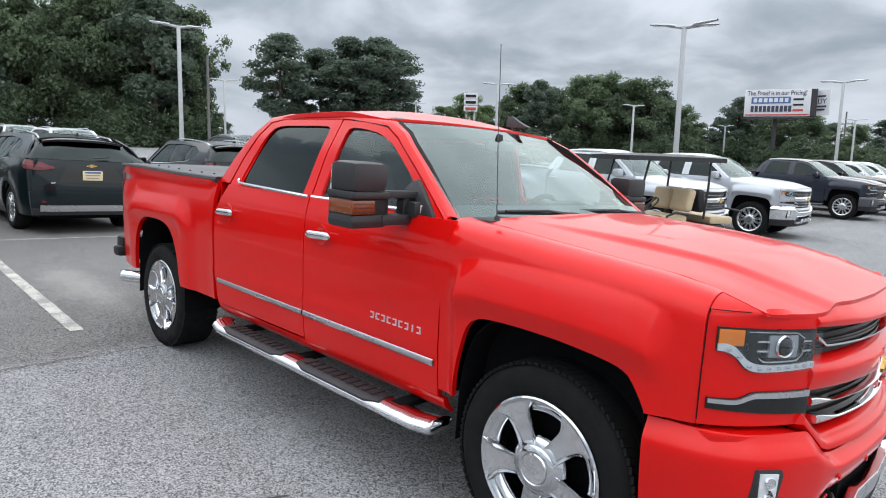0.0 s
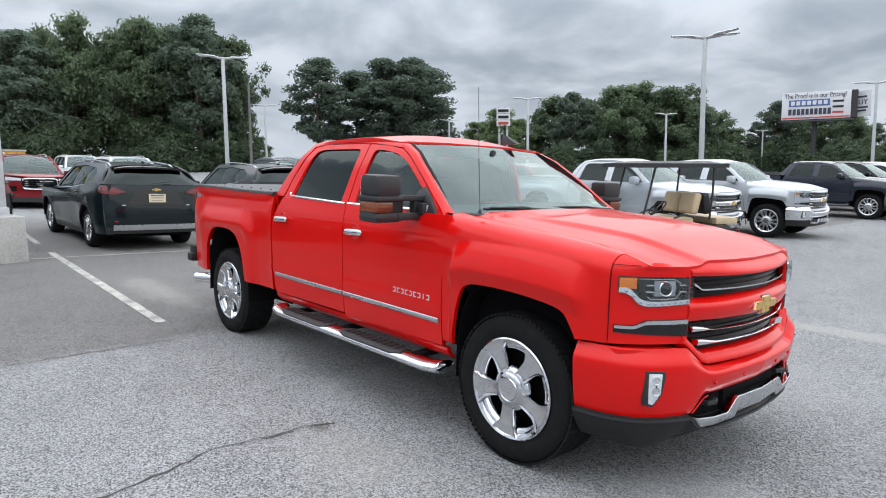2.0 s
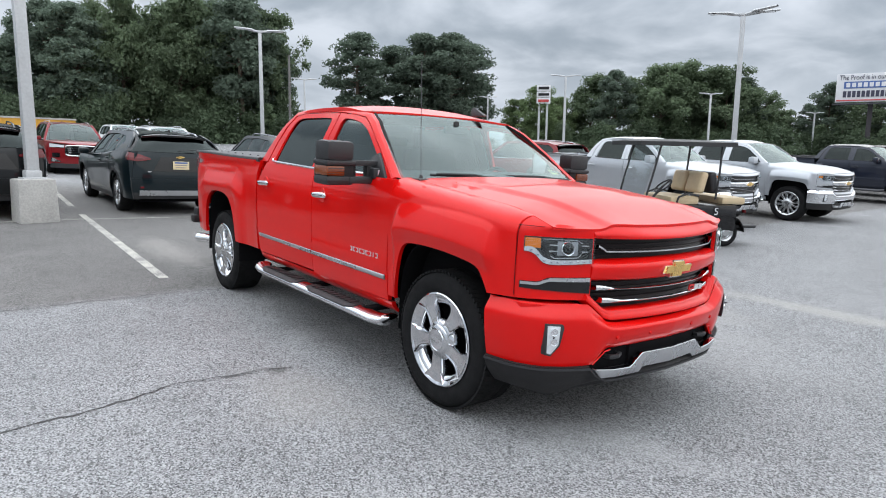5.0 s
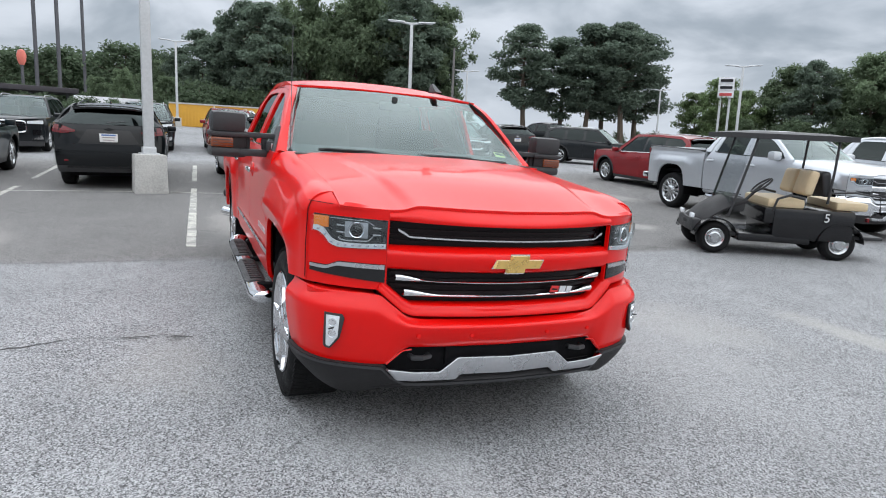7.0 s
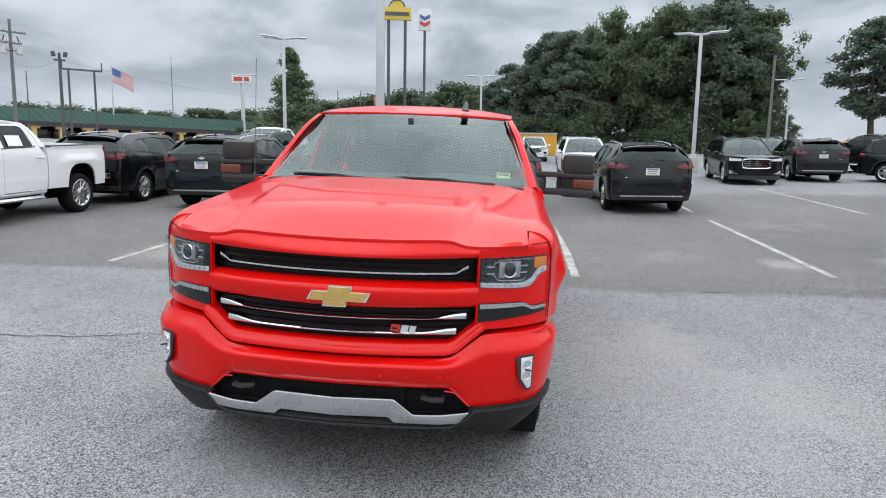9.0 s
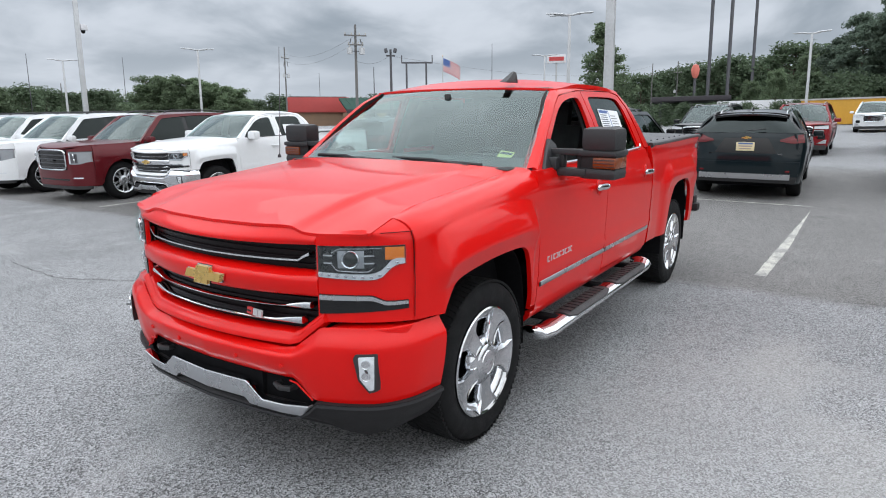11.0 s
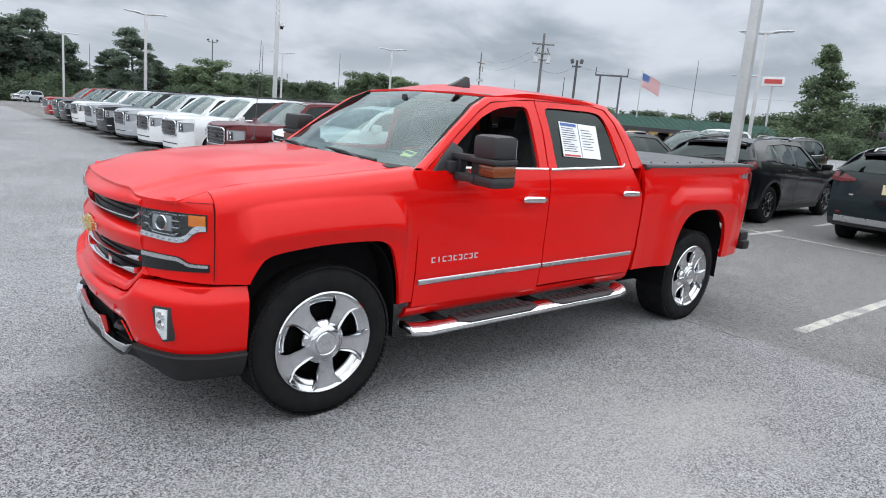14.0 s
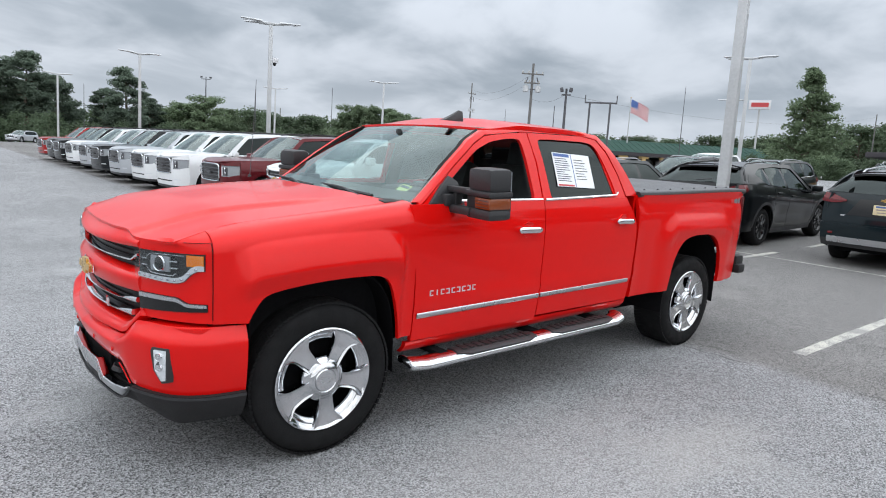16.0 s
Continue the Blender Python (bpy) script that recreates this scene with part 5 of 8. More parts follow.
    part("floor_pan", box(2.2, 1.66, 0.04, at=(0.2, 0, 0.56)), M["under"], t)
    part("front_axle", tube([(FAX, -0.75, 0.40), (FAX, 0.75, 0.40)], 0.05, 8), M["under"], t)
    part("rear_axle", tube([(RAX, -0.75, 0.40), (RAX, 0, 0.38), (RAX, 0.75, 0.40)], [0.05, 0.11, 0.05], 8), M["under"], t)
    part("hitch_bar", box(0.12, 1.5, 0.1, 0.02, at=(-2.72, 0, 0.60)), M["under"], t)
    # ---- mirrors ----
    for s in (-1, 1):
        if hero:
            arm = part("tow_mirror", box(0.12, 0.200, 0.070, 0.016, at=(1.020, s * 0.830, 1.326)), M["plastic"], t, "extended black tow mirror with amber lamp")
            part("mirror_sail", prism([(1.19, 1.288), (1.16, 1.248), (0.95, 1.240), (0.92, 1.30), (0.945, 1.43), (1.00, 1.462), (1.07, 1.405)], 0.035, lambda a, b, d: (a, s * (green_y(a, max(b, 1.285)) + 0.020 - d), b), 0.008), M["plastic"], arm)
            part("mirror_foot", box(0.11, 0.12, 0.070, 0.020, at=(1.015, s * 0.850, 1.268)), M["plastic"], arm)
            part("mirror_arm", box(0.060, 0.300, 0.034, 0.008, at=(1.000, s * 0.950, 1.390)), M["plastic"], arm)
            part("mirror_arm", box(0.070, 0.200, 0.046, 0.012, at=(1.010, s * 0.985, 1.280)), M["plastic"], arm)
            part("arm_joint", box(0.048, 0.030, 0.070, 0.006, at=(1.000, s * 0.935, 1.338)), M["trim"], arm)
            part("arm_link", box(0.030, 0.030, 0.075, 0.006, at=(0.990, s * 1.035, 1.338)), M["trim"], arm)
            h = part("mirror_head", box(0.155, 0.205, 0.128, 0.032, at=(-0.004, 0.0, 0.068)), M["plastic"], arm)
            h.matrix_local = pose(0.970, s * 1.157, 1.394, 0, 2, -6 * s)
            part("mirror_cap", box(0.165, 0.220, 0.030, 0.010, at=(0.0, 0, -0.006)), M["plastic"], h, "ledge across the mirror head")
            part("mirror_core", box(0.142, 0.206, 0.080, 0.010, at=(-0.006, 0, -0.056)), M["trim"], h)
            part("mirror_cap", box(0.160, 0.216, 0.062, 0.026, at=(0.0, 0, -0.116)), M["plastic"], h)
            if s < 0:
                tg = part("arm_tag", box(0.002, 0.030, 0.036, 0.0, at=(1.0825, s * 0.885, 1.330)), M["signwhite"], arm, "small white tag with red stripes")
                for k in range(2):
                    part("tag_stripe", box(0.002, 0.028, 0.006, 0.0, at=(1.0840, s * 0.885, 1.323 + 0.014 * k)), M["redink"], tg)
            part("mirror_glass", box(0.006, 0.175, 0.240, 0.0, at=(-0.083, 0, -0.005)), M["chrome"], h)
            part("amber_lamp", box(0.148, 0.135, 0.062, 0.012, at=(0.004, s * 0.040, -0.056)), M["amberdark"], h, "amber marker lamp")
            for k in range(3):
                part("lamp_rib", box(0.004, 0.118, 0.0035, 0.0, at=(0.0785, s * 0.038, -0.074 + 0.017 * k)), M["plastic"], h)
        else:
            arm = part("door_mirror", box(0.16, 0.22, 0.17, 0.05, at=(0.98, s * 1.03, 1.36)), shell if body != "navy" else M["plastic"], t)
            part("mirror_foot", box(0.08, 0.12, 0.06, 0.02, at=(1.0, s * 0.90, 1.31)), M["plastic"], arm)
    # ---- cabin ----
    if hero:
        cabin(t)
        step_bars(t)
        small_fittings(t)
    else:
        part("cabin_block", box(1.7, 1.5, 0.5, 0.1, at=(0.15, 0, 1.05)), M["inside"], t)
        for s in (-1, 1):
            part("seat_back", box(0.16, 0.5, 0.62, 0.06, at=(0.20, s * 0.38, 1.30)), M["seatcloth"], t)
            part("step_bar", tube([(1.25, s * 0.90, 0.44), (1.15, s * 0.97, 0.42), (-0.6, s * 0.97, 0.42), (-0.7, s * 0.90, 0.44)], 0.04, 8), M["chrome"], t)
    return t


def cabin(t):
    part("dashboard", box(0.42, 1.62, 0.34, 0.08, at=(1.04, 0, 1.13)), M["inside"], t)
    part("dash_top", box(0.58, 1.60, 0.05, 0.02, at=(1.12, 0, 1.288)), M["inside"], t)
    part("instrument_hood", box(0.16, 0.42, 0.09, 0.03, at=(0.94, 0.38, 1.315)), M["inside"], t)
    st = part("steering_wheel", lathe([(0.185 + 0.015 * math.cos(a), 0.015 * math.sin(a)) for a in [2 * math.pi * k / 8 for k in range(9)]], 32, "z"), M["inside"], t)
    st.matrix_local = pose(0.76, 0.38, 1.22, 0, -62, 0)
    part("wheel_hub", box(0.13, 0.34, 0.035, 0.012), M["inside"], st)
    for y in (0.38, -0.38):
        seat = part("front_seat", box(0.52, 0.52, 0.18, 0.06, at=(0.28, y, 0.86)), M["seatcloth"], t)
        b = part("seat_back", box(0.15, 0.52, 0.66, 0.06), M["seatcloth"], seat)
        b.matrix_local = pose(-0.01, y, 1.20, 0, -14, 0)
        h = part("head_rest", box(0.09, 0.27, 0.19, 0.04), M["seatcloth"], seat)
        h.matrix_local = pose(-0.12, y, 1.60, 0, -10, 0)
        for dy in (-0.06, 0.06):
            part("head_rest_post", tube([(-0.085, y + dy, 1.48), (-0.10, y + dy, 1.54)], 0.007, 6), M["chrome"], seat)
    bench = part("rear_bench", box(0.50, 1.46, 0.18, 0.06, at=(-0.42, 0, 0.90)), M["seatcloth"], t)
    bb = part("bench_back", box(0.14, 1.46, 0.66, 0.05), M["seatcloth"], bench)
    bb.matrix_local = pose(-0.70, 0, 1.22, 0, -10, 0)
    for y in (-0.45, 0, 0.45):
        part("head_rest", box(0.09, 0.25, 0.14, 0.04, at=(-0.74, y, 1.58)), M["seatcloth"], bench)
    part("centre_console", box(0.9, 0.24, 0.40, 0.05, at=(0.48, 0, 0.86)), M["inside"], t)
    part("headliner", box(1.15, 1.32, 0.02, 0.0, at=(0.04, 0, 1.752)), mat("headliner_cloth", (0.35, 0.34, 0.33), 0.9, vary=0.1, scale=8), t)
    for s in (-1, 1):
        def trim_fn(u, v):
            return (0.15 + 0.12 * u, s * (green_y(0.2, 1.25 + 0.48 * v) - 0.05), 1.25 + 0.48 * v)
        part("centre_pillar_trim", sheet(trim_fn, 2, 6, 0.02, (0, s, 0)), M["inside"], t)
        part("door_card", box(1.85, 0.03, 0.62, 0.01, at=(0.25, s * 0.86, 0.98)), M["inside"], t)
    part("rear_view_mirror", box(0.03, 0.23, 0.06, 0.015, at=(0.76, 0.0, 1.660)), M["inside"], t)
    part("mirror_stalk", box(0.03, 0.04, 0.06, 0.012, at=(0.76, 0.0, 1.700)), M["inside"], t)


def step_bars(t):
    for s in (-1, 1):
        prof = []
        pts = [(1.335, 0.965, 0.425), (1.30, 0.985, 0.405), (1.20, 1.0, 0.398), (-0.60, 1.0, 0.412), (-0.69, 0.985, 0.425), (-0.72, 0.95, 0.44)]
        def bar(u, v):
            k = v * (len(pts) - 1)
            i = min(int(k), len(pts) - 2)
            p = Vector(pts[i]).lerp(Vector(pts[i + 1]), k - i)
            a = 2 * math.pi * u
            e = min(1, 0.35 + 6 * min(v, 1 - v))
            return (p.x, s * (p.y - 0.045 + 0.075 * e * math.cos(a)), p.z + 0.038 * e * math.sin(a))
        b = part("step_bar", sheet(bar, 20, 60, close_u=True), M["chrome"], t, "chrome step bar with black tread pads")
        for x0, x1 in ((0.29, 0.98), (-0.55, 0.13)):
            def pad(u, v):
                x = x0 + (x1 - x0) * u
                k = min(1, 9 * min(u, 1 - u))
                y = 0.958 + (v - 0.5) * (0.10 + 0.035 * k)
                zc = 0.398 + 0.0078 * (1.2 - x)
                return (x, s * y, zc + 0.007 + 0.038 * math.sqrt(max(0.05, 1 - ((y - 0.955) / 0.078) ** 2)) * (0.97 + 0.03 * k))
            pd = part("step_pad", sheet(pad, 24, 8, 0.012, (0, 0, 1)), M["plastic"], b)
            for j in range(10):
                xx = x0 + 0.07 + (x1 - x0 - 0.14) * j / 9
                part("tread_rib", box(0.030, 0.075, 0.006, 0.0, at=(xx, s * 0.955, 0.4445 + 0.0078 * (1.2 - xx))), M["plastic"], pd)
        for x in (1.05, 0.2, -0.5):
            part("step_bracket", box(0.07, 0.26, 0.03, 0.006, at=(x, s * 0.83, 0.425)), M["under"], b)
            part("bracket_arm", box(0.05, 0.03, 0.12, 0.004, at=(x, s * 0.74, 0.47)), M["under"], b)


def small_fittings(t):
    # raised bars where the doors carry the model name
    for s in (-1, 1):
        for k in range(9):
            x = 1.150 - 0.041 * k
            w, h = (0.008 if k == 1 else 0.025), 0.032
            z0 = 0.797 + 0.0006 * k
            bm = bmesh.new()
            if k == 1:
                box(0.007, 0.005, h, 0.001, bm=bm)
            else:
                for dz in (-1, 1):
                    box(w, 0.005, 0.006, 0.001, at=(0, 0, dz * (h / 2 - 0.003)), bm=bm)
                box(0.006, 0.005, h - 0.012, 0.0, at=((-1) ** k * (w / 2 - 0.003), 0, 0), bm=bm)
            o = part("name_bar", bm, M["badge"], t, "raised silver bar" if k == 0 else "", smooth=0)
            o.matrix_local = pose(x, s * (side_y(x, z0) + 0.0032), z0, 0, 0, 0)
    # red and silver trim badge on the grille
    slant = lambda a0, w: [(a0, -0.015), (a0 + w, -0.015), (a0 + w + 0.008, 0.015), (a0 + 0.008, 0.015)]
    b1 = part("trim_badge", prism(slant(-0.058, 0.040), 0.008, lambda a, b, d: (d, a, b), 0.0), M["badgered"], t, "small red and silver trim badge")
    b1.matrix_local = pose(nose(0.285) - 0.006, 0.285, 0.777, 0, 0, -8)
    for a0, w in ((-0.012, 0.030), (0.024, 0.026)):
        part("badge_plate", prism(slant(a0, w), 0.008, lambda a, b, d: (d, a, b), 0.0), M["badge"], b1)
    part("badge_notch", prism([(-0.050, -0.004), (-0.022, -0.004), (-0.020, 0.003), (-0.048, 0.003)], 0.002, lambda a, b, d: (d + 0.008, a, b), 0.0), M["gloss"], b1)
    # bed side decals
    for s in (-1, 1):
        for k, (c, w) in enumerate((("badgered", 0.05), ("satin", 0.055), ("satin", 0.055))):
            o = part("bed_decal", box(w, 0.003, 0.052, 0.0), M[c], t, "slanted off-road decal bar" if k == 0 else "")
            x = -2.39 - 0.066 * k
            o.matrix_local = pose(x, s * (side_y(x, 1.30) + 0.002), 1.302, 4 * s, -3, 0)
    # whip antenna
    mast = part("whip_antenna", tube([(1.48, -0.845, 1.33), (1.46, -0.845, 1.62), (1.44, -0.845, 2.02)], [0.0026, 0.0022, 0.0016], 6), M["steel"], t, "thin black whip antenna")
    part("antenna_base", lathe([(0.001, 0.012), (0.007, 0.010), (0.011, 0.002), (0.013, -0.010)], 12, "z"), M["plastic"], mast).matrix_local = Matrix.Translation((1.482, -0.845, 1.33))
    # wipers
    for y0, y1, xx in ((0.62, -0.02, 1.31), (-0.08, -0.62, 1.31)):
        w = part("wiper", tube([(1.43, y0 - 0.05, 1.318), (1.385, (y0 + y1) / 2, 1.345), (1.345, y1, 1.343)], 0.008, 6), M["plastic"], t)
        part("wiper_blade", tube([(1.375, y0, 1.326), (1.385, (y0 + y1) / 2, 1.336), (1.32, y1 - 0.03, 1.336)], 0.010, 6), M["plastic"], w)
    # yellow sticker inside the screen
    st = part("screen_sticker", box(0.003, 0.085, 0.062, 0.0), M["stickeryellow"], t, "yellow inspection sticker")
    st.matrix_local = pose(1.185, 0.668, 1.372, 0, -58, 0) @ pose(0, 0, 0, 0, 0, 7)
    part("sticker_print", box(0.004, 0.07, 0.02, 0.0, at=(0.001, 0, 0.01)), M["ink"], st)
    # window papers on the rear door, driver's side
    pp = part("price_sheet", box(0.40, 0.003, 0.245, 0.0), M["paper"], t, "white printed price sheets taped in the window")
    x, z = -0.175, 1.515
    pp.matrix_local = pose(x, green_y(x, z) - 0.008, z, 22.5, 0, 0) @ pose(0, 0, 0, 0, -2, 0)
    part("sheet_heading", box(0.165, 0.004, 0.022, 0.0, at=(0.108, 0.001, 0.105)), M["blueink"], pp)
    part("sheet_sidebar", box(0.006, 0.004, 0.235, 0.0, at=(0.005, 0.001, 0.0)), M["blueink"], pp)
    part("sheet_foot", box(0.165, 0.004, 0.012, 0.0, at=(0.108, 0.001, -0.112)), M["redink"], pp)
    rnd = random.Random(5)
    for k in range(11):
        ln = rnd.uniform(0.08, 0.15)
        part("print_line", box(ln, 0.004, 0.005, 0.0, at=(0.185 - ln / 2, 0.001, 0.08 - 0.016 * k)), M["ink"], pp)
    for k in range(8):
        ln = rnd.uniform(0.09, 0.16)
        part("print_line", box(ln, 0.004, 0.004, 0.0, at=(-0.02 - ln / 2, 0.001, 0.08 - 0.02 * k)), M["trim"], pp)
    # exhaust tip
    part("exhaust_tip", lathe([(0.042, 0.0), (0.052, 0.0), (0.052, -0.34), (0.042, -0.34), (0.040, -0.02)], 20), M["chrome"], t).matrix_local = pose(-2.52, -0.93, 0.45, 0, 0, 118)
    # parking sensors
    for y in (-0.45, 0.45, -0.2, 0.2):
        part("parking_sensor", lathe([(0.001, 0.003), (0.010, 0.002), (0.012, -0.004)], 12), M["red"], t).matrix_local = pose(bump_face(y) - 0.005, y, 0.580, 0, 0, -90)
    # mud flaps behind the rear wheels, bump step
    for s in (-1, 1):
        part("bumper_step", box(0.13, 0.16, 0.09, 0.03, at=(-2.72, s * 0.86, 0.640)), M["trim"], t)


hero = build_pickup(LOT @ pose(0, 0, 0), "red", "bright red crew-cab pickup with chrome wheels and step bars, parked", hero=True)


# ---- sport utility vehicles ----
Spec = collections.namedtuple("Spec", "nose tail half fax rax r floor belt0 belt1 cowl hood_front roof_f roof_top roof_r dbase roof_half dlo splits rails")


BLAZER = Spec(nose=2.44, tail=-2.40, half=0.965, fax=1.47, rax=-1.39, r=0.375, floor=0.32, belt0=0.985, belt1=1.215, cowl=(1.02, 1.03), hood_front=0.90, roof_f=(0.28, 1.565), roof_top=1.625,
              roof_r=(-1.86, 1.585), dbase=(-2.18, 1.225), roof_half=0.60, dlo=[(0.80, 1.04), (0.22, 1.50), (-0.60, 1.535), (-1.35, 1.50), (-1.66, 1.40), (-1.30, 1.20), (-0.4, 1.11)], splits=(-0.28, -1.10), rails=True)
ACADIA = Spec(nose=2.46, tail=-2.42, half=0.955, fax=1.48, rax=-1.38, r=0.375, floor=0.30, belt0=1.00, belt1=1.08, cowl=(1.05, 1.06), hood_front=0.96, roof_f=(0.30, 1.60), roof_top=1.67,
              roof_r=(-1.95, 1.62), dbase=(-2.25, 1.10), roof_half=0.62, dlo=[(0.84, 1.05), (0.24, 1.54), (-0.60, 1.585), (-1.70, 1.56), (-1.98, 1.42), (-1.90, 1.14), (-0.4, 1.09)], splits=(-0.28, -1.15), rails=True)
YUKON = Spec(nose=2.60, tail=-2.55, half=1.01, fax=1.62, rax=-1.33, r=0.405, floor=0.38, belt0=1.15, belt1=1.20, cowl=(1.18, 1.24), hood_front=1.12, roof_f=(0.52, 1.76), roof_top=1.85,
             roof_r=(-2.20, 1.80), dbase=(-2.45, 1.22), roof_half=0.70, dlo=[(0.98, 1.22), (0.46, 1.70), (-0.40, 1.76), (-2.02, 1.745), (-2.16, 1.60), (-2.18, 1.26), (-0.4, 1.225)], splits=(-0.16, -1.12), rails=True)


def build_suv(m, paint_name, sp, label, front="sedan", wheels="alloy", plate="plate", group="", name="sport_utility_vehicle", category="car", chrome_trim=True, rear_bar="satin"):
    col = M[paint_name]
    t = thing(name, m, label, category, group)
    h, nose_x, tail_x = sp.half, sp.nose, sp.tail
    belt = lambda x: sp.belt0 + (sp.belt1 - sp.belt0) * smooth01(1.0, -1.9, x)

    def sy(x, z):
        zb = belt(x)
        y = h * interp((z - sp.floor) / (zb - sp.floor), [0, 0.25, 0.5, 0.72, 0.9, 1.0, 1.2], [0.935, 0.975, 0.99, 1.0, 0.985, 0.955, 0.90])
        y -= 0.02 * math.exp(-(((z - sp.floor) / (zb - sp.floor) - 0.34) / 0.16) ** 2) * smooth01(-1.0, -0.7, x) * (1 - smooth01(0.6, 0.9, x))
        y += 0.018 * (math.exp(-((x - sp.fax) / 0.5) ** 2) + math.exp(-((x - sp.rax) / 0.5) ** 2)) * (1 - smooth01(zb - 0.22, zb - 0.05, z))
        y -= (0.24 if sp is not YUKON else 0.16) * smooth01(nose_x - 0.62, nose_x, x) ** 2 + 0.16 * smooth01(tail_x + 0.45, tail_x, x) ** 2
        return y

    hood_line = lambda x: interp(x, [sp.cowl[0] - 0.1, sp.cowl[0] + 0.35, nose_x - 0.35, nose_x - 0.12, nose_x - 0.02], [sp.cowl[1] - 0.02, sp.cowl[1] - 0.04, (sp.hood_front + sp.cowl[1]) / 2 + 0.01, sp.hood_front + 0.01, sp.hood_front - 0.04])
    def top_of(x):
        if x > sp.cowl[0] + 0.1 and sp is YUKON:
            return hood_line(x) - 0.006
        return min(belt(x), hood_line(x)) if x > sp.cowl[0] - 0.1 else belt(x)

    gy = lambda x, z: sy(min(x, 1.2), belt(x)) - (sy(0, belt(0)) - sp.roof_half - 0.03) * max(0, (z - belt(x)) / (sp.roof_top - belt(x))) ** 1.25 - 0.004
    half_arch, arch_top = sp.r + 0.055, sp.r * 2 + 0.065
    low = lambda x: max(arch_low(x, sp.fax, half_arch, arch_top, sp.floor, 2.1, sp.r - 0.02), arch_low(x, sp.rax, half_arch, arch_top, sp.floor, 2.1, sp.r - 0.02))
    x_a, x_b, x_c = sp.cowl[0] - 0.06, sp.splits[0], sp.splits[1] + 0.12
    rb = sp.dbase[0] - 0.10
    def rear_x(z):
        return interp(z, [sp.floor - 0.1, sp.floor + 0.12, sp.floor + 0.34, belt(-2) - 0.12, belt(-2) + 0.02], [tail_x + 0.10, tail_x + 0.01, tail_x + 0.0, tail_x + 0.05, rb - 0.02])
    def face_x(y):
        if sp is YUKON:
            return nose_x - 0.02 - 0.10 * y * y - 2.3 * max(0, abs(y) - 0.60) ** 2
        return nose_x - 0.02 - 0.20 * y * y - 0.9 * max(0, abs(y) - 0.60) ** 2
    for s in (-1, 1):
        for nm, x0, x1 in (("front_wing", x_a + 0.004, nose_x - (0.36 if sp is YUKON else 0.19)), ("front_door", x_b + 0.004, x_a - 0.004), ("rear_door", x_c + 0.004, x_b - 0.004), ("rear_quarter", tail_x + 0.085, x_c - 0.004)):
            xs = set(arch_steps(x0, x1, sp.fax, half_arch, 0.12)) | set(arch_steps(x0, x1, sp.rax, half_arch, 0.12))
            xs = sorted(xs)
            n = len(xs) - 1
            def fn(u, v, xs=xs, n=n):
                x = xs[round(u * n)]
                a, b = low(x), top_of(x)
                z = a + (b - a) * v
                return (x, s * sy(x, z), z)
            pn = part(nm, sheet(fn, n, 10, 0.03, (0, s, 0)), col, t)
            if "door" in nm:
                part("door_handle", box(0.20, 0.03, 0.028, 0.011, at=(x0 + 0.16, s * (sy(x0 + 0.16, belt(x0) - 0.13) + 0.02), belt(x0) - 0.13)), col, pn)
        def clad(u, v):
            x = sp.rax + half_arch + 0.02 + (sp.fax - sp.rax - 2 * half_arch - 0.04) * u
            return (x, s * (sy(x, sp.floor + 0.02) + 0.008 - 0.03 * (1 - v)), sp.floor - 0.09 + 0.20 * v)
        part("sill", sheet(clad, 8, 4, 0.03, (0, s, 0)), M["plastic"], t)
        for cx in (sp.fax, sp.rax):
            def lip(u, v, cx=cx):
                a = math.pi * (0.02 + 0.96 * u)
                rr = half_arch - 0.002 + 0.05 * v
                x, z = cx + rr * math.cos(a), sp.r - 0.02 + (arch_top - sp.r + 0.02) / half_arch * rr * math.sin(a)
                return (x, s * (sy(x, max(z, sp.floor)) + 0.010 - 0.004 * v), z)
            part("wheel_arch_trim", sheet(lip, 24, 1, 0.02, (0, s, 0)), M["plastic"] if sp is not YUKON else col, t)
            def liner(u, v, cx=cx):
                a = math.pi * u
                return (cx + half_arch * 1.02 * math.cos(a), s * (h - 0.06 - 0.36 * v), sp.r - 0.05 + (arch_top - sp.r + 0.06) * math.sin(a))
            part("wheel_housing", sheet(liner, 16, 2, 0.01, (0, 0, -1)), M["under"], t)
            wheel(t, cx, s * (h - 0.045), sp.r, s, sp.r, 0.24, sp.r * 0.66, M[wheels], 5, rich=False, name="front_wheel" if cx > 0 else "rear_wheel", double=True)
        # greenhouse
        outer = [(sp.cowl[0] + 0.02, belt(1) - 0.0), (sp.roof_f[0] - 0.02, sp.roof_f[1] + 0.02), (-0.60, sp.roof_top - 0.03), (sp.roof_r[0] + 0.25, sp.roof_r[1] + 0.01), (sp.roof_r[0] - 0.10, sp.roof_r[1] - 0.10), (sp.dbase[0], belt(-2)), (-0.4, belt(-0.4))]
        do = rounded(outer, 0.10)
        di = rounded(sp.dlo, 0.07)
        def ring_fn(u, v, do=do, di=di):
            i = round(u * len(do)) % len(do)
            p = Vector(do[i]).lerp(Vector(di[i]), v)
            return (p.x, s * gy(p.x, p.y), p.y)
        part("side_frame", sheet(ring_fn, len(do), 3, 0.03, (0, s, 0), close_u=True), col, t)
        part("window_surround", pane(di, s, 0.030, gy), M["gloss"], t)
        # panes: clip the opening at the pillars
        cuts = [9, sp.splits[0], sp.splits[1], -9]
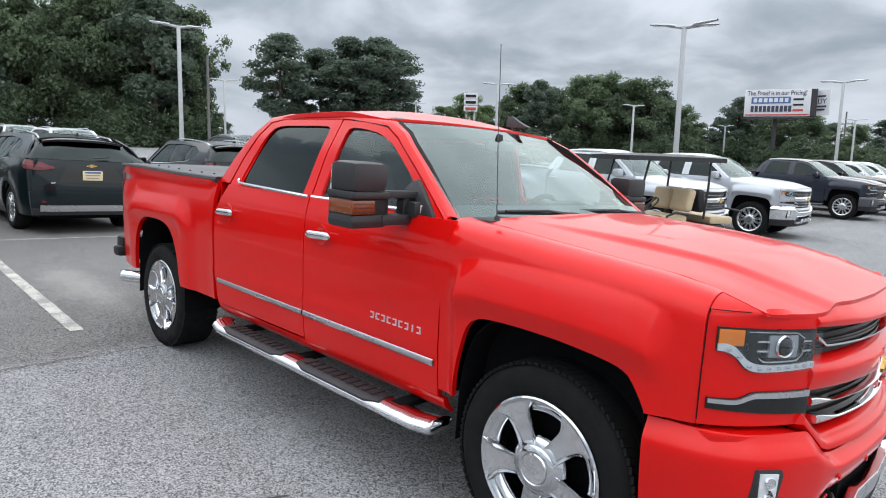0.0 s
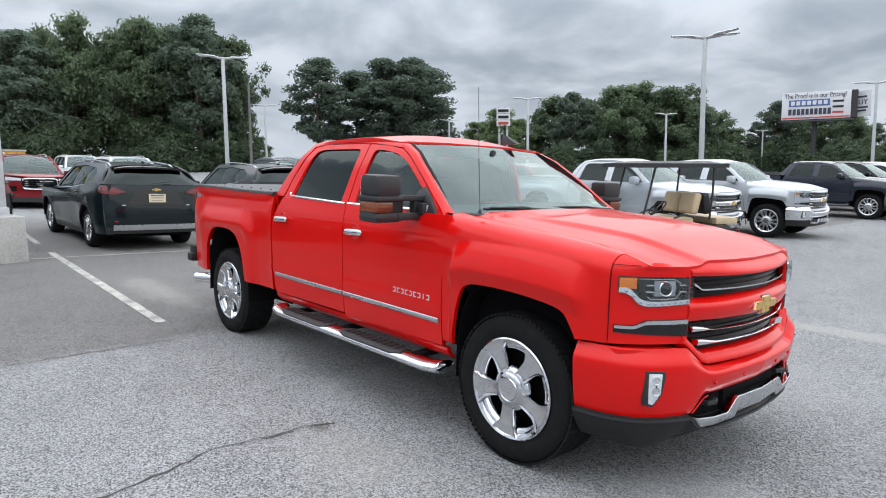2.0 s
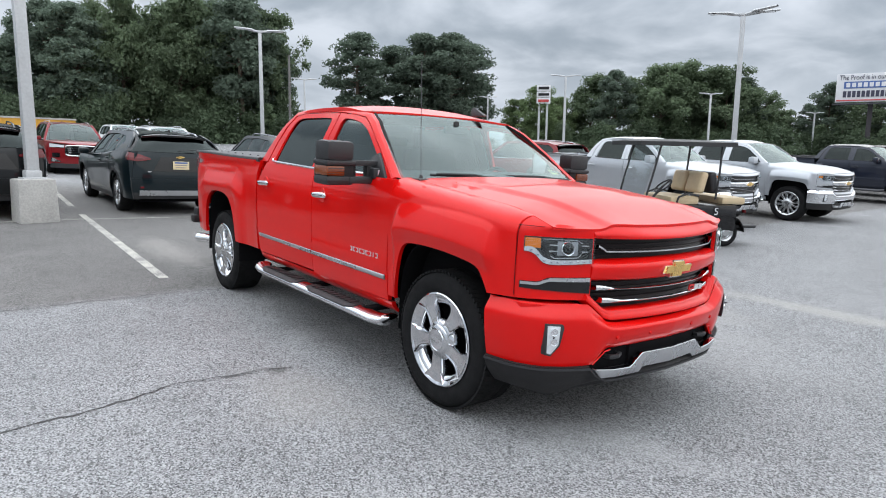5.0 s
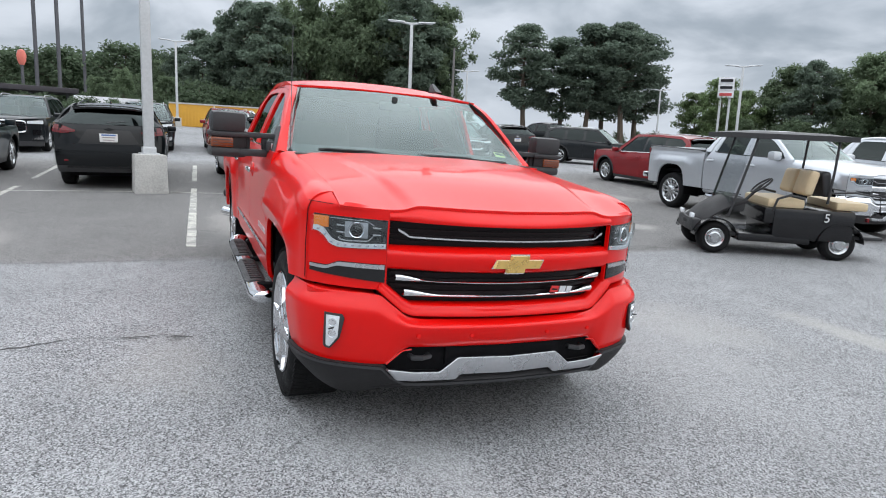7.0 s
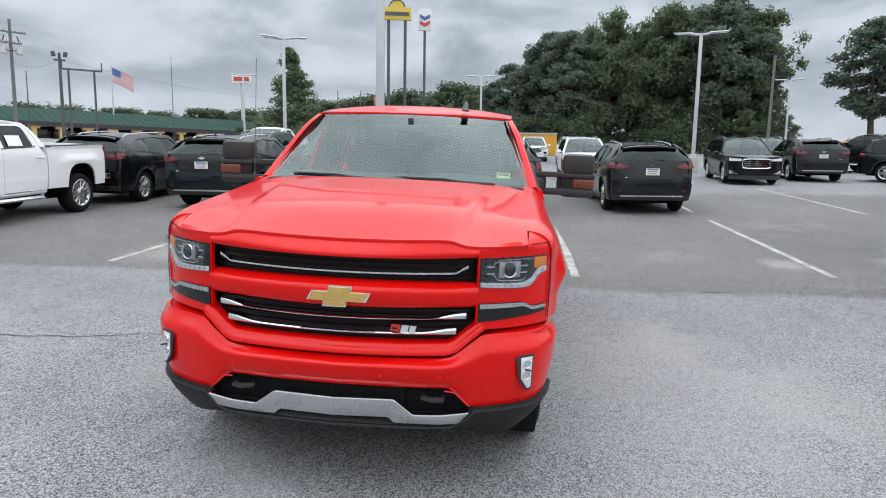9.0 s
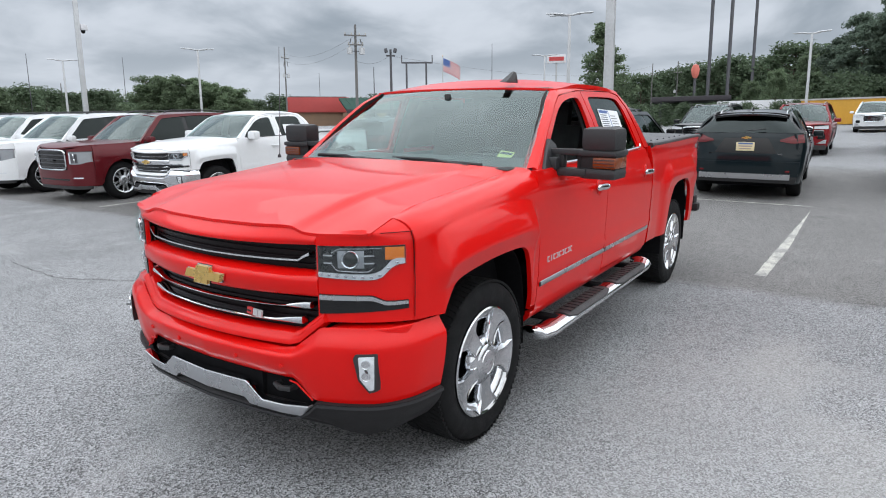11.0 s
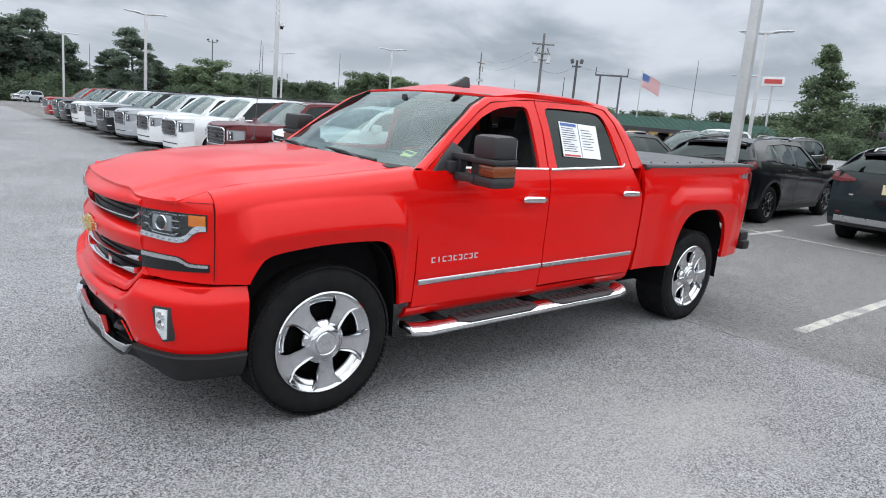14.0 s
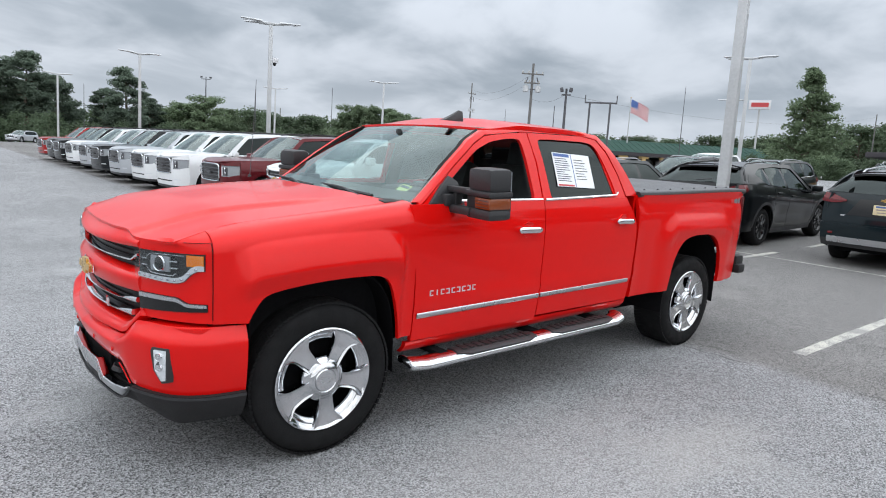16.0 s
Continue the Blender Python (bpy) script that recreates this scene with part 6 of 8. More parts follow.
        for k in range(3):
            hi, lo = cuts[k] - (0.035 if k else 0), cuts[k + 1] + 0.035
            pts = []
            for i in range(len(di)):
                p, q = Vector(di[i]), Vector(di[(i + 1) % len(di)])
                if lo <= p.x <= hi:
                    pts.append(p)
                for c in (hi, lo):
                    if (p.x - c) * (q.x - c) < 0:
                        pts.append(p.lerp(q, (c - p.x) / (q.x - p.x)))
            if len(pts) > 2:
                c = sum(pts, Vector((0, 0))) / len(pts)
                pts = [c + (p - c) * 0.955 for p in pts]
                part("side_window", pane(pts, s, 0.018, gy), M["tint"], t)
        if chrome_trim:
            lowpts = sorted([p for p in di if p[1] < belt(p[0]) + 0.10], key=lambda p: -p[0])
            part("window_moulding", tube([(p[0], s * (gy(p[0], p[1]) + 0.004), p[1] - 0.012) for p in lowpts], 0.008, 5), M["chrome"], t)
        if sp.rails:
            rz = lambda x: sp.roof_top + (0.035 if sp is YUKON else 0.015) - 0.05 * smooth01(-0.6, sp.roof_r[0], x)
            xs = [sp.roof_f[0] - 0.22 - (sp.roof_f[0] - 0.22 - sp.roof_r[0] - 0.2) * k / 10 for k in range(11)]
            pts = [(x, s * (sp.roof_half - 0.03), rz(x) - (0.055 if k in (0, 10) else 0)) for k, x in enumerate(xs)]
            part("roof_rail", tube(pts, 0.015, 6), M["satin"] if chrome_trim and sp is not YUKON else M["gloss"], t)
        # mirror
        mr = part("door_mirror", box(0.13, 0.20, 0.13, 0.04, at=(sp.cowl[0] - 0.18, s * (h + 0.10), belt(0.8) + 0.10)), col, t)
        part("mirror_foot", box(0.07, 0.12, 0.04, 0.012, at=(sp.cowl[0] - 0.16, s * (h + 0.0), belt(0.8) + 0.045)), M["plastic"], mr)
        # tail lamp wraps the corner
        zt = belt(-2) - (0.085 if sp is not YUKON else 0.10)
        if sp is YUKON:
            part("tail_lamp", box(0.06, 0.13, 0.55, 0.02, at=(tail_x + 0.10, s * (h - 0.12), zt - 0.05)), M["tail"], t)
        else:
            def tl(u, v):
                a = 0.55 + 0.62 * u
                k = smooth01(0.50, 0.80, a) - 0.75 * smooth01(0.95, 1.17, a)
                z = zt - 0.030 + 0.050 * smooth01(0.5, 1.1, a) + (0.020 + 0.125 * k) * (v - 0.5)
                y = min(a, sy(tail_x + 0.25, z) + 0.006)
                x = rear_x(z) - 0.022 + 0.42 * max(0, y - 0.45) ** 2 + 0.95 * max(0, a - y)
                return (x, s * y, z)
            lamp = part("tail_lamp", sheet(tl, 14, 4, 0.04, (-1, 0, 0)), M["tail"], t, "red wrap-round tail lamp")
            def tl2(u, v):
                p = tl(0.15 + 0.75 * u, 0.42 + 0.16 * v)
                return (p[0] - 0.004, p[1], p[2])
            part("lamp_strip", sheet(tl2, 10, 1, 0.006, (-1, 0, 0)), M["tailbright"], lamp)
        part("rear_reflector", box(0.02, 0.18, 0.035, 0.006, at=(tail_x + 0.0, s * 0.66, sp.floor + 0.24)), M["tail"], t)
        part("exhaust_tip", lathe([(0.038, 0.0), (0.055, 0.0), (0.058, -0.02), (0.056, -0.14), (0.038, -0.14)], 18), M["chrome"], t).matrix_local = pose(tail_x + 0.052, s * 0.715, sp.floor + 0.125, 0, 0, 90)
        # headlamp
        fy = face_x
        zl = sp.hood_front - (0.06 if front != "boxy" else 0.16)
        if front == "boxy":
            hl = part("headlamp", face_band(s * 0.585, s * 0.925, lambda y: zl - 0.16 + 0.05 * smooth01(0.75, 0.93, abs(y)), lambda y: zl + 0.085, 0.0, 0.05, 14, 5, base=fy), M["lamptrim"], t, "large clear headlamp wrapping the corner")
            part("lamp_bezel", face_band(s * 0.57, s * 0.935, lambda y: zl - 0.178 + 0.05 * smooth01(0.75, 0.93, abs(y)), lambda y: zl + 0.10, -0.012, 0.04, 14, 3, base=fy), M["steel"], hl)
            part("lamp_shade", face_band(s * 0.64, s * 0.755, lambda y: zl - 0.135, lambda y: zl + 0.055, 0.004, 0.02, 8, 3, base=fy), M["steel"], hl)
            for zz, yy in ((0.01, 0.69), (-0.08, 0.70)):
                part("lamp_unit", lathe([(0.001, 0.006), (0.040, 0.004), (0.048, -0.01)], 14), M["chrome"], hl).matrix_local = pose(fy(yy) + 0.008, s * yy, zl + zz, 0, 0, -90 - 18 * s)
            part("lamp_strip", face_band(s * 0.595, s * 0.622, lambda y: zl - 0.14, lambda y: zl + 0.07, 0.005, 0.02, 4, 4, base=fy), M["lampwhite"], hl)
            fg = part("fog_lamp", face_band(s * 0.60, s * 0.82, lambda y: sp.floor + 0.10, lambda y: sp.floor + 0.20, -0.014, 0.03, 8, 3, base=fy), M["gloss"], t)
            part("fog_strip", face_band(s * 0.64, s * 0.80, lambda y: sp.floor + 0.125, lambda y: sp.floor + 0.150, -0.008, 0.02, 6, 2, base=fy), M["lampwhite"], fg)
        else:
            hl = part("headlamp", face_band(s * 0.50, s * 0.88, lambda y: zl - 0.035 - 0.01 * abs(y), lambda y: zl + 0.035 + 0.03 * smooth01(0.5, 0.9, abs(y)), 0.004, 0.05, 10, 4, base=fy), M["lampwhite"], t)
            part("lamp_bezel", face_band(s * 0.49, s * 0.89, lambda y: zl - 0.055, lambda y: zl + 0.045 + 0.035 * smooth01(0.5, 0.9, abs(y)), -0.01, 0.05, 10, 3, base=fy), M["gloss"], hl)
            part("fog_lamp", face_band(s * 0.62, s * 0.82, lambda y: zl - 0.36, lambda y: zl - 0.22, 0.006, 0.03, 6, 3, base=fy), M["gloss"], t)
        if sp is not YUKON:
            part("bumper_blade", face_band(s * 0.60, s * 0.86, lambda y: sp.floor + 0.10, lambda y: sp.floor + 0.125 + 0.10 * smooth01(0.6, 0.86, abs(y)), 0.012, 0.03, 8, 2, base=fy), M["chrome"], t)
    # hood
    def hood(u, v):
        yy = -1 + 2 * v
        xf = nose_x - 0.05 - 0.17 * yy * yy - 0.12 * abs(yy) ** 6
        x = sp.cowl[0] + 0.05 - 0.10 * yy * yy + (xf - sp.cowl[0] - 0.05 + 0.10 * yy * yy) * u
        w = sy(min(x, nose_x - 0.15), hood_line(x)) - 0.01
        z = hood_line(x) + 0.035 * (1 - yy * yy) + 0.012 * math.exp(-((abs(yy) - 0.62) / 0.10) ** 2) * (1 - u * 0.5)
        return (x, yy * w, z)
    part("hood", sheet(hood, 18, 22, 0.03, (0, 0, 1)), col, t)
    # windscreen and roof
    def screen(u, v):
        y = -1 + 2 * v
        w = (gy(sp.cowl[0], belt(1)) - 0.06) * (1 - u) + (sp.roof_half - 0.02) * u
        x = sp.cowl[0] + 0.06 - 0.10 * y * y + (sp.roof_f[0] - sp.cowl[0] - 0.04) * u
        return (x, y * w, sp.cowl[1] - 0.01 + (sp.roof_f[1] + 0.03 - sp.cowl[1] + 0.01) * u + 0.03 * math.sin(math.pi * u) - 0.02 * y * y)
    part("windscreen", sheet(screen, 10, 14), M["screen"], t)
    for s in (-1, 1):
        def ap(u, v):
            p = Vector(screen(u, 0.5 + 0.497 * s))
            x2, z2 = sp.cowl[0] + 0.02 + (sp.roof_f[0] - sp.cowl[0] - 0.04) * u, belt(1) + (sp.roof_f[1] + 0.01 - belt(1)) * u + 0.02 * math.sin(math.pi * u)
            return p.lerp(Vector((x2, s * gy(x2, z2), z2)), v)
        part("windscreen_pillar", sheet(ap, 10, 3, 0.02, (0.4, s * 0.6, 0.3)), col, t)
    def roof(u, v):
        y = -1 + 2 * v
        x = sp.roof_f[0] + 0.03 - 0.04 * y * y + (sp.roof_r[0] - sp.roof_f[0] - 0.03) * u
        z = sp.roof_top - (sp.roof_top - sp.roof_f[1] - 0.02) * (1 - smooth01(0, 0.4, u)) - (sp.roof_top - sp.roof_r[1]) * smooth01(0.55, 1.0, u) - 0.045 * abs(y) ** 3
        return (x, y * (sp.roof_half + 0.035), z)
    part("roof", sheet(roof, 16, 14, 0.03, (0, 0, 1)), col, t)
    part("roof_antenna", prism([(-0.07, 0), (0.06, 0), (-0.05, 0.055)], 0.03, lambda a, b, d: (a, d - 0.015, b)), M["gloss"], t).matrix_local = Matrix.Translation((sp.roof_r[0] + 0.25, 0, sp.roof_r[1] + 0.025))
    # rear: glass, spoiler, hatch, bumper
    def hatch_fn(z0, z1, w, off=0.0, bow=0.42):
        def fn(u, v):
            y = -1 + 2 * u
            z = z0 + (z1 - z0) * v
            ww = min(w, sy(tail_x + 0.2, max(sp.floor, min(z, belt(-2)))) - 0.005)
            yy = y * ww
            return (rear_x(z) - off + bow * max(0, abs(yy) - 0.45) ** 2, yy, z)
        return fn
    part("tailgate", sheet(hatch_fn(sp.floor + 0.36, belt(-2) + 0.01, 0.86), 20, 12, 0.04, (-1, 0, 0)), col, t)
    part("tailgate_corner", sheet(hatch_fn(sp.floor + 0.20, belt(-2) + 0.01, 0.95, -0.012), 20, 10, 0.04, (-1, 0, 0)), col, t)
    part("rear_bumper", sheet(hatch_fn(sp.floor + 0.14, sp.floor + 0.40, 0.95, 0.035), 24, 6, 0.06, (-1, 0, 0)), col, t)
    part("rear_valance", sheet(hatch_fn(sp.floor + 0.02, sp.floor + 0.22, 0.90, 0.030), 20, 5, 0.06, (-1, 0, 0)), M["plastic"], t)
    thin = rear_bar == "chrome"
    part("bumper_trim", sheet(hatch_fn(sp.floor + (0.105 if thin else 0.085), sp.floor + (0.138 if thin else 0.185), 0.70 if thin else 0.76, 0.045), 24, 4, 0.04, (-1, 0, 0)), M[rear_bar], t, "bright bumper strip")
    def rglass(u, v):
        y = -1 + 2 * v
        p0, p1 = Vector((rb - 0.012, 0, belt(-2) + 0.015)), Vector((sp.roof_r[0] - 0.07, 0, sp.roof_r[1] - 0.055))
        p = p0.lerp(p1, u)
        w = (gy(-2, belt(-2)) - 0.07) * (1 - u) + (sp.roof_half - 0.01) * u
        return (p.x + 0.10 * y ** 4 - 0.015 * math.sin(math.pi * u), y * w, p.z)
    part("rear_window", sheet(rglass, 8, 14), M["tint"], t, "dark tinted rear window")
    def rframe(u, v):
        p = Vector(rglass(u, v))
        return (p.x + 0.03, p.y * 1.10, p.z)
    part("rear_window_frame", sheet(rframe, 8, 14, 0.01, (-1, 0, 0)), M["gloss"], t)
    for s in (-1, 1):
        def dp(u, v):
            p = Vector(rglass(u, 0.5 + 0.49 * s))
            z2 = belt(-2) + (sp.roof_r[1] - 0.03 - belt(-2)) * u
            x2 = sp.dbase[0] + 0.08 + (sp.roof_r[0] + 0.02 - sp.dbase[0]) * u
            return p.lerp(Vector((x2, s * gy(x2, z2), z2)), v)
        part("rear_pillar", sheet(dp, 8, 3, 0.02, (-0.5, s * 0.6, 0)), col, t)
    def spoil(u, v):
        y = -1 + 2 * v
        return (sp.roof_r[0] + 0.02 - (0.20 - 0.05 * y * y) * u, y * (sp.roof_half + 0.01), sp.roof_r[1] - 0.004 - 0.025 * u - 0.045 * abs(y) ** 3)
    part("roof_spoiler", sheet(spoil, 5, 14, 0.035, (0, 0, 1)), col if sp is YUKON else M["gloss"], t)
    part("rear_wiper", tube([(rb - 0.03, 0.02, belt(-2) + 0.05), (rb - 0.005, -0.20, belt(-2) + 0.075), (rb, -0.30, belt(-2) + 0.085)], 0.010, 5), M["plastic"], t)
    zp = belt(-2) - (0.225 if sp is not YUKON else 0.26)
    pl = part("number_plate", box(0.012, 0.305, 0.155, 0.004, at=(rear_x(zp) - 0.030, 0, zp)), M[plate], t, "dealer plate in place of a number plate")
    part("plate_band", box(0.004, 0.24, 0.028, 0.0, at=(rear_x(zp) - 0.038, 0, zp + 0.052)), M["blueink"], pl)
    part("plate_print", box(0.004, 0.22, 0.018, 0.0, at=(rear_x(zp) - 0.038, 0, zp + 0.006)), M["plateprint"], pl)
    part("plate_print", box(0.004, 0.19, 0.014, 0.0, at=(rear_x(zp) - 0.038, 0, zp - 0.040)), M["plateprint"], pl)
    part("rear_badge", bowtie_bm(0.15, 0.05, 0.012), M["gold"] if plate == "plateyellow" else M["chrome"], t).matrix_local = pose(rear_x(zp + 0.15) - 0.008, 0, zp + 0.155, 90, 0, -90)
    if sp is not YUKON:
        # flat black sheet puts the shade of the body-coloured plate recess into colour
        def recess(u, v):
            y = (-1 + 2 * u) * (0.36 + 0.16 * (1 - v))
            z = zp - 0.12 + 0.27 * v
            return (rear_x(z) - 0.006, y, z)
        part("plate_recess", sheet(recess, 6, 4, 0.01, (-1, 0, 0)), M["gloss"], t)
    for s in (-1, 1):
        part("badge_bar", box(0.006, 0.17, 0.022, 0.0, at=(rear_x(zp - 0.12) + 0.006, s * 0.52, zp - 0.13)), M["chrome"], t)
    # front face
    fy = face_x
    zl = sp.hood_front
    tall_nose = sp is YUKON
    wide = 0.955 if tall_nose else 0.90
    part("front_bumper", face_band(-wide, wide, lambda y: sp.floor - (0.03 if tall_nose else -0.02), lambda y: hood_line(fy(y) - 0.03) - 0.008 if tall_nose else zl - 0.02, -0.03, 0.05, 44, 12, bulge=0.030 if tall_nose else 0.012, base=fy), col, t)
    part("front_valance", face_band(-0.86, 0.86, lambda y: sp.floor - 0.10, lambda y: sp.floor + (-0.02 if tall_nose else 0.045), -0.04 if tall_nose else -0.02, 0.05, 24, 4, base=fy), M["plastic"], t)
    if tall_nose:
        part("lower_intake", face_band(-0.52, 0.52, lambda y: sp.floor + 0.08, lambda y: sp.floor + 0.19, -0.010, 0.03, 16, 2, base=fy), M["gloss"], t)
    gw, gz0, gz1 = {"boxy": (0.50, 0.44, 0.03), "wide": (0.46, 0.36, 0.03), "sedan": (0.40, 0.30, 0.05)}[front]
    gr = part("grille", face_band(-gw, gw, lambda y: zl - gz0, lambda y: zl - gz1, 0.004, 0.05, 20, 4, base=fy), M["gloss"], t)
    for k in range(5):
        z = zl - gz0 + 0.05 + (gz0 - gz1 - 0.07) * k / 4
        part("grille_bar", face_band(-gw * 0.94, gw * 0.94, lambda y: z - 0.011, lambda y: z + 0.011, 0.014, 0.03, 16, 1, base=fy), M["chrome"] if front == "wide" else M["steel"] if front == "boxy" else M["plastic"], gr)
    if front != "sedan":
        def frame_tube(k):
            a = 2 * math.pi * k / 40
            c, q = math.cos(a), math.sin(a)
            y = gw * math.copysign(abs(c) ** 0.3, c)
            return (fy(y) + 0.016, y, zl - (gz0 + gz1) / 2 + (gz0 - gz1) / 2 * math.copysign(abs(q) ** 0.3, q))
        part("grille_frame", tube([frame_tube(k) for k in range(41)], 0.020 if front == "wide" else 0.016, 6, False), M["chrome"], gr)
        for k in range(3):
            part("maker_badge_bar", box(0.02, 0.06, 0.06, 0.004, at=(fy(0) + 0.03, 0.075 * (k - 1), zl - (gz0 + gz1) / 2)), M["steel"], gr)
    # cabin and underside
    part("cabin_floor", box(3.4, 1.5, 0.2, 0.05, at=(-0.5, 0, sp.floor + 0.2)), M["inside"], t)
    for xx in (0.05, -0.95):
        for y in (-0.38, 0.38):
            seat = part("seat", box(0.5, 0.5, 0.16, 0.05, at=(xx + 0.2, y, belt(0) - 0.28)), M["seatcloth"], t)
            part("seat_back", box(0.14, 0.48, 0.56, 0.05, at=(xx - 0.08, y, belt(0) + 0.02)), M["seatcloth"], seat)
            part("head_rest", box(0.10, 0.26, 0.17, 0.04, at=(xx - 0.12, y, belt(0) + 0.38)), M["seatcloth"], seat)
    part("dashboard", box(0.4, 1.4, 0.25, 0.08, at=(sp.cowl[0] - 0.18, 0, belt(1) - 0.08)), M["inside"], t)
    part("underbody", box(4.2, 1.4, 0.14, at=(0, 0, sp.floor + 0.0)), M["under"], t)
    part("nose_wall", box(0.05, 1.5, zl - sp.floor - 0.1, at=(nose_x - 0.40, 0, (zl + sp.floor) / 2 - 0.05)), M["under"], t)
    return t


def recolour(ob, old, fresh):
    """Gives a copy its own paint."""
    for o in ob.children_recursive:
        if o.type == "MESH" and o.data.materials and o.data.materials[0] == M[old]:
            o.material_slots[0].link = "OBJECT"
            o.material_slots[0].material = M[fresh]
    return ob


def another(template, old, fresh, m, label, group=""):
    c = copy_thing(template, m)
    if fresh != old:
        recolour(c, old, fresh)
    return tagged(c, label, group=group)


# black crossovers with their backs to the red pickup
build_suv(stand(-10.75, 0.45, 182), "slate", BLAZER, "dark slate crossover with a yellow dealer plate, parked nose away", plate="plateyellow")
dark_x = build_suv(stand(-11.9, 4.0, 181), "grey", BLAZER, "dark grey crossover with a white dealer plate, parked nose away", rear_bar="chrome", group="parked crossovers")
night = another(dark_x, "grey", "black", stand(-10.7, -2.62, 180), "black crossover with black wheels parked by the lamp post base", "parked crossovers")
for bright in ("alloy", "satin", "chrome"):
    recolour(night, bright, "gloss")
another(dark_x, "grey", "slate", stand(-10.45, -5.85, 179), "dark slate crossover parked nose away between painted lines", "parked crossovers")
another(dark_x, "grey", "black", stand(-10.7, -8.9, 180), "glossy black crossover parked behind a white pickup", "parked crossovers")
another(dark_x, "grey", "grey", stand(-22.4, 12.9, 174), "dark grey crossover standing across the lot", "parked crossovers")

# cars facing the camera across the lane
acadia = build_suv(stand(-20.7, 9.85, -6), "black", ACADIA, "black three-row crossover with a bright chrome grille", front="wide", group="facing crossovers")
another(acadia, "black", "grey", stand(-19.8, 16.6, 42), "charcoal crossover parked aslant beyond the lane", "facing crossovers")
another(acadia, "black", "white", stand(-22.3, 3.95, 0), "white three-row crossover with a chrome grille", "facing crossovers")
another(acadia, "black", "grey", stand(-21.2, -2.5, 0), "dark grey three-row crossover with a chrome grille", "facing crossovers")
another(acadia, "black", "crimson", stand(-21.4, 0.45, 0), "deep red three-row crossover with a chrome grille", "facing crossovers")
another(acadia, "black", "grey", stand(-19.2, -6.0, 0), "grey crossover facing the lane behind the black ones", "facing crossovers")
another(acadia, "black", "crimson", stand(-11.0, 12.8, 180), "dark red crossover behind a silver pickup", "facing crossovers")
another(acadia, "black", "navy", stand(-29.2, 14.2, 0), "dark blue crossover far across the lot", "facing crossovers")
another(acadia, "black", "white", stand(-40.0, 2.6, 0), "white crossover far down the lane", "facing crossovers")
another(acadia, "black", "white", stand(-34.4, 4.9, 0), "white van-like crossover far down the lane", "facing crossovers")
another(acadia, "black", "grey", stand(-19.6, -9.2, 0), "grey crossover facing the lane", "facing crossovers")

# row of tall utility vehicles
yukon = build_suv(stand(-4.5, -14.9, 4), "white", YUKON, "white full-size utility vehicle with a large chrome grille", front="boxy", group="row of utility vehicles")
ROW = ["white", "silver", "grey", "silver", "white", "black", "grey", "brightred"]
for k, c in enumerate(ROW):
    word = {"white": "white", "silver": "silver", "grey": "dark grey", "black": "black", "brightred": "red"}[c]
    another(yukon, "white", c, stand(-4.5 + 0.05 * (k % 3), -17.6 - 2.7 * k, 4), word + " full-size utility vehicle parked in a long row", "row of utility vehicles")
another(yukon, "white", "maroon", stand(-4.75, -11.95, 3), "maroon full-size utility vehicle beside a white pickup", "row of utility vehicles")

# pickups
white_pickup = build_pickup(stand(-5.2, -8.9, 0), "white", "white crew-cab pickup with chrome bumper, parked", group="parked pickups")
another(white_pickup, "white", "silver", stand(-4.5, 10.05, 0), "silver crew-cab pickup standing behind the golf cart", "parked pickups")
another(white_pickup, "white", "silver", stand(-3.75, 13.15, 0), "silver crew-cab pickup in the pickup row", "parked pickups")
recolour(another(white_pickup, "white", "navy", stand(-3.65, 20.9, 0), "dark blue crew-cab pickup in the pickup row", "parked pickups"), "chrome", "steel")
another(white_pickup, "white", "black", stand(-3.7, 24.2, 0), "black pickup far along the row", "parked pickups")
another(white_pickup, "white", "white", stand(-3.7, 27.4, 0), "white pickup far along the row", "parked pickups")
another(white_pickup, "white", "white", stand(-3.7, 30.6, 0), "white pickup at the row's far end", "parked pickups")
another(white_pickup, "white", "black", stand(-26.5, 18.2, 200), "black pickup standing far across the lot", "parked pickups")
another(white_pickup, "white", "white", stand(-24.5, -10.5, 0), "white pickup far behind the black crossovers", "parked pickups")
sheet_x, sheet_z = -0.16, 1.46
leaflet = part("price_sheet", box(0.34, 0.003, 0.20, 0.0), M["paper"], white_pickup, "white price sheet taped in the rear side window")
leaflet.matrix_local = pose(sheet_x, green_y(sheet_x, sheet_z) + 0.004, sheet_z, 22.5, 0, 0)
another(acadia, "black", "silver", stand(-8.6, -103.0, 50), "silver car standing far off below the trees", "facing crossovers")


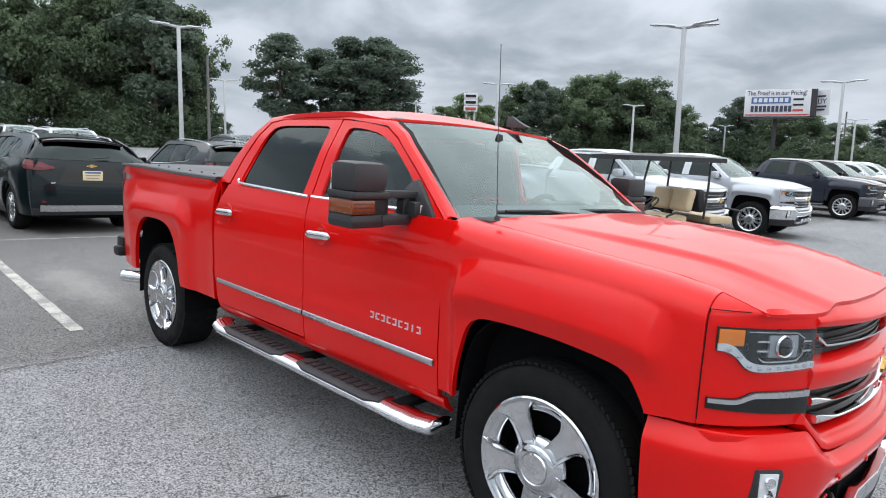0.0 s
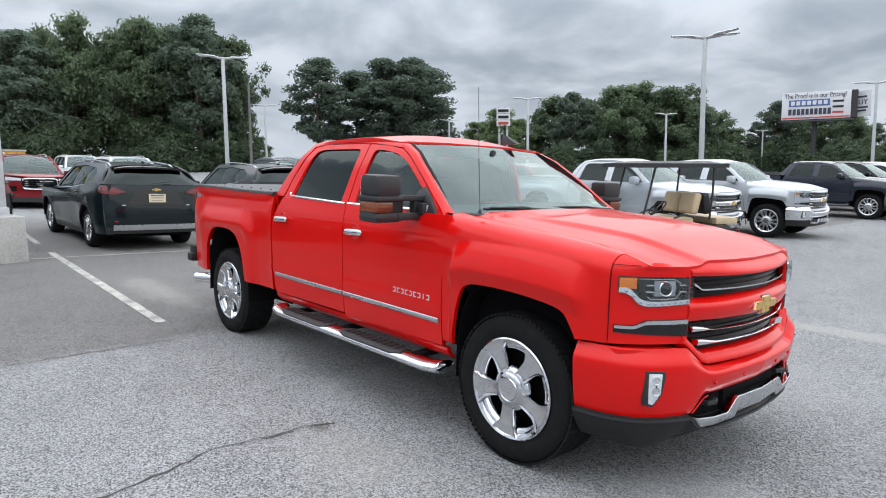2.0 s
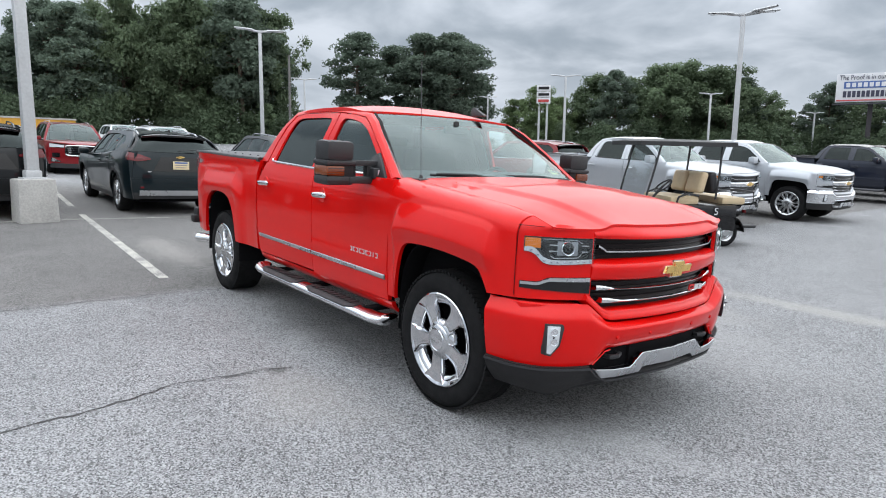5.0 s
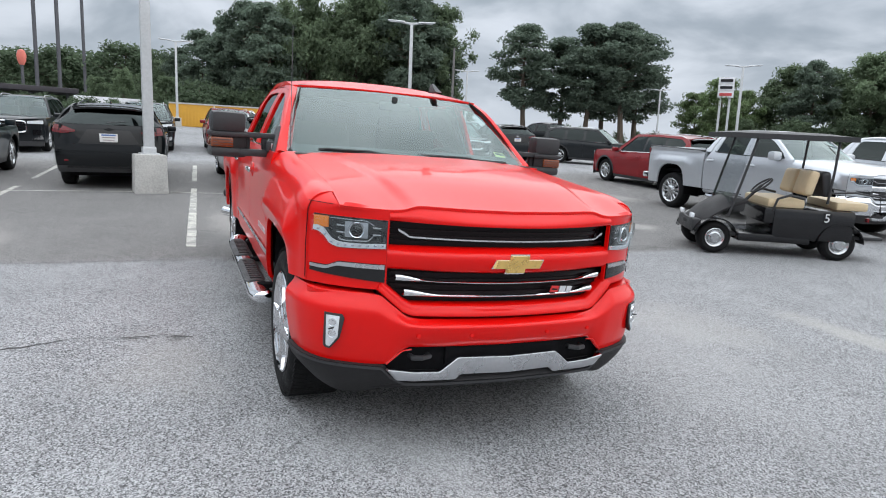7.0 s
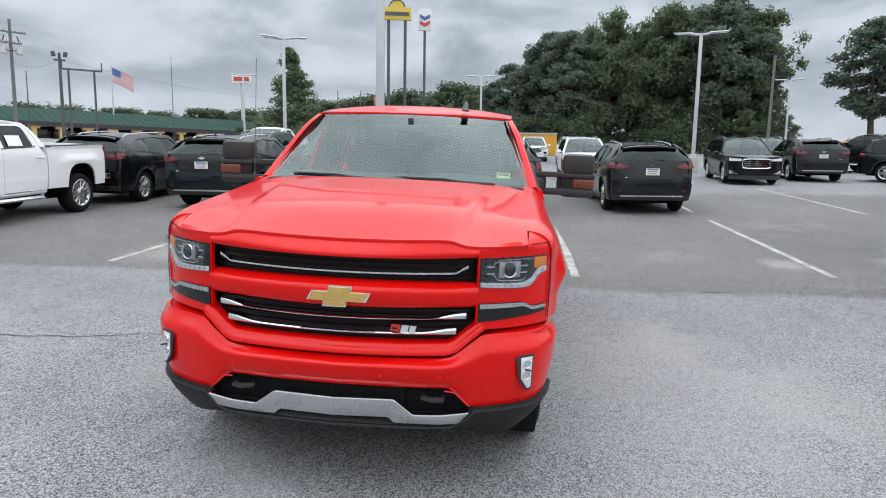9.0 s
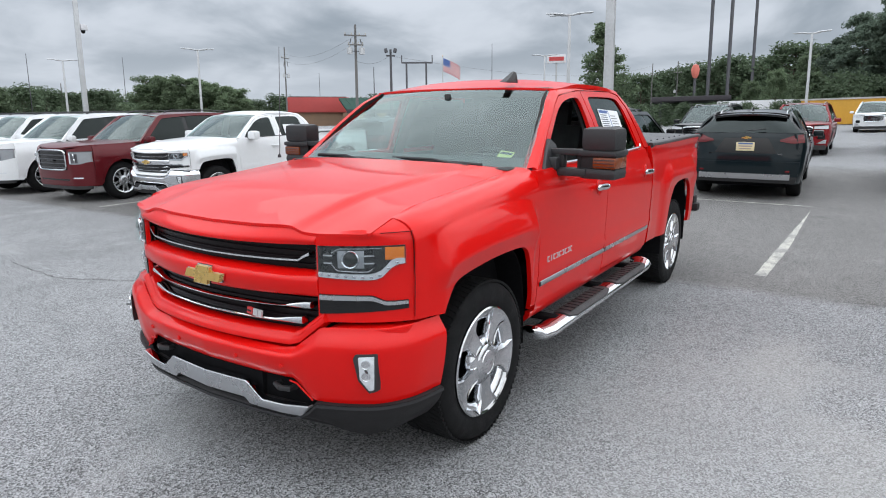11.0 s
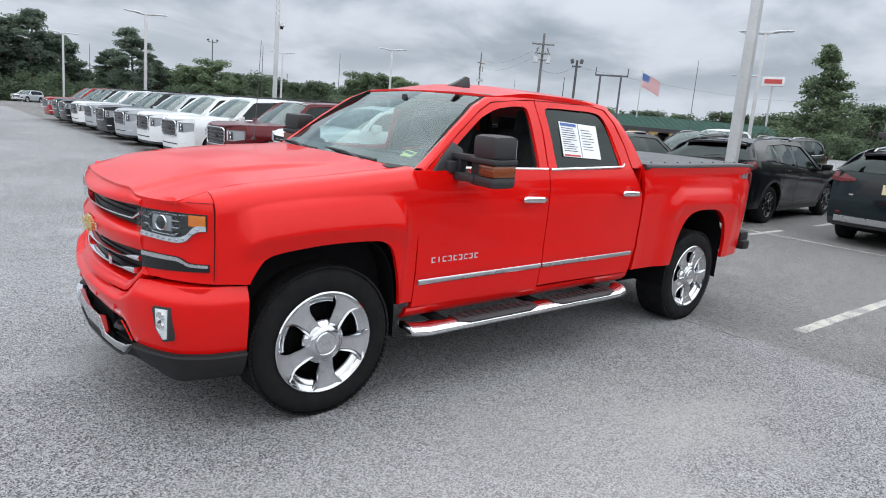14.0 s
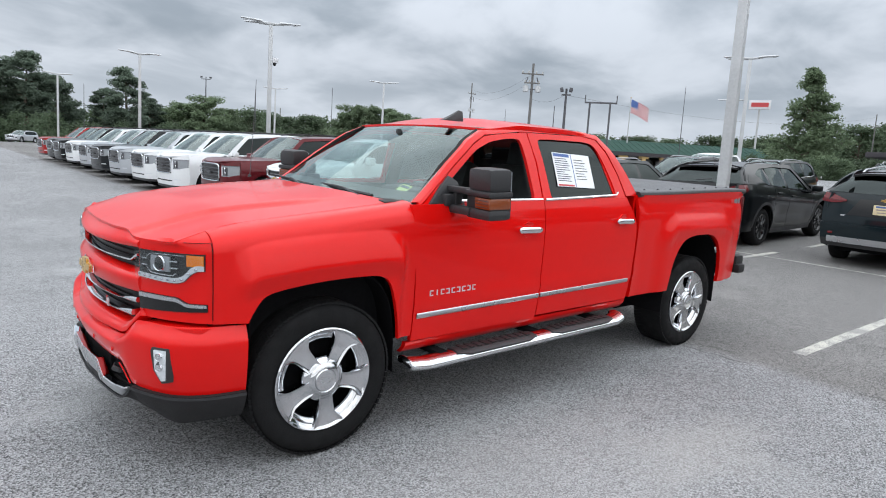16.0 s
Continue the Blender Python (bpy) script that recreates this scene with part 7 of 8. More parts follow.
# ---- golf cart ----
def build_cart(m):
    t = thing("golf_cart", m, "black four-seat golf cart with tan seats and a roof", "golf cart")
    # x ahead, wheelbase 1.68
    for s in (-1, 1):
        for cx in (0.84, -0.84):
            w = wheel(t, cx, s * 0.54, 0.235, s, 0.235, 0.20, 0.135, M["alloy"], 8, rich=False, name="wheel")
        def fender(u, v):
            a = math.pi * (0.05 + 0.9 * u)
            return (0.84 + 0.30 * math.cos(a), s * (0.36 + 0.22 * v), 0.235 + 0.29 * math.sin(a))
        part("front_fender", sheet(fender, 14, 4, 0.02, (0, 0, 1)), M["gloss"], t)
        def rfender(u, v):
            a = math.pi * (0.05 + 0.9 * u)
            return (-0.84 + 0.31 * math.cos(a), s * (0.34 + 0.24 * v), 0.235 + 0.31 * math.sin(a))
        part("rear_fender", sheet(rfender, 14, 4, 0.02, (0, 0, 1)), M["gloss"], t)
        for x0, z0, x1, z1 in ((0.68, 0.56, 0.40, 1.72), (-0.62, 0.80, -0.66, 1.72)):
            part("roof_post", tube([(x0, s * 0.50, z0), ((x0 + x1) / 2, s * 0.52, (z0 + z1) / 2), (x1, s * 0.50, z1)], 0.018, 8), M["plastic"], t)
        part("arm_rest", tube([(0.10, s * 0.52, 0.66), (0.06, s * 0.55, 0.84), (-0.10, s * 0.55, 0.90), (-0.30, s * 0.54, 0.86)], 0.018, 8), M["plastic"], t)
        part("rear_grab_rail", tube([(-0.62, s * 0.50, 0.95), (-0.95, s * 0.52, 0.98), (-1.30, s * 0.50, 0.93), (-1.32, s * 0.50, 0.72)], 0.014, 8), M["plastic"], t)
        pl = part("number_patch", box(0.10, 0.004, 0.15, 0.0, at=(-0.62, s * 0.562, 0.60)), M["gloss"], t)
        n5 = part("number_mark", text_mesh("5", 0.17, 0.004), M["signwhite"], pl, "white fleet number", smooth=0)
        n5.matrix_local = pose(-0.62, s * 0.566, 0.60, 90, 0, 180 if s > 0 else 0)
        part("tail_lamp", box(0.03, 0.08, 0.06, 0.01, at=(-1.20, s * 0.44, 0.60)), M["tail"], t)
        part("headlamp", box(0.04, 0.16, 0.07, 0.015, at=(1.13, s * 0.30, 0.52)), M["lampwhite"], t)
    def cowl(u, v):
        y = -1 + 2 * v
        x = 1.16 - 0.12 * y * y - 0.60 * u
        return (x, y * (0.44 + 0.08 * u), 0.52 + 0.33 * u ** 0.7 - 0.06 * abs(y) ** 3 - 0.10 * (1 - u) ** 3)
    part("front_cowl", sheet(cowl, 10, 12, 0.03, (0, 0, 1)), M["trim"], t)
    part("front_bumper", box(0.14, 0.86, 0.20, 0.05, at=(1.08, 0, 0.38)), M["plastic"], t)
    part("floor_board", box(1.0, 1.02, 0.06, 0.02, at=(0.34, 0, 0.30)), M["plastic"], t)
    part("side_body", box(1.10, 1.12, 0.46, 0.07, at=(-0.46, 0, 0.49)), M["gloss"], t)
    part("side_skirt", box(0.98, 1.10, 0.12, 0.03, at=(0.04, 0, 0.27)), M["gloss"], t)
    part("seat_box", box(0.62, 1.06, 0.24, 0.05, at=(-0.10, 0, 0.60)), M["gloss"], t)
    part("rear_deck", box(0.42, 0.95, 0.05, 0.015, at=(-1.22, 0, 0.34)), M["plastic"], t)
    part("front_seat", box(0.50, 1.02, 0.13, 0.045, at=(-0.08, 0, 0.775)), M["tan"], t, "tan vinyl bench")
    part("rear_seat", box(0.42, 1.00, 0.12, 0.04, at=(-0.96, 0, 0.775)), M["tan"], t, "tan vinyl rear bench")
    for s in (-1, 1):
        for x, tilt in ((-0.40, -12), (-0.60, 12)):
            b = part("seat_back", box(0.13, 0.45, 0.36, 0.064, seg=5), M["tan"] if x > -0.5 else M["plastic"], t)
            b.matrix_local = pose(x, s * 0.25, 1.07, 0, tilt, 0)
    def top(u, v):
        x, y = 0.80 - 1.68 * u, -0.58 + 1.16 * v
        k = (2 * u - 1) ** 4 + (2 * v - 1) ** 4
        return (x, y, 1.775 - 0.04 * min(1, k))
    part("roof", sheet(top, 14, 12, 0.07, (0, 0, 1)), M["plastic"], t)
    def shield(u, v):
        return (0.68 - 0.28 * v, -0.47 + 0.94 * u, 0.74 + 0.96 * v)
    part("windshield", sheet(shield, 4, 6), M["lens"], t, "clear folding plastic windshield")
    st = part("steering_wheel", lathe([(0.155 + 0.014 * math.cos(a), 0.014 * math.sin(a)) for a in [2 * math.pi * k / 8 for k in range(9)]], 28, "z"), M["plastic"], t)
    st.matrix_local = pose(0.20, 0.26, 1.00, 0, 40, 0) @ pose(0, 0, 0)
    part("wheel_spoke", box(0.28, 0.04, 0.02, 0.006), M["plastic"], st)
    part("steering_column", tube([(0.20, 0.26, 1.00), (0.50, 0.26, 0.66)], 0.022, 8), M["plastic"], t)
    part("dash", box(0.18, 0.94, 0.20, 0.04, at=(0.54, 0, 0.72)), M["plastic"], t)
    return t


build_cart(stand(-1.59, 6.70, 240))


# ---- lamp posts ----
def build_lamp(name="lamp_post", tall=6.45, base_h=0.76, square_base=True, arms=2):
    t = thing(name, Matrix(), "tall grey twin-arm lamp post on a concrete base", "lamp post", "car park lamp posts")
    b = box(0.55, 0.55, base_h, 0.03, at=(0, 0, base_h / 2 - 0.05))
    for v in b.verts:
        k = 1 + 0.06 * (1 - v.co.z / base_h)
        v.co.x *= k; v.co.y *= k
    part("concrete_base", b, M["concrete"], t, "weathered concrete base")
    part("base_plate", box(0.34, 0.34, 0.03, 0.006, at=(0, 0, base_h - 0.04)), M["polepaint"], t)
    part("pole_shoe", box(0.24, 0.24, 0.12, 0.02, at=(0, 0, base_h + 0.03)), M["polepaint"], t)
    p = box(0.185, 0.185, tall - base_h, 0.018, at=(0, 0, (tall + base_h) / 2))
    for v in p.verts:
        k = 1 - 0.18 * (v.co.z - base_h) / (tall - base_h)
        v.co.x *= k; v.co.y *= k
    part("pole", p, M["polepaint"], t)
    part("pole_cap", box(0.30, 0.18, 0.10, 0.03, at=(0, 0, tall)), M["polepaint"], t)
    for s in (-1, 1):
        arm = part("arm", tube([(s * 0.08, 0, tall), (s * 0.35, 0, tall + 0.03), (s * 0.55, 0, tall + 0.05)], [0.06, 0.055, 0.05], 8), M["polepaint"], t)
        def head(u, v, s=s):
            a = 2 * math.pi * u
            x = 0.35 + 0.86 * v
            w = 0.17 * (1 - 0.5 * v ** 3) * (0.55 + 0.45 * smooth01(0, 0.15, v))
            return (s * x, w * math.cos(a), tall + 0.045 + 0.055 * v + 0.075 * (1 - 0.4 * v) * math.sin(a) * (0.4 if math.sin(a) < 0 else 1))
        hd = part("lamp_head", sheet(head, 16, 10, close_u=True), M["polepaint"], arm)
        part("lamp_lens", box(0.5, 0.2, 0.012, 0.0, at=(s * 0.86, 0, tall + 0.050)), M["lampwhite"], hd)
    return t


lamp = build_lamp()
POSTS = [(-8.0, -1.93, 8), (-7.55, 20.47, 35), (-26.6, 9.75, 75), (-52.7, 24.8, 70), (-29.3, 35.7, 50), (-29.5, 57.7, 55), (-55.7, 51.5, 60), (-32.1, 89.2, 50), (-6.9, 40.6, 15), (-7.6, -39.3, -12), (-8.3, -22.1, -18),
         (-27.0, -41.0, -36), (-28.0, -11.1, -66), (-6.9, -63.5, -8), (-52.0, -23.5, -64), (-49.0, -1.5, 88), (-25.2, -57.8, -30), (-52.9, 87.0, 50), (-14.0, 78.0, 30)]
TRIPLE = (1, 10, 12)  # posts with a third head
for k, (x, y, turn) in enumerate(POSTS):
    pm = Matrix.Translation(lot(x, y)) @ Matrix.Rotation(radians(turn), 4, "Z")
    if k == 0:
        lamp.matrix_world = pm
    else:
        post = copy_thing(lamp, pm)
        if k in TRIPLE:
            arm3 = next(o for o in lamp.children if o.name.startswith("arm"))
            for old, holder, m3 in ((arm3, post, Matrix.Rotation(radians(145), 4, "Z")),):
                extra = new("arm", old.data)
                extra.parent = holder
                extra.matrix_local = m3
                head3 = new("lamp_head", old.children[0].data)
                head3.parent = extra
# camera on the post by the utility row
cam_m = Matrix.Translation(lot(-8.3, -22.1)) @ Matrix.Rotation(radians(100), 4, "Z")
sc_box = solid("security_camera", box(0.16, 0.30, 0.22, 0.04), M["signwhite"], cam_m @ Matrix.Translation((0.0, 0.22, 5.0)), "small white security camera fixed to a lamp post", "camera")
part("camera_bracket", box(0.06, 0.16, 0.06, 0.01, at=(0, -0.16, 0.05)), M["polepaint"], sc_box)
part("camera_dome", lathe([(0.07, -0.10), (0.075, -0.16), (0.05, -0.21), (0.001, -0.225)], 16, "z"), M["gloss"], sc_box)


# ---- far places by bearing from the walk ----
FAR_TURN = [100, 118, 137, 150, 160, 170, 180, 190, 194, 197, 212, 230, 248, 262]  # bearings round the lot


def swing(bearing):
    """Small correction to a far bearing, in degrees."""
    return interp(bearing % 360, FAR_TURN, [-0.66, -0.62, -0.54, -0.48, -0.45, -0.45, -0.40, -0.35, -0.30, 0.72, 0.76, 0.80, 0.84, 0.86])


def climb(bearing):
    """Small correction to a far elevation, in degrees."""
    return interp(bearing % 360, FAR_TURN, [-0.25, -0.12, 0.04, 0.28, 0.42, 0.46, 0.43, 0.34, 0.28, -0.72, -0.97, -1.20, -1.30, -1.32])


def out_at(bearing, dist):
    """Lot coordinates at a bearing and distance from the walk's middle."""
    return 4.5 + dist * math.cos(radians(bearing)), 0.5 + dist * math.sin(radians(bearing))


def facing(bearing, dist, z=0.0, turn=0.0):
    """Upright pose whose x runs to the viewer's right and whose -y faces the viewer."""
    x, y = out_at(bearing, dist)
    o = lot(x, y, z)
    v = LOT.to_3x3() @ Vector((math.cos(radians(bearing)), math.sin(radians(bearing)), 0))
    v.z = 0
    v.normalize()
    right = Vector((v.y, -v.x, 0))
    m = Matrix((right, v, Vector((0, 0, 1)))).transposed().to_4x4()
    m.translation = o
    return m @ Matrix.Rotation(radians(turn), 4, "Z")


GROW = 1.6  # the skyline past the road stands this much farther off


def sky_pose(bearing, dist, turn=0.0, grow=GROW):
    """Pose for a skyline thing drawn at dist and then set `grow` times farther and larger."""
    m = facing(bearing, dist * grow, 0, turn)
    return m @ Matrix.Scale(grow, 4), lambda elev: (eye_height(elev, dist * grow) - m.translation.z) / grow


def eye_height(elev, dist):
    """Height above the world's zero that shows at an elevation."""
    return 1.44 + dist * math.tan(radians(elev))


# ---- trees ----
def leaf_mat(name, base, var=0.45):
    m = bpy.data.materials.new(name)
    m.use_nodes = True
    nt = m.node_tree
    b = nt.nodes["Principled BSDF"]
    N, L = nt.nodes.new, nt.links.new
    geo, info = N("ShaderNodeNewGeometry"), N("ShaderNodeObjectInfo")
    ad = N("ShaderNodeMath"); ad.operation = "MULTIPLY_ADD"; ad.inputs[1].default_value = 0.9
    L(info.outputs["Random"], ad.inputs[0]); L(geo.outputs["Random Per Island"], ad.inputs[2])
    mr = N("ShaderNodeMapRange")
    mr.inputs["From Max"].default_value = 1.9
    mr.inputs["To Min"].default_value, mr.inputs["To Max"].default_value = 1 - var, 1 + var
    L(ad.outputs[0], mr.inputs["Value"])
    sc = N("ShaderNodeVectorMath"); sc.operation = "SCALE"
    sc.inputs[0].default_value = base
    L(mr.outputs[0], sc.inputs["Scale"]); L(sc.outputs[0], b.inputs["Base Color"])
    b.inputs["Roughness"].default_value = 0.7
    b.inputs["Specular IOR Level"].default_value = 0.25
    tl, mx = N("ShaderNodeBsdfTranslucent"), N("ShaderNodeMixShader")
    L(sc.outputs[0], tl.inputs["Color"])
    mx.inputs[0].default_value = 0.45
    L(b.outputs[0], mx.inputs[1]); L(tl.outputs[0], mx.inputs[2])
    L(mx.outputs[0], nt.nodes["Material Output"].inputs["Surface"])
    return m


M["pine"] = leaf_mat("pine_needles", (0.128, 0.168, 0.126))
M["broad"] = leaf_mat("broad_leaves", (0.150, 0.200, 0.118))
M["scrub"] = leaf_mat("scrub_leaves", (0.095, 0.132, 0.078))
M["light"] = leaf_mat("light_leaves", (0.150, 0.205, 0.098))


def puff(verts, faces, rnd, c, rad, n, leaf, flat=0.72):
    """One mass of foliage: a rough inner body and many small leaves lying over it."""
    i = len(verts)
    k = rad * 0.42
    spin = rnd.uniform(0, 6.283)
    ring = [c + Vector((math.cos(spin + 1.2566 * j) * k * rnd.uniform(0.8, 1.15), math.sin(spin + 1.2566 * j) * k * rnd.uniform(0.8, 1.15), rnd.uniform(-0.2, 0.2) * k)) for j in range(5)]
    verts += ring + [c + Vector((0, 0, k * flat)), c - Vector((0, 0, k * flat))]
    for j in range(5):
        faces += [(i + j, i + (j + 1) % 5, i + 5), (i + (j + 1) % 5, i + j, i + 6)]
    for _ in range(n):
        d = Vector((rnd.gauss(0, 1), rnd.gauss(0, 1), rnd.gauss(0.25, 1))).normalized()
        p = c + Vector((d.x, d.y, d.z * flat)) * rad * (0.45 + 0.95 * rnd.random() ** 0.8)
        nrm = (d * 0.45 + Vector((rnd.gauss(0, 0.6), rnd.gauss(0, 0.6), rnd.gauss(0.35, 0.6)))).normalized()
        a = nrm.cross(Vector((rnd.gauss(0, 1), rnd.gauss(0, 1), rnd.gauss(0, 1)))).normalized() * leaf * rnd.uniform(0.6, 1.25)
        q = nrm.cross(a) * rnd.uniform(0.5, 0.85)
        i = len(verts)
        verts += [p - a * 0.8 - q * 0.7, p - a * 0.5 + q, p + a]
        faces.append((i, i + 1, i + 2))


def build_tree(kind, seed, height=10.0):
    """Tapered trunk, limbs, and a crown of many small leaf tufts. kind: pine, broad, cone or bush."""
    rnd = random.Random(seed)
    names = {"pine": ("pine_tree", "tall pine with a bare trunk and dark uneven crown", "pine"), "broad": ("broadleaf_tree", "full green broadleaf tree at the lot's edge", "broad"),
             "cone": ("conical_tree", "tall narrow green tree with a pointed open crown", "broad"), "bush": ("shrub", "dense low green shrub under the trees", "scrub"), "copse": ("broadleaf_tree", "distant green tree in the woods on the skyline", "scrub"), "light": ("young_tree", "light green young tree at the lot's edge", "light")}[kind]
    t = thing(names[0], Matrix(), names[1], "tree" if kind != "bush" else "shrub", "trees round the lot")
    lean = Vector((rnd.uniform(-0.03, 0.03), rnd.uniform(-0.03, 0.03), 1))
    at = lambda z: Vector((lean.x * z + 0.10 * math.sin(z * 0.5 + seed), lean.y * z + 0.10 * math.cos(z * 0.4 + seed), z))
    r0 = height * (0.017 if kind != "bush" else 0.01)
    tops = height * (0.93 if kind != "broad" else 0.8)
    trunk = part("trunk", tube([at(tops * k / 8) for k in range(9)], [r0 * (1.15 - k / 8 * 1.0) + 0.015 for k in range(9)], 8), M["bark"], t)
    verts, faces = [], []
    spots = []
    H = height
    if kind == "pine":
        base, layers = rnd.uniform(0.20, 0.34), 22
        for k in range(layers):
            f = base + (1 - base) * (k + rnd.random()) / layers
            g = (f - base) / (1 - base)
            reach = H * 0.23 * (math.sin(math.pi * (0.16 + 0.80 * g)) ** 0.8) * rnd.uniform(0.6, 1.25)
            for _ in range(rnd.randint(2, 4)):
                spots.append((f * H, rnd.uniform(0, 6.283), reach, rnd.uniform(0.0, 0.16) * reach))
    elif kind in ("broad", "light", "copse"):
        base, layers = (0.12 if kind == "light" else 0.16), 16
        for k in range(layers):
            f = base + (1 - base) * (k + rnd.random()) / layers
            g = (f - base) / (1 - base)
            reach = H * 0.34 * (math.sin(math.pi * (0.10 + 0.86 * g)) ** 0.65) * rnd.uniform(0.5, 1.2)
            for _ in range(rnd.randint(3, 6)):
                spots.append((f * H, rnd.uniform(0, 6.283), reach, rnd.uniform(0.05, 0.35) * reach))
    elif kind == "cone":
        for k in range(26):
            f = 0.05 + 0.94 * (k + rnd.random()) / 26
            reach = H * 0.27 * (1 - f) ** 0.85 * rnd.uniform(0.55, 1.25)
            for _ in range(rnd.randint(3, 5)):
                spots.append((f * H, rnd.uniform(0, 6.283), reach, rnd.uniform(0.05, 0.45) * reach))
    else:
        for k in range(26):
            f = rnd.uniform(0.02, 0.90)
            spots.append((f * H, rnd.uniform(0, 6.283), H * 0.62 * math.sqrt(max(0.05, 1 - f)) * rnd.uniform(0.6, 1.1), 0.05))
    limbs = bmesh.new()
    for z, a, reach, lift in spots:
        d = Vector((math.cos(a), math.sin(a), 0))
        root = at(max(0.05, z - 0.25 * reach) if kind != "pine" else z)
        tip = root + d * reach + Vector((0, 0, lift + (0.25 * reach if kind != "pine" else 0)))
        if reach > 0.05 * H and kind != "bush":
            join(limbs, tube([root, root.lerp(tip, 0.5) + Vector((0, 0, 0.06 * reach)), tip], [r0 * 0.28, r0 * 0.18, r0 * 0.07], 3, False))
        n = 1 if kind in ("bush", "copse") else 2 if reach < H * 0.2 else 3
        for i in range(n):
            f = 1.0 - 0.62 * (i + 0.5 * rnd.random()) / n
            c = root.lerp(tip, f) + Vector((rnd.gauss(0, 1), rnd.gauss(0, 1), rnd.gauss(0, 0.6))) * reach * 0.10
            size = {"bush": 0.20, "copse": 0.105, "pine": 0.050, "cone": 0.030 + 0.026 * (1 - z / H), "light": 0.060}.get(kind, 0.057) * H * rnd.uniform(0.75, 1.3)
            puff(verts, faces, rnd, c, size, {"bush": 90, "copse": 60, "pine": 100, "cone": 70}.get(kind, 100), H * {"bush": 0.045, "copse": 0.024, "pine": 0.0150, "cone": 0.014}.get(kind, 0.0170), 0.60 if kind == "pine" else 0.78)
    if limbs.verts:
        part("limb", limbs, M["bark"], t)
    else:
        limbs.free()
    me = bpy.data.meshes.new("crown")
    me.from_pydata([tuple(v) for v in verts], [], faces)
    me.materials.append(M[names[2]])
    crown = new("crown", me)
    crown.parent = t
    return t


TEMPLATES = {}
for kind, count in (("pine", 3), ("broad", 3), ("light", 1), ("cone", 1), ("bush", 2), ("copse", 2)):
    TEMPLATES[kind] = [[build_tree(kind, 10 * k + len(kind), 10.0), False] for k in range(count)]
tree_rnd = random.Random(77)


def tree(kind, bearing, dist, top_elev=None, height=None, wide=1.0):
    """Stands a tree so that its top shows at the given elevation."""
    x, y = out_at(bearing + swing(bearing), dist)
    g = lot(x, y, -0.15)
    hgt = height or max(2.0, eye_height(top_elev + climb(bearing), dist) - g.z)
    slot = tree_rnd.choice(TEMPLATES[kind])
    k = hgt / 10.0
    w = k * wide * tree_rnd.uniform(0.92, 1.08)
    m = Matrix.Translation(g) @ Matrix.Rotation(tree_rnd.uniform(0, 6.28), 4, "Z")
    if slot[1]:
        ob = copy_thing(slot[0], m)
    else:
        ob = slot[0]
        ob.matrix_basis = m
        slot[1] = True
    ob.scale = (w, w, k)
    return ob


# dense wood behind the far lane
for b, d, e in [(187.4, 98, 3.9), (185.6, 96, 4.6), (183.4, 92, 5.4), (181.5, 84, 6.6), (179.8, 80, 8.0), (178, 78, 9.2), (176.3, 76, 10.6), (174.6, 72, 10.5), (173, 78, 10.7), (171.4, 73, 11.8), (169.9, 84, 10.4), (168.5, 76, 10.9), (167.2, 72, 11.9),
                (165.7, 74, 12.1), (164.2, 78, 11.4), (162.4, 70, 13.1), (160.9, 74, 12.0), (159.7, 73, 11.2)]:
    slim = tree_rnd.random() < 0.35
    tree("pine" if slim else "broad", b, d, e, wide=1.15 if slim else 0.80)
for k in range(34):
    tree("bush" if k % 4 else "broad", 157.6 + 26 * k / 33 + tree_rnd.uniform(-0.4, 0.4), 70 + tree_rnd.uniform(-2, 4), tree_rnd.uniform(2.2, 4.4))
for b, d, e in [(151.9, 80, 10.4), (148.5, 84, 9.3), (146.3, 80, 10.5), (144.8, 86, 9.9), (143.4, 80, 10.7), (142.1, 86, 9.8)]:
    tree("pine", b, d, e, wide=1.25)
for b, d, e in [(135.3, 92, 6.3), (137.2, 96, 5.2), (133.6, 98, 5.4)]:
    tree("light", b, d, e)
for b, d, e in [(130.6, 100, 7.2), (128.8, 96, 7.8), (126.6, 100, 7.0), (124.6, 96, 7.9), (122.8, 98, 8.1), (121.0, 100, 7.4), (119.6, 96, 7.7), (118.0, 98, 6.8), (116.6, 100, 5.6), (115.2, 104, 4.2), (113.4, 104, 4.7), (111.9, 100, 6.3), (110.3, 102, 6.0), (108.6, 104, 5.2),
                (107.0, 100, 5.0), (105.2, 104, 4.2), (103.4, 108, 4.0), (101.6, 104, 4.4), (99.6, 108, 4.1), (97.0, 108, 4.0)]:
    tree("broad" if tree_rnd.random() < 0.6 else "pine", b, d, e, wide=1.1)
for k in range(30):
    tree("bush" if k % 3 else "broad", 96 + 40 * k / 29, 92 + tree_rnd.uniform(-3, 6), tree_rnd.uniform(2.4, 3.7))
for k in range(16):
    tree("bush", 138 + 19 * k / 15 + tree_rnd.uniform(-0.3, 0.3), 92 + tree_rnd.uniform(-4, 6), tree_rnd.uniform(1.7, 2.3))
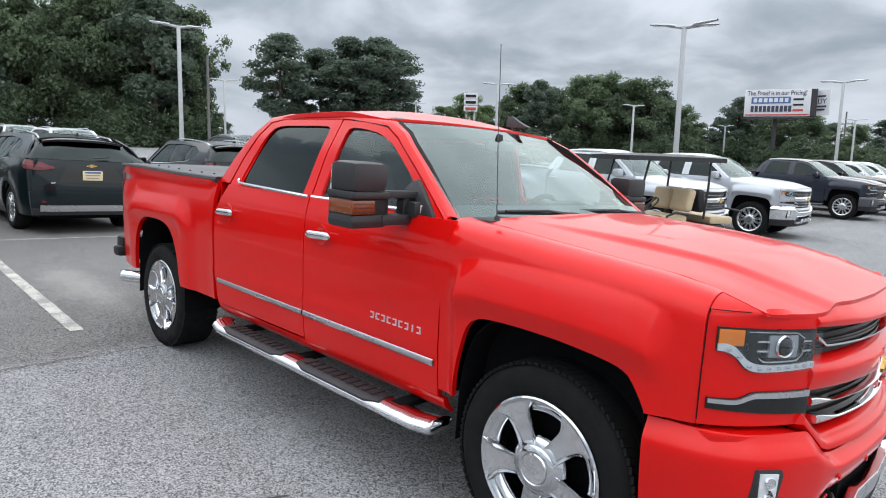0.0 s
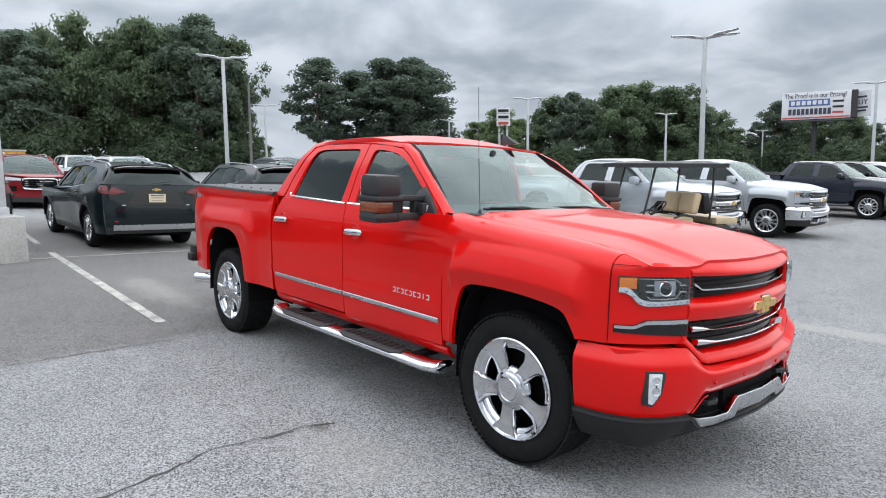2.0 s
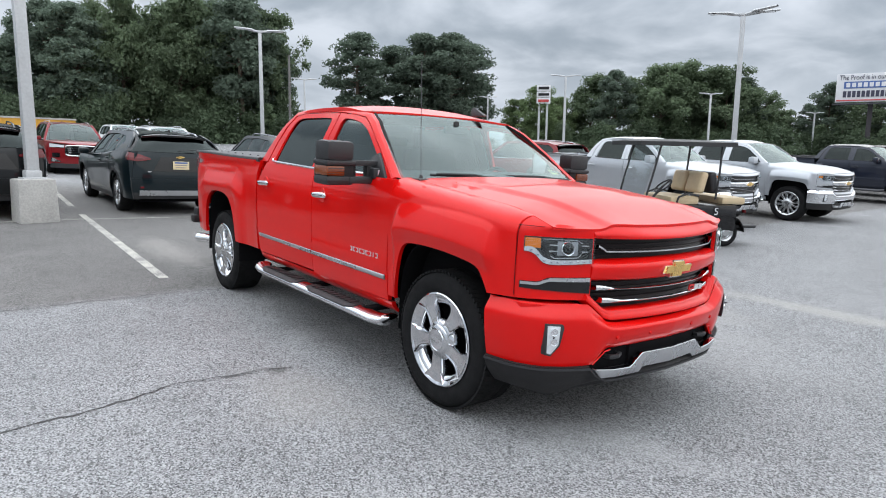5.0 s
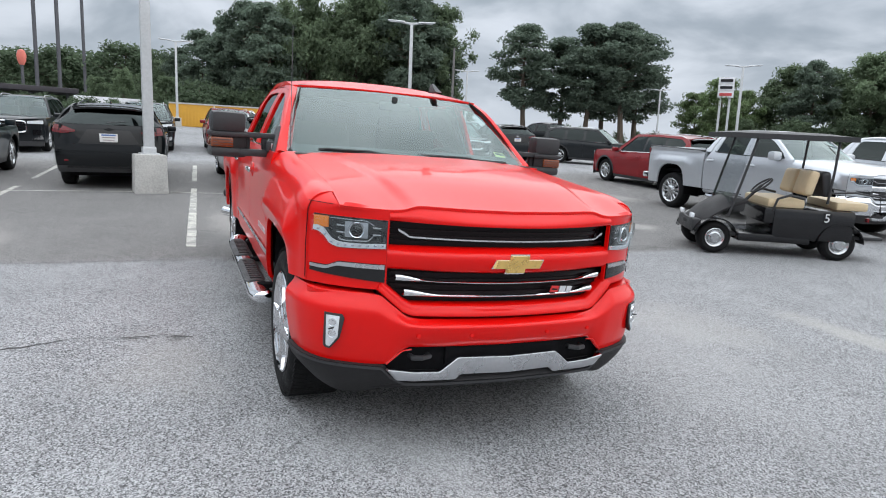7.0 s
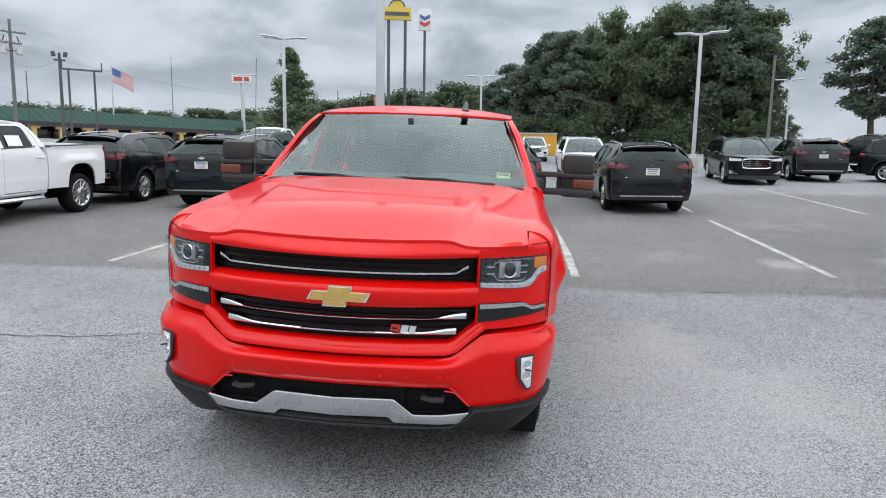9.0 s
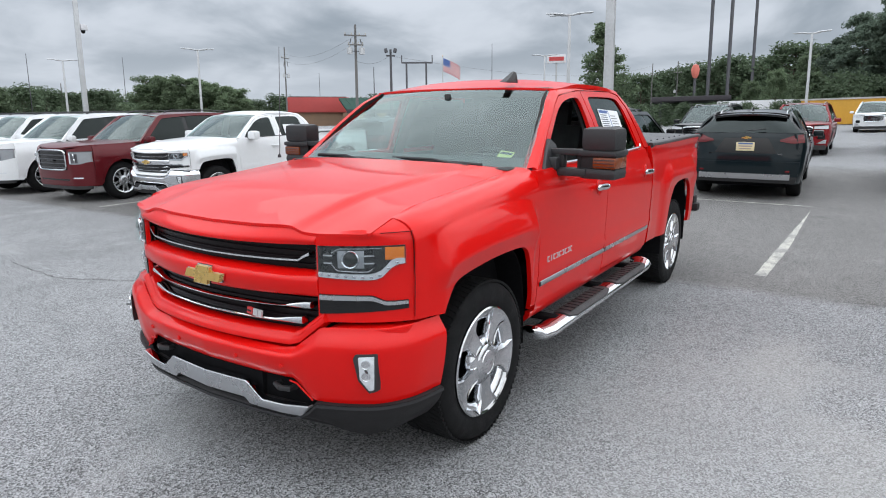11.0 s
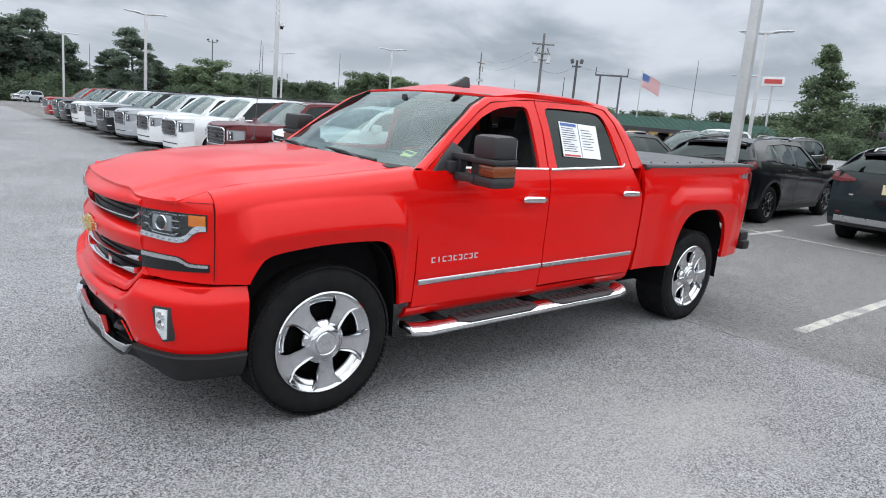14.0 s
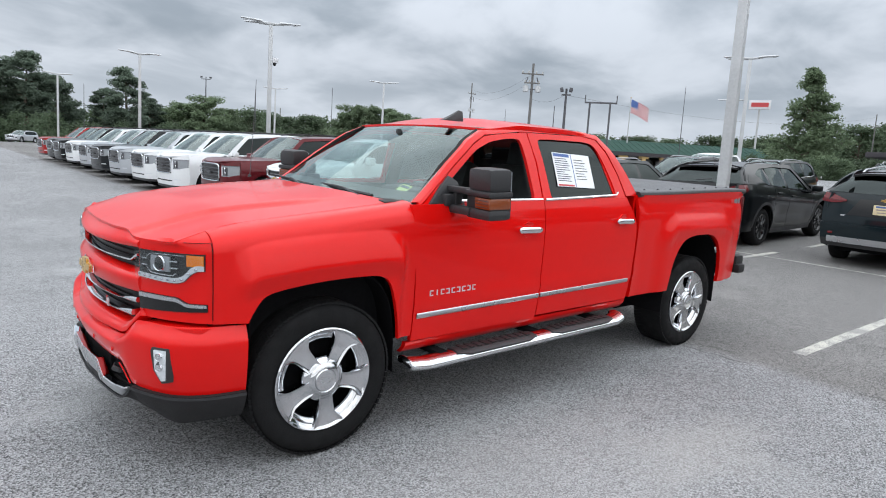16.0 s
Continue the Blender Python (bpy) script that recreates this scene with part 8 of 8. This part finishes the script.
# trees past the road
for b, d, e in [(-161.9, 125, 10.3)]:
    tree("cone", b, d, e, wide=1.3)
for b, d, e in [(-98.2, 92, 8.1), (-96.4, 95, 7.2), (-100.2, 98, 6.6), (-94.5, 92, 6.4), (-105.0, 92, 7.7), (-103.4, 97, 5.9), (-106.8, 97, 5.6), (-92.4, 95, 6.8)]:
    tree("pine", b, d * 1.5, e, wide=1.3)
for b, d, e in [(-109.2, 98, 5.4), (-111.0, 95, 6.1), (-112.6, 100, 5.2), (-116.0, 110, 5.2), (-118.0, 112, 4.8), (-121.5, 112, 4.2), (-125.0, 96, 6.4), (-127.6, 96, 6.0), (-130.0, 100, 5.4), (-123.4, 98, 6.3), (-126.2, 98, 6.2), (-128.8, 98, 5.6), (-114.4, 104, 5.3), (-119.6, 104, 5.1),
                (-164.4, 116, 5.2), (-166.8, 112, 5.0), (-168.6, 116, 5.3), (-170.8, 112, 5.6), (-173.0, 116, 5.4), (-175.2, 108, 6.2), (-177.4, 104, 6.0)]:
    tree("copse" if d > 103 else "broad", b, d * 1.5, e, wide=1.35)
# scrub along the road's near edge
for k in range(26):
    tree("bush", -156.5 - 24 * k / 25 + tree_rnd.uniform(-0.3, 0.3), 100 + tree_rnd.uniform(-4, 6), tree_rnd.uniform(2.3, 3.1))
for k in range(20):
    tree("bush", -157.5 - 22 * k / 19 + tree_rnd.uniform(-0.4, 0.4), 60 + tree_rnd.uniform(-3, 3), tree_rnd.uniform(1.9, 2.6))
# undergrowth below the pines past the row
for k in range(30):
    tree("bush", -88 - 44 * k / 29 + tree_rnd.uniform(-0.5, 0.5), 126 + tree_rnd.uniform(-8, 8), tree_rnd.uniform(3.1, 3.9))
# low far woods along the skyline
for k in range(84):
    b = -90 - 95 * k / 83
    tree("bush" if k % 3 == 1 else "copse", b + tree_rnd.uniform(-0.6, 0.6), 205 + tree_rnd.uniform(-12, 20), tree_rnd.uniform(4.2, 5.0) if b > -131 else tree_rnd.uniform(4.3, 4.9), wide=1.45)


# ---- buildings across the road ----
def build_arcade():
    """Long low shop row with a green metal roof and tan columns."""
    m, high = sky_pose(-149.3, 94, 20)
    t = thing("shop_row", m, "long low brown shop row with a green metal roof", "building")
    L = 34.0
    g = m.translation.z
    eave, top = high(2.5), high(3.75)
    part("wall", box(L, 8.0, eave, at=(0, 5.0, eave / 2)), M["brickwall"], t)
    def rf(u, v):
        return (-L / 2 - 1 + (L + 2) * u, -1.2 + 7.5 * v, eave + (top - eave) * v)
    r = part("roof", sheet(rf, 24, 4, 0.25, (0, 0, 1)), M["greenroof"], t, "green standing-seam roof")
    for k in range(41):
        x = -L / 2 - 1 + (L + 2) * k / 40
        b = box(0.05, 7.6, 0.04, at=(0, 0, 0))
        o = part("roof_seam", b, M["greenroof"], r, smooth=0)
        o.matrix_local = pose(x, 2.55, (eave + top) / 2 + 0.13, math.degrees(math.atan2(top - eave, 7.5)), 0, 0)
    part("fascia", box(L + 2, 0.25, 0.5, at=(0, -1.2, eave - 0.2)), M["signdark"], t)
    for k in range(12):
        x = -L / 2 + 1 + (L - 2) * k / 11
        c = part("column", box(0.55, 0.55, eave - 0.4, 0.04, at=(x, -0.8, (eave - 0.4) / 2)), M["tanwall"], t, "tan arcade column" if k == 0 else "")
        part("column_cap", box(1.3, 0.6, 0.35, 0.05, at=(x, -0.8, eave - 0.6)), M["tanwall"], c)
        if k < 11:
            w = part("shop_window", box(2.2, 0.12, 1.7, 0.03, at=(x + 1.75, 0.98, 1.5)), M["gloss"], t)
            part("window_frame", box(2.4, 0.06, 0.12, 0.0, at=(x + 1.75, 0.95, 2.42)), M["satin"], w)


build_arcade()
m, high = sky_pose(-136.0, 100)
t = thing("red_fascia_store", m, "low store with a plain red fascia", "building")
hh = high(3.72)
part("wall", box(9.0, 8, hh * 0.6, at=(0, 4.2, hh * 0.3)), M["brickwall"], t)
part("fascia", box(9.4, 8.4, hh * 0.42, 0.05, at=(0, 4.0, hh * 0.79)), M["redroof"], t, "plain red fascia")
part("roof", box(8.6, 7.6, 0.2, at=(0, 4.0, hh + 0.05)), M["signdark"], t)

# orange container by the wood
m = facing(179.0, 58, 0, 3)
g = m.translation.z
t = thing("orange_container", m, "long orange steel container at the lot's end", "container")
ch = eye_height(2.68, 58) - g
body = part("shell", box(7.3, 2.4, ch, 0.03, at=(0, 0, ch / 2)), M["orange"], t)
for k in range(28):
    part("rib", box(0.10, 0.05, ch * 0.92, 0.0, at=(-3.5 + 7.0 * k / 27, -1.22, ch / 2)), M["orange"], body)
part("top_rail", box(7.4, 0.16, 0.12, 0.0, at=(0, -1.2, ch)), M["concrete"], t)
m = facing(-173.9, 74, 0, 0)
t = thing("grey_trailer", m, "pale grey box trailer behind the parked cars", "trailer")
gh = eye_height(2.8, 74) - m.translation.z
part("box_body", box(7.5, 2.4, gh - 0.6, 0.04, at=(0, 0, gh / 2 + 0.3)), M["signwhite"], t)
for x in (-2.2, 2.4):
    part("wheel", lathe([(0.001, 0), (0.42, 0), (0.45, 0.05), (0.45, 0.2), (0.001, 0.2)], 16), M["rubber"], t).matrix_local = pose(x, -1.2, 0.45)
# second orange container beside the wood
m = facing(152.8, 62, 0, -8)
t = thing("orange_container", m, "short orange steel container by the trees", "container")
ch = eye_height(2.05, 62) - m.translation.z
body = part("shell", box(3.4, 2.4, ch, 0.03, at=(0, 0, ch / 2)), M["orange"], t)
for k in range(14):
    part("rib", box(0.10, 0.05, ch * 0.92, 0.0, at=(-1.6 + 3.2 * k / 13, -1.22, ch / 2)), M["orange"], body)
# filling-station canopy
m = facing(-168.6, 96, 0, 0)
t = thing("station_canopy", m, "flat dark filling-station canopy on posts", "canopy")
ch = eye_height(3.05, 96) - m.translation.z
part("deck", box(10, 7, 0.6, 0.05, at=(0, 0, ch)), M["signdark"], t)
for x in (-4, 0, 4):
    part("post", box(0.35, 0.35, ch, at=(x, 0, ch / 2)), M["steel"], t)


# ---- signs ----
def slab(t, name, w, h, d, x, z, material, label=""):
    return part(name, box(w, d, h, min(0.03, d / 4), at=(x, 0, z)), material, t, label)


def build_billboard():
    D = 92
    m = facing(108.76, D, 0, 4)
    g = m.translation.z
    t = thing("billboard", m, "large white billboard with red and blue panels on a post", "billboard")
    z0, z1 = eye_height(4.75, D) - g, eye_height(6.88, D) - g
    H, W = z1 - z0, 7.7
    zc = (z0 + z1) / 2
    part("post", box(0.5, 0.5, z0, at=(0, 0.6, z0 / 2)), M["signdark"], t)
    part("catwalk", box(W + 0.6, 1.0, 0.12, at=(0, -0.2, z0 - 0.25)), M["steel"], t)
    panel = slab(t, "panel", W, H, 0.3, 0, zc, M["signwhite"], "white billboard face")
    tx = part("slogan", text_mesh("The Proof is in our Pricing!", 0.85, 0.03, 6.9), M["ink"], panel, "dark slogan lettering", smooth=0)
    tx.matrix_local = pose(-0.1, -0.18, zc + H * 0.36, 90, 0, 0)
    part("blue_block", box(4.6, 0.06, H * 0.24, at=(-0.75, -0.17, zc + H * 0.10)), M["blueink"], panel)
    for k in range(7):
        part("white_bar", box(0.42, 0.05, H * 0.15, at=(-2.6 + 0.61 * k, -0.20, zc + H * 0.10)), M["signwhite"], panel)
    for k in range(10):
        part("name_bar", box(0.36, 0.05, H * 0.22, at=(-2.9 + 0.49 * k, -0.18, zc - H * 0.22)), M["ink"], panel)
    part("red_rule", box(W * 0.97, 0.05, H * 0.04, at=(0, -0.18, zc - H * 0.44)), M["redink"], panel)
    for k in range(3):
        part("small_bar", box(1.2, 0.05, H * 0.07, at=(2.45, -0.18, zc + H * (0.12 - 0.2 * k))), M["redink"] if k == 2 else M["trim"], panel)
    side = part("side_panel", box(2.3, 0.3, H * 0.92), M["signwhite"], t, "narrow angled side panel")
    side.matrix_local = pose(W / 2 + 1.25, 0.8, zc - 0.02, 0, 0, -32)
    part("side_edge", box(0.9, 0.9, H, 0.0, at=(W / 2 + 0.30, 0.5, zc)), M["signdark"], t)
    bt = part("side_word", text_mesh("BUY", 0.9, 0.03, 1.5), M["ink"], side, "dark lettering", smooth=0)
    bt.matrix_local = pose(0, -0.17, 0.18, 90, 0, 0)
    for zz, w in ((0.85, 1.3), (-0.45, 1.6), (-0.85, 1.2)):
        part("side_bar", box(w, 0.04, 0.22, at=(0, -0.17, zz)), M["ink"], side)


build_billboard()
D = 88
m = facing(134.5, D, 0, 0)
g = m.translation.z
t = thing("dealer_sign", m, "white three-panel pylon sign on two posts", "sign")
z0, z1 = eye_height(5.05, D) - g, eye_height(6.72, D) - g
for x in (-0.55, 0.55):
    part("post", box(0.28, 0.28, z1, at=(x, 0.2, z1 / 2)), M["polepaint"], t)
for k in range(3):
    h3 = (z1 - z0) / 3
    pn = slab(t, "panel", 1.9, h3 * 0.92, 0.35, 0, z1 - h3 * (k + 0.5), M["signwhite"])
    part("word_bar", box(1.45, 0.04, h3 * 0.42, at=(0, -0.20, z1 - h3 * (k + 0.5))), M["redink"] if k == 2 else M["trim"], pn)


def pylon(bearing, dist, elev, label, build):
    m, high = sky_pose(bearing, dist)
    t = thing("pole_sign", m, label, "sign", "tall roadside signs")
    build(t, high(elev))
    return t


def yellow_sign(t, top):
    for x in (-1.15, 1.15):
        part("post", tube([(x, 0.2, 0), (x, 0.2, top - 1.8)], 0.22, 10), M["steel"], t)
    p = slab(t, "panel", 3.9, 1.7, 0.4, 0, top - 1.4, M["signyellow"], "yellow sign face")
    part("word_bar", box(3.3, 0.05, 0.5, at=(0, -0.22, top - 1.45)), M["steel"], p)
    part("sun_disc", prism([(0.95 * math.cos(math.pi * k / 12), 0.85 * math.sin(math.pi * k / 12)) for k in range(13)], 0.3, lambda a, b, d: (a, d - 0.15, b + top - 0.55)), M["signyellow"], t)
    part("sun_ring", tube([(1.05 * math.cos(math.pi * k / 12), -0.1, 0.95 * math.sin(math.pi * k / 12) + top - 0.55) for k in range(13)], 0.10, 6), M["steel"], t)


def chevron_sign(t, top):
    part("post", tube([(0, 0.2, 0), (0, 0.2, top - 2.6)], 0.20, 10), M["steel"], t)
    p = slab(t, "panel", 1.9, 3.1, 0.4, 0, top - 1.55, M["signwhite"])
    for z, c in ((0.35, "blueink"), (-0.55, "redink")):
        part("stripe_shape", prism([(-0.75, 0.40), (0, 0.02), (0.75, 0.40), (0.75, -0.10), (0, -0.52), (-0.75, -0.10)], 0.05, lambda a, b, d: (a, -0.26 + d, b + top - 1.55 + z)), M[c], p)


def red_sign(t, top):
    part("post", tube([(0, 0.2, 0), (0, 0.2, top)], 0.16, 8), M["polepaint"], t)
    p = slab(t, "panel", 3.3, 1.5, 0.4, 0, top - 0.8, M["signwhite"])
    part("word_bar", box(2.6, 0.05, 0.7, at=(0, -0.22, top - 0.8)), M["redink"], p)


pylon(-170.2, 90, 13.55, "tall yellow motel sign on two steel posts", yellow_sign)
pylon(-172.65, 96, 13.15, "tall white sign with blue and red chevron shapes", chevron_sign)
pylon(-156.9, 118.7, 7.15, "white and red roadside sign on a post", red_sign)
def balloon(t, top):
    part("post", tube([(0, 0, 0), (0, 0, top - 1)], 0.15, 8), M["steel"], t)
    part("emblem", lathe([(0.001, 0.85), (0.32, 0.7), (0.48, 0.2), (0.4, -0.40), (0.22, -0.8), (0.001, -0.85)], 18, "z"), M["salmon"], t).matrix_local = Matrix.Translation((0, 0, top - 1))
pylon(-168.5, 84, 6.0, "faded salmon rounded roadside emblem on a post", balloon)


# ---- flag, goal frame, utility poles, masts ----
def build_flag():
    m, high = sky_pose(-147.05, 98)
    top = high(7.15)
    t = thing("flag_pole", m, "white flag pole flying a striped flag", "flag pole")
    part("pole", tube([(0, 0, 0), (0, 0, top)], [0.11, 0.06], 8), M["polepaint"], t)
    part("finial", lathe([(0.001, 0.2), (0.1, 0.1), (0.001, 0)], 8, "z"), M["gold"], t).matrix_local = Matrix.Translation((0, 0, top))
    W, H = 3.1, 1.9
    def cloth(x, z):
        k = x / W
        return (0.1 + x * 0.82, 0.35 * math.sin(k * 7) * k, top - 0.2 - z - 1.3 * k ** 1.2)
    part("canton", sheet(lambda u, v: cloth(W * 0.4 * u, H * 7 / 13 * v), 8, 4), M["blueink"], t, "blue flag corner")
    for i in range(13):
        x0 = W * 0.4 if i < 7 else 0
        part("stripe", sheet(lambda u, v: cloth(x0 + (W - x0) * u, H * (i + v) / 13), 14, 1), M["redink"] if i % 2 == 0 else M["signwhite"], t)


build_flag()
m, high = sky_pose(-145.0, 70.6)
t = thing("sign_frame", m, "empty dark steel sign frame with two posts", "frame")
top = high(6.68)
for x in (-1.15, 1.0):
    part("post", box(0.20, 0.20, top, at=(x, 0, top / 2)), M["steel"], t)
part("cross_beam", box(3.4, 0.18, 0.16, at=(0, 0, top)), M["steel"], t)
for x in (-1.66, 1.66):
    part("upright", box(0.11, 0.11, 0.78, at=(x, 0, top + 0.39)), M["steel"], t)


def utility_pole(bearing, dist, elev, arms=1, cans=2, turn=0.0):
    m, high = sky_pose(bearing, dist, turn, 1.0)
    t = thing("utility_pole", m, "weathered wooden utility pole with crossarm and transformers", "utility pole", "utility poles")
    top = high(elev)
    k = dist / 58
    part("pole", tube([(0, 0, 0), (0.03, 0, top)], [0.15, 0.10], 8), M["woodpole"], t)
    for i in range(arms):
        z = top - 0.95 * k - 0.8 * i * k
        arm = part("crossarm", box(2.0 - 0.6 * i, 0.11, 0.11, at=(0, -0.15, z)), M["woodpole"], t)
        for x in (-0.9, -0.35, 0.35, 0.9):
            part("insulator", lathe([(0.001, 0.22), (0.05, 0.18), (0.06, 0.02), (0.03, 0)], 8, "z"), M["concrete"], arm).matrix_local = Matrix.Translation((x * (1 - 0.3 * i), -0.15, z + 0.05))
    for i in range(cans):
        x = -0.55 + 1.1 * i
        can = part("transformer", lathe([(0.001, 0.62), (0.25, 0.58), (0.27, 0.05), (0.001, 0)], 14, "z"), M["polepaint"], t)
        can.matrix_local = Matrix.Translation((x, -0.2, top - 2.6 * k))
        part("bushing", tube([(0, 0, 0.6), (0, 0, 0.85)], 0.035, 6), M["concrete"], can)
        part("fuse_holder", tube([(x * 0.75, -0.2, top - 1.25 * k), (x * 0.95, -0.2, top - 1.65 * k)], 0.05, 6), M["steel"], t)
        part("can_bracket", box(0.5, 0.06, 0.06, at=(x * 0.5, -0.12, top - 2.3 * k)), M["steel"], t)
    return t


utility_pole(-140.33, 58, 9.9, 2, 2, 10)
utility_pole(-133.5, 115, 7.9, 1, 2, 50)
utility_pole(-116.2, 166, 4.5, 1, 0)
utility_pole(-165.0, 160, 6.1, 1, 0, 20)
utility_pole(-167.0, 160, 6.2, 1, 1, 20)
utility_pole(103.8, 98, 5.0, 2, 2, -20)
utility_pole(158.25, 63, 8.8, 0, 0)
for b, d, e in ((-114.2, 94, 6.55), (-120.63, 106, 6.65), (-141.3, 60, 6.3), (-151.43, 94, 8.2), (-136.1, 118, 5.8), (-101.0, 112, 5.0)):
    m, high = sky_pose(b, d)
    solid("mast", tube([(0, 0, 0), (0, 0, high(e))], [0.075, 0.035], 6), M["steel"], m, "thin grey steel mast on the skyline", "mast", "masts")
for b, d, e, w in ((-110.09, 100, 6.45, 0.62), (-143.4, 36.9, 7.55, 0.26)):
    m, high = sky_pose(b, d)
    t = thing("flood_light", m, "flood lights on a tall dark pole", "flood light", "flood lights")
    top = high(e)
    part("pole", tube([(0, 0, 0), (0, 0, top + 0.2)], [0.09 + 0.05 * (w > 0.5), 0.06], 8), M["steel"], t)
    part("bar", box(2 * w, 0.08, 0.08, at=(0, 0, top - 0.15)), M["steel"], t)
    for x in (-w, w):
        unit = part("lamp_unit", box(0.42 * w + 0.08, 0.26, 0.24, 0.04), M["steel"], t)
        unit.matrix_local = pose(x, -0.1, top + 0.12, 0, 12 * (1 if x > 0 else -1), 0)
# overhead wires between the two utility poles and beyond
def wire(b0, d0, e0, b1, d1, e1, sag=1.2):
    a, c = facing(b0, d0).translation.copy(), facing(b1, d1).translation.copy()
    a.z, c.z = eye_height(e0, d0), eye_height(e1, d1)
    pts = [a.lerp(c, k / 10) - Vector((0, 0, sag * 4 * (k / 10) * (1 - k / 10))) for k in range(11)]
    solid("overhead_wire", tube(pts, 0.010, 4), M["steel"], Matrix(), "thin black overhead wire between utility poles", "wire", "overhead wires")


for dz in (0.0, -0.6):
    wire(-140.33, 58, 9.0 + dz, -133.5, 115, 7.4 + dz)
wire(-140.33, 58, 6.9, -143.4, 59, 7.4, 0.5)
wire(-143.4, 59, 7.3, -165.0, 160, 5.9, 2.0)
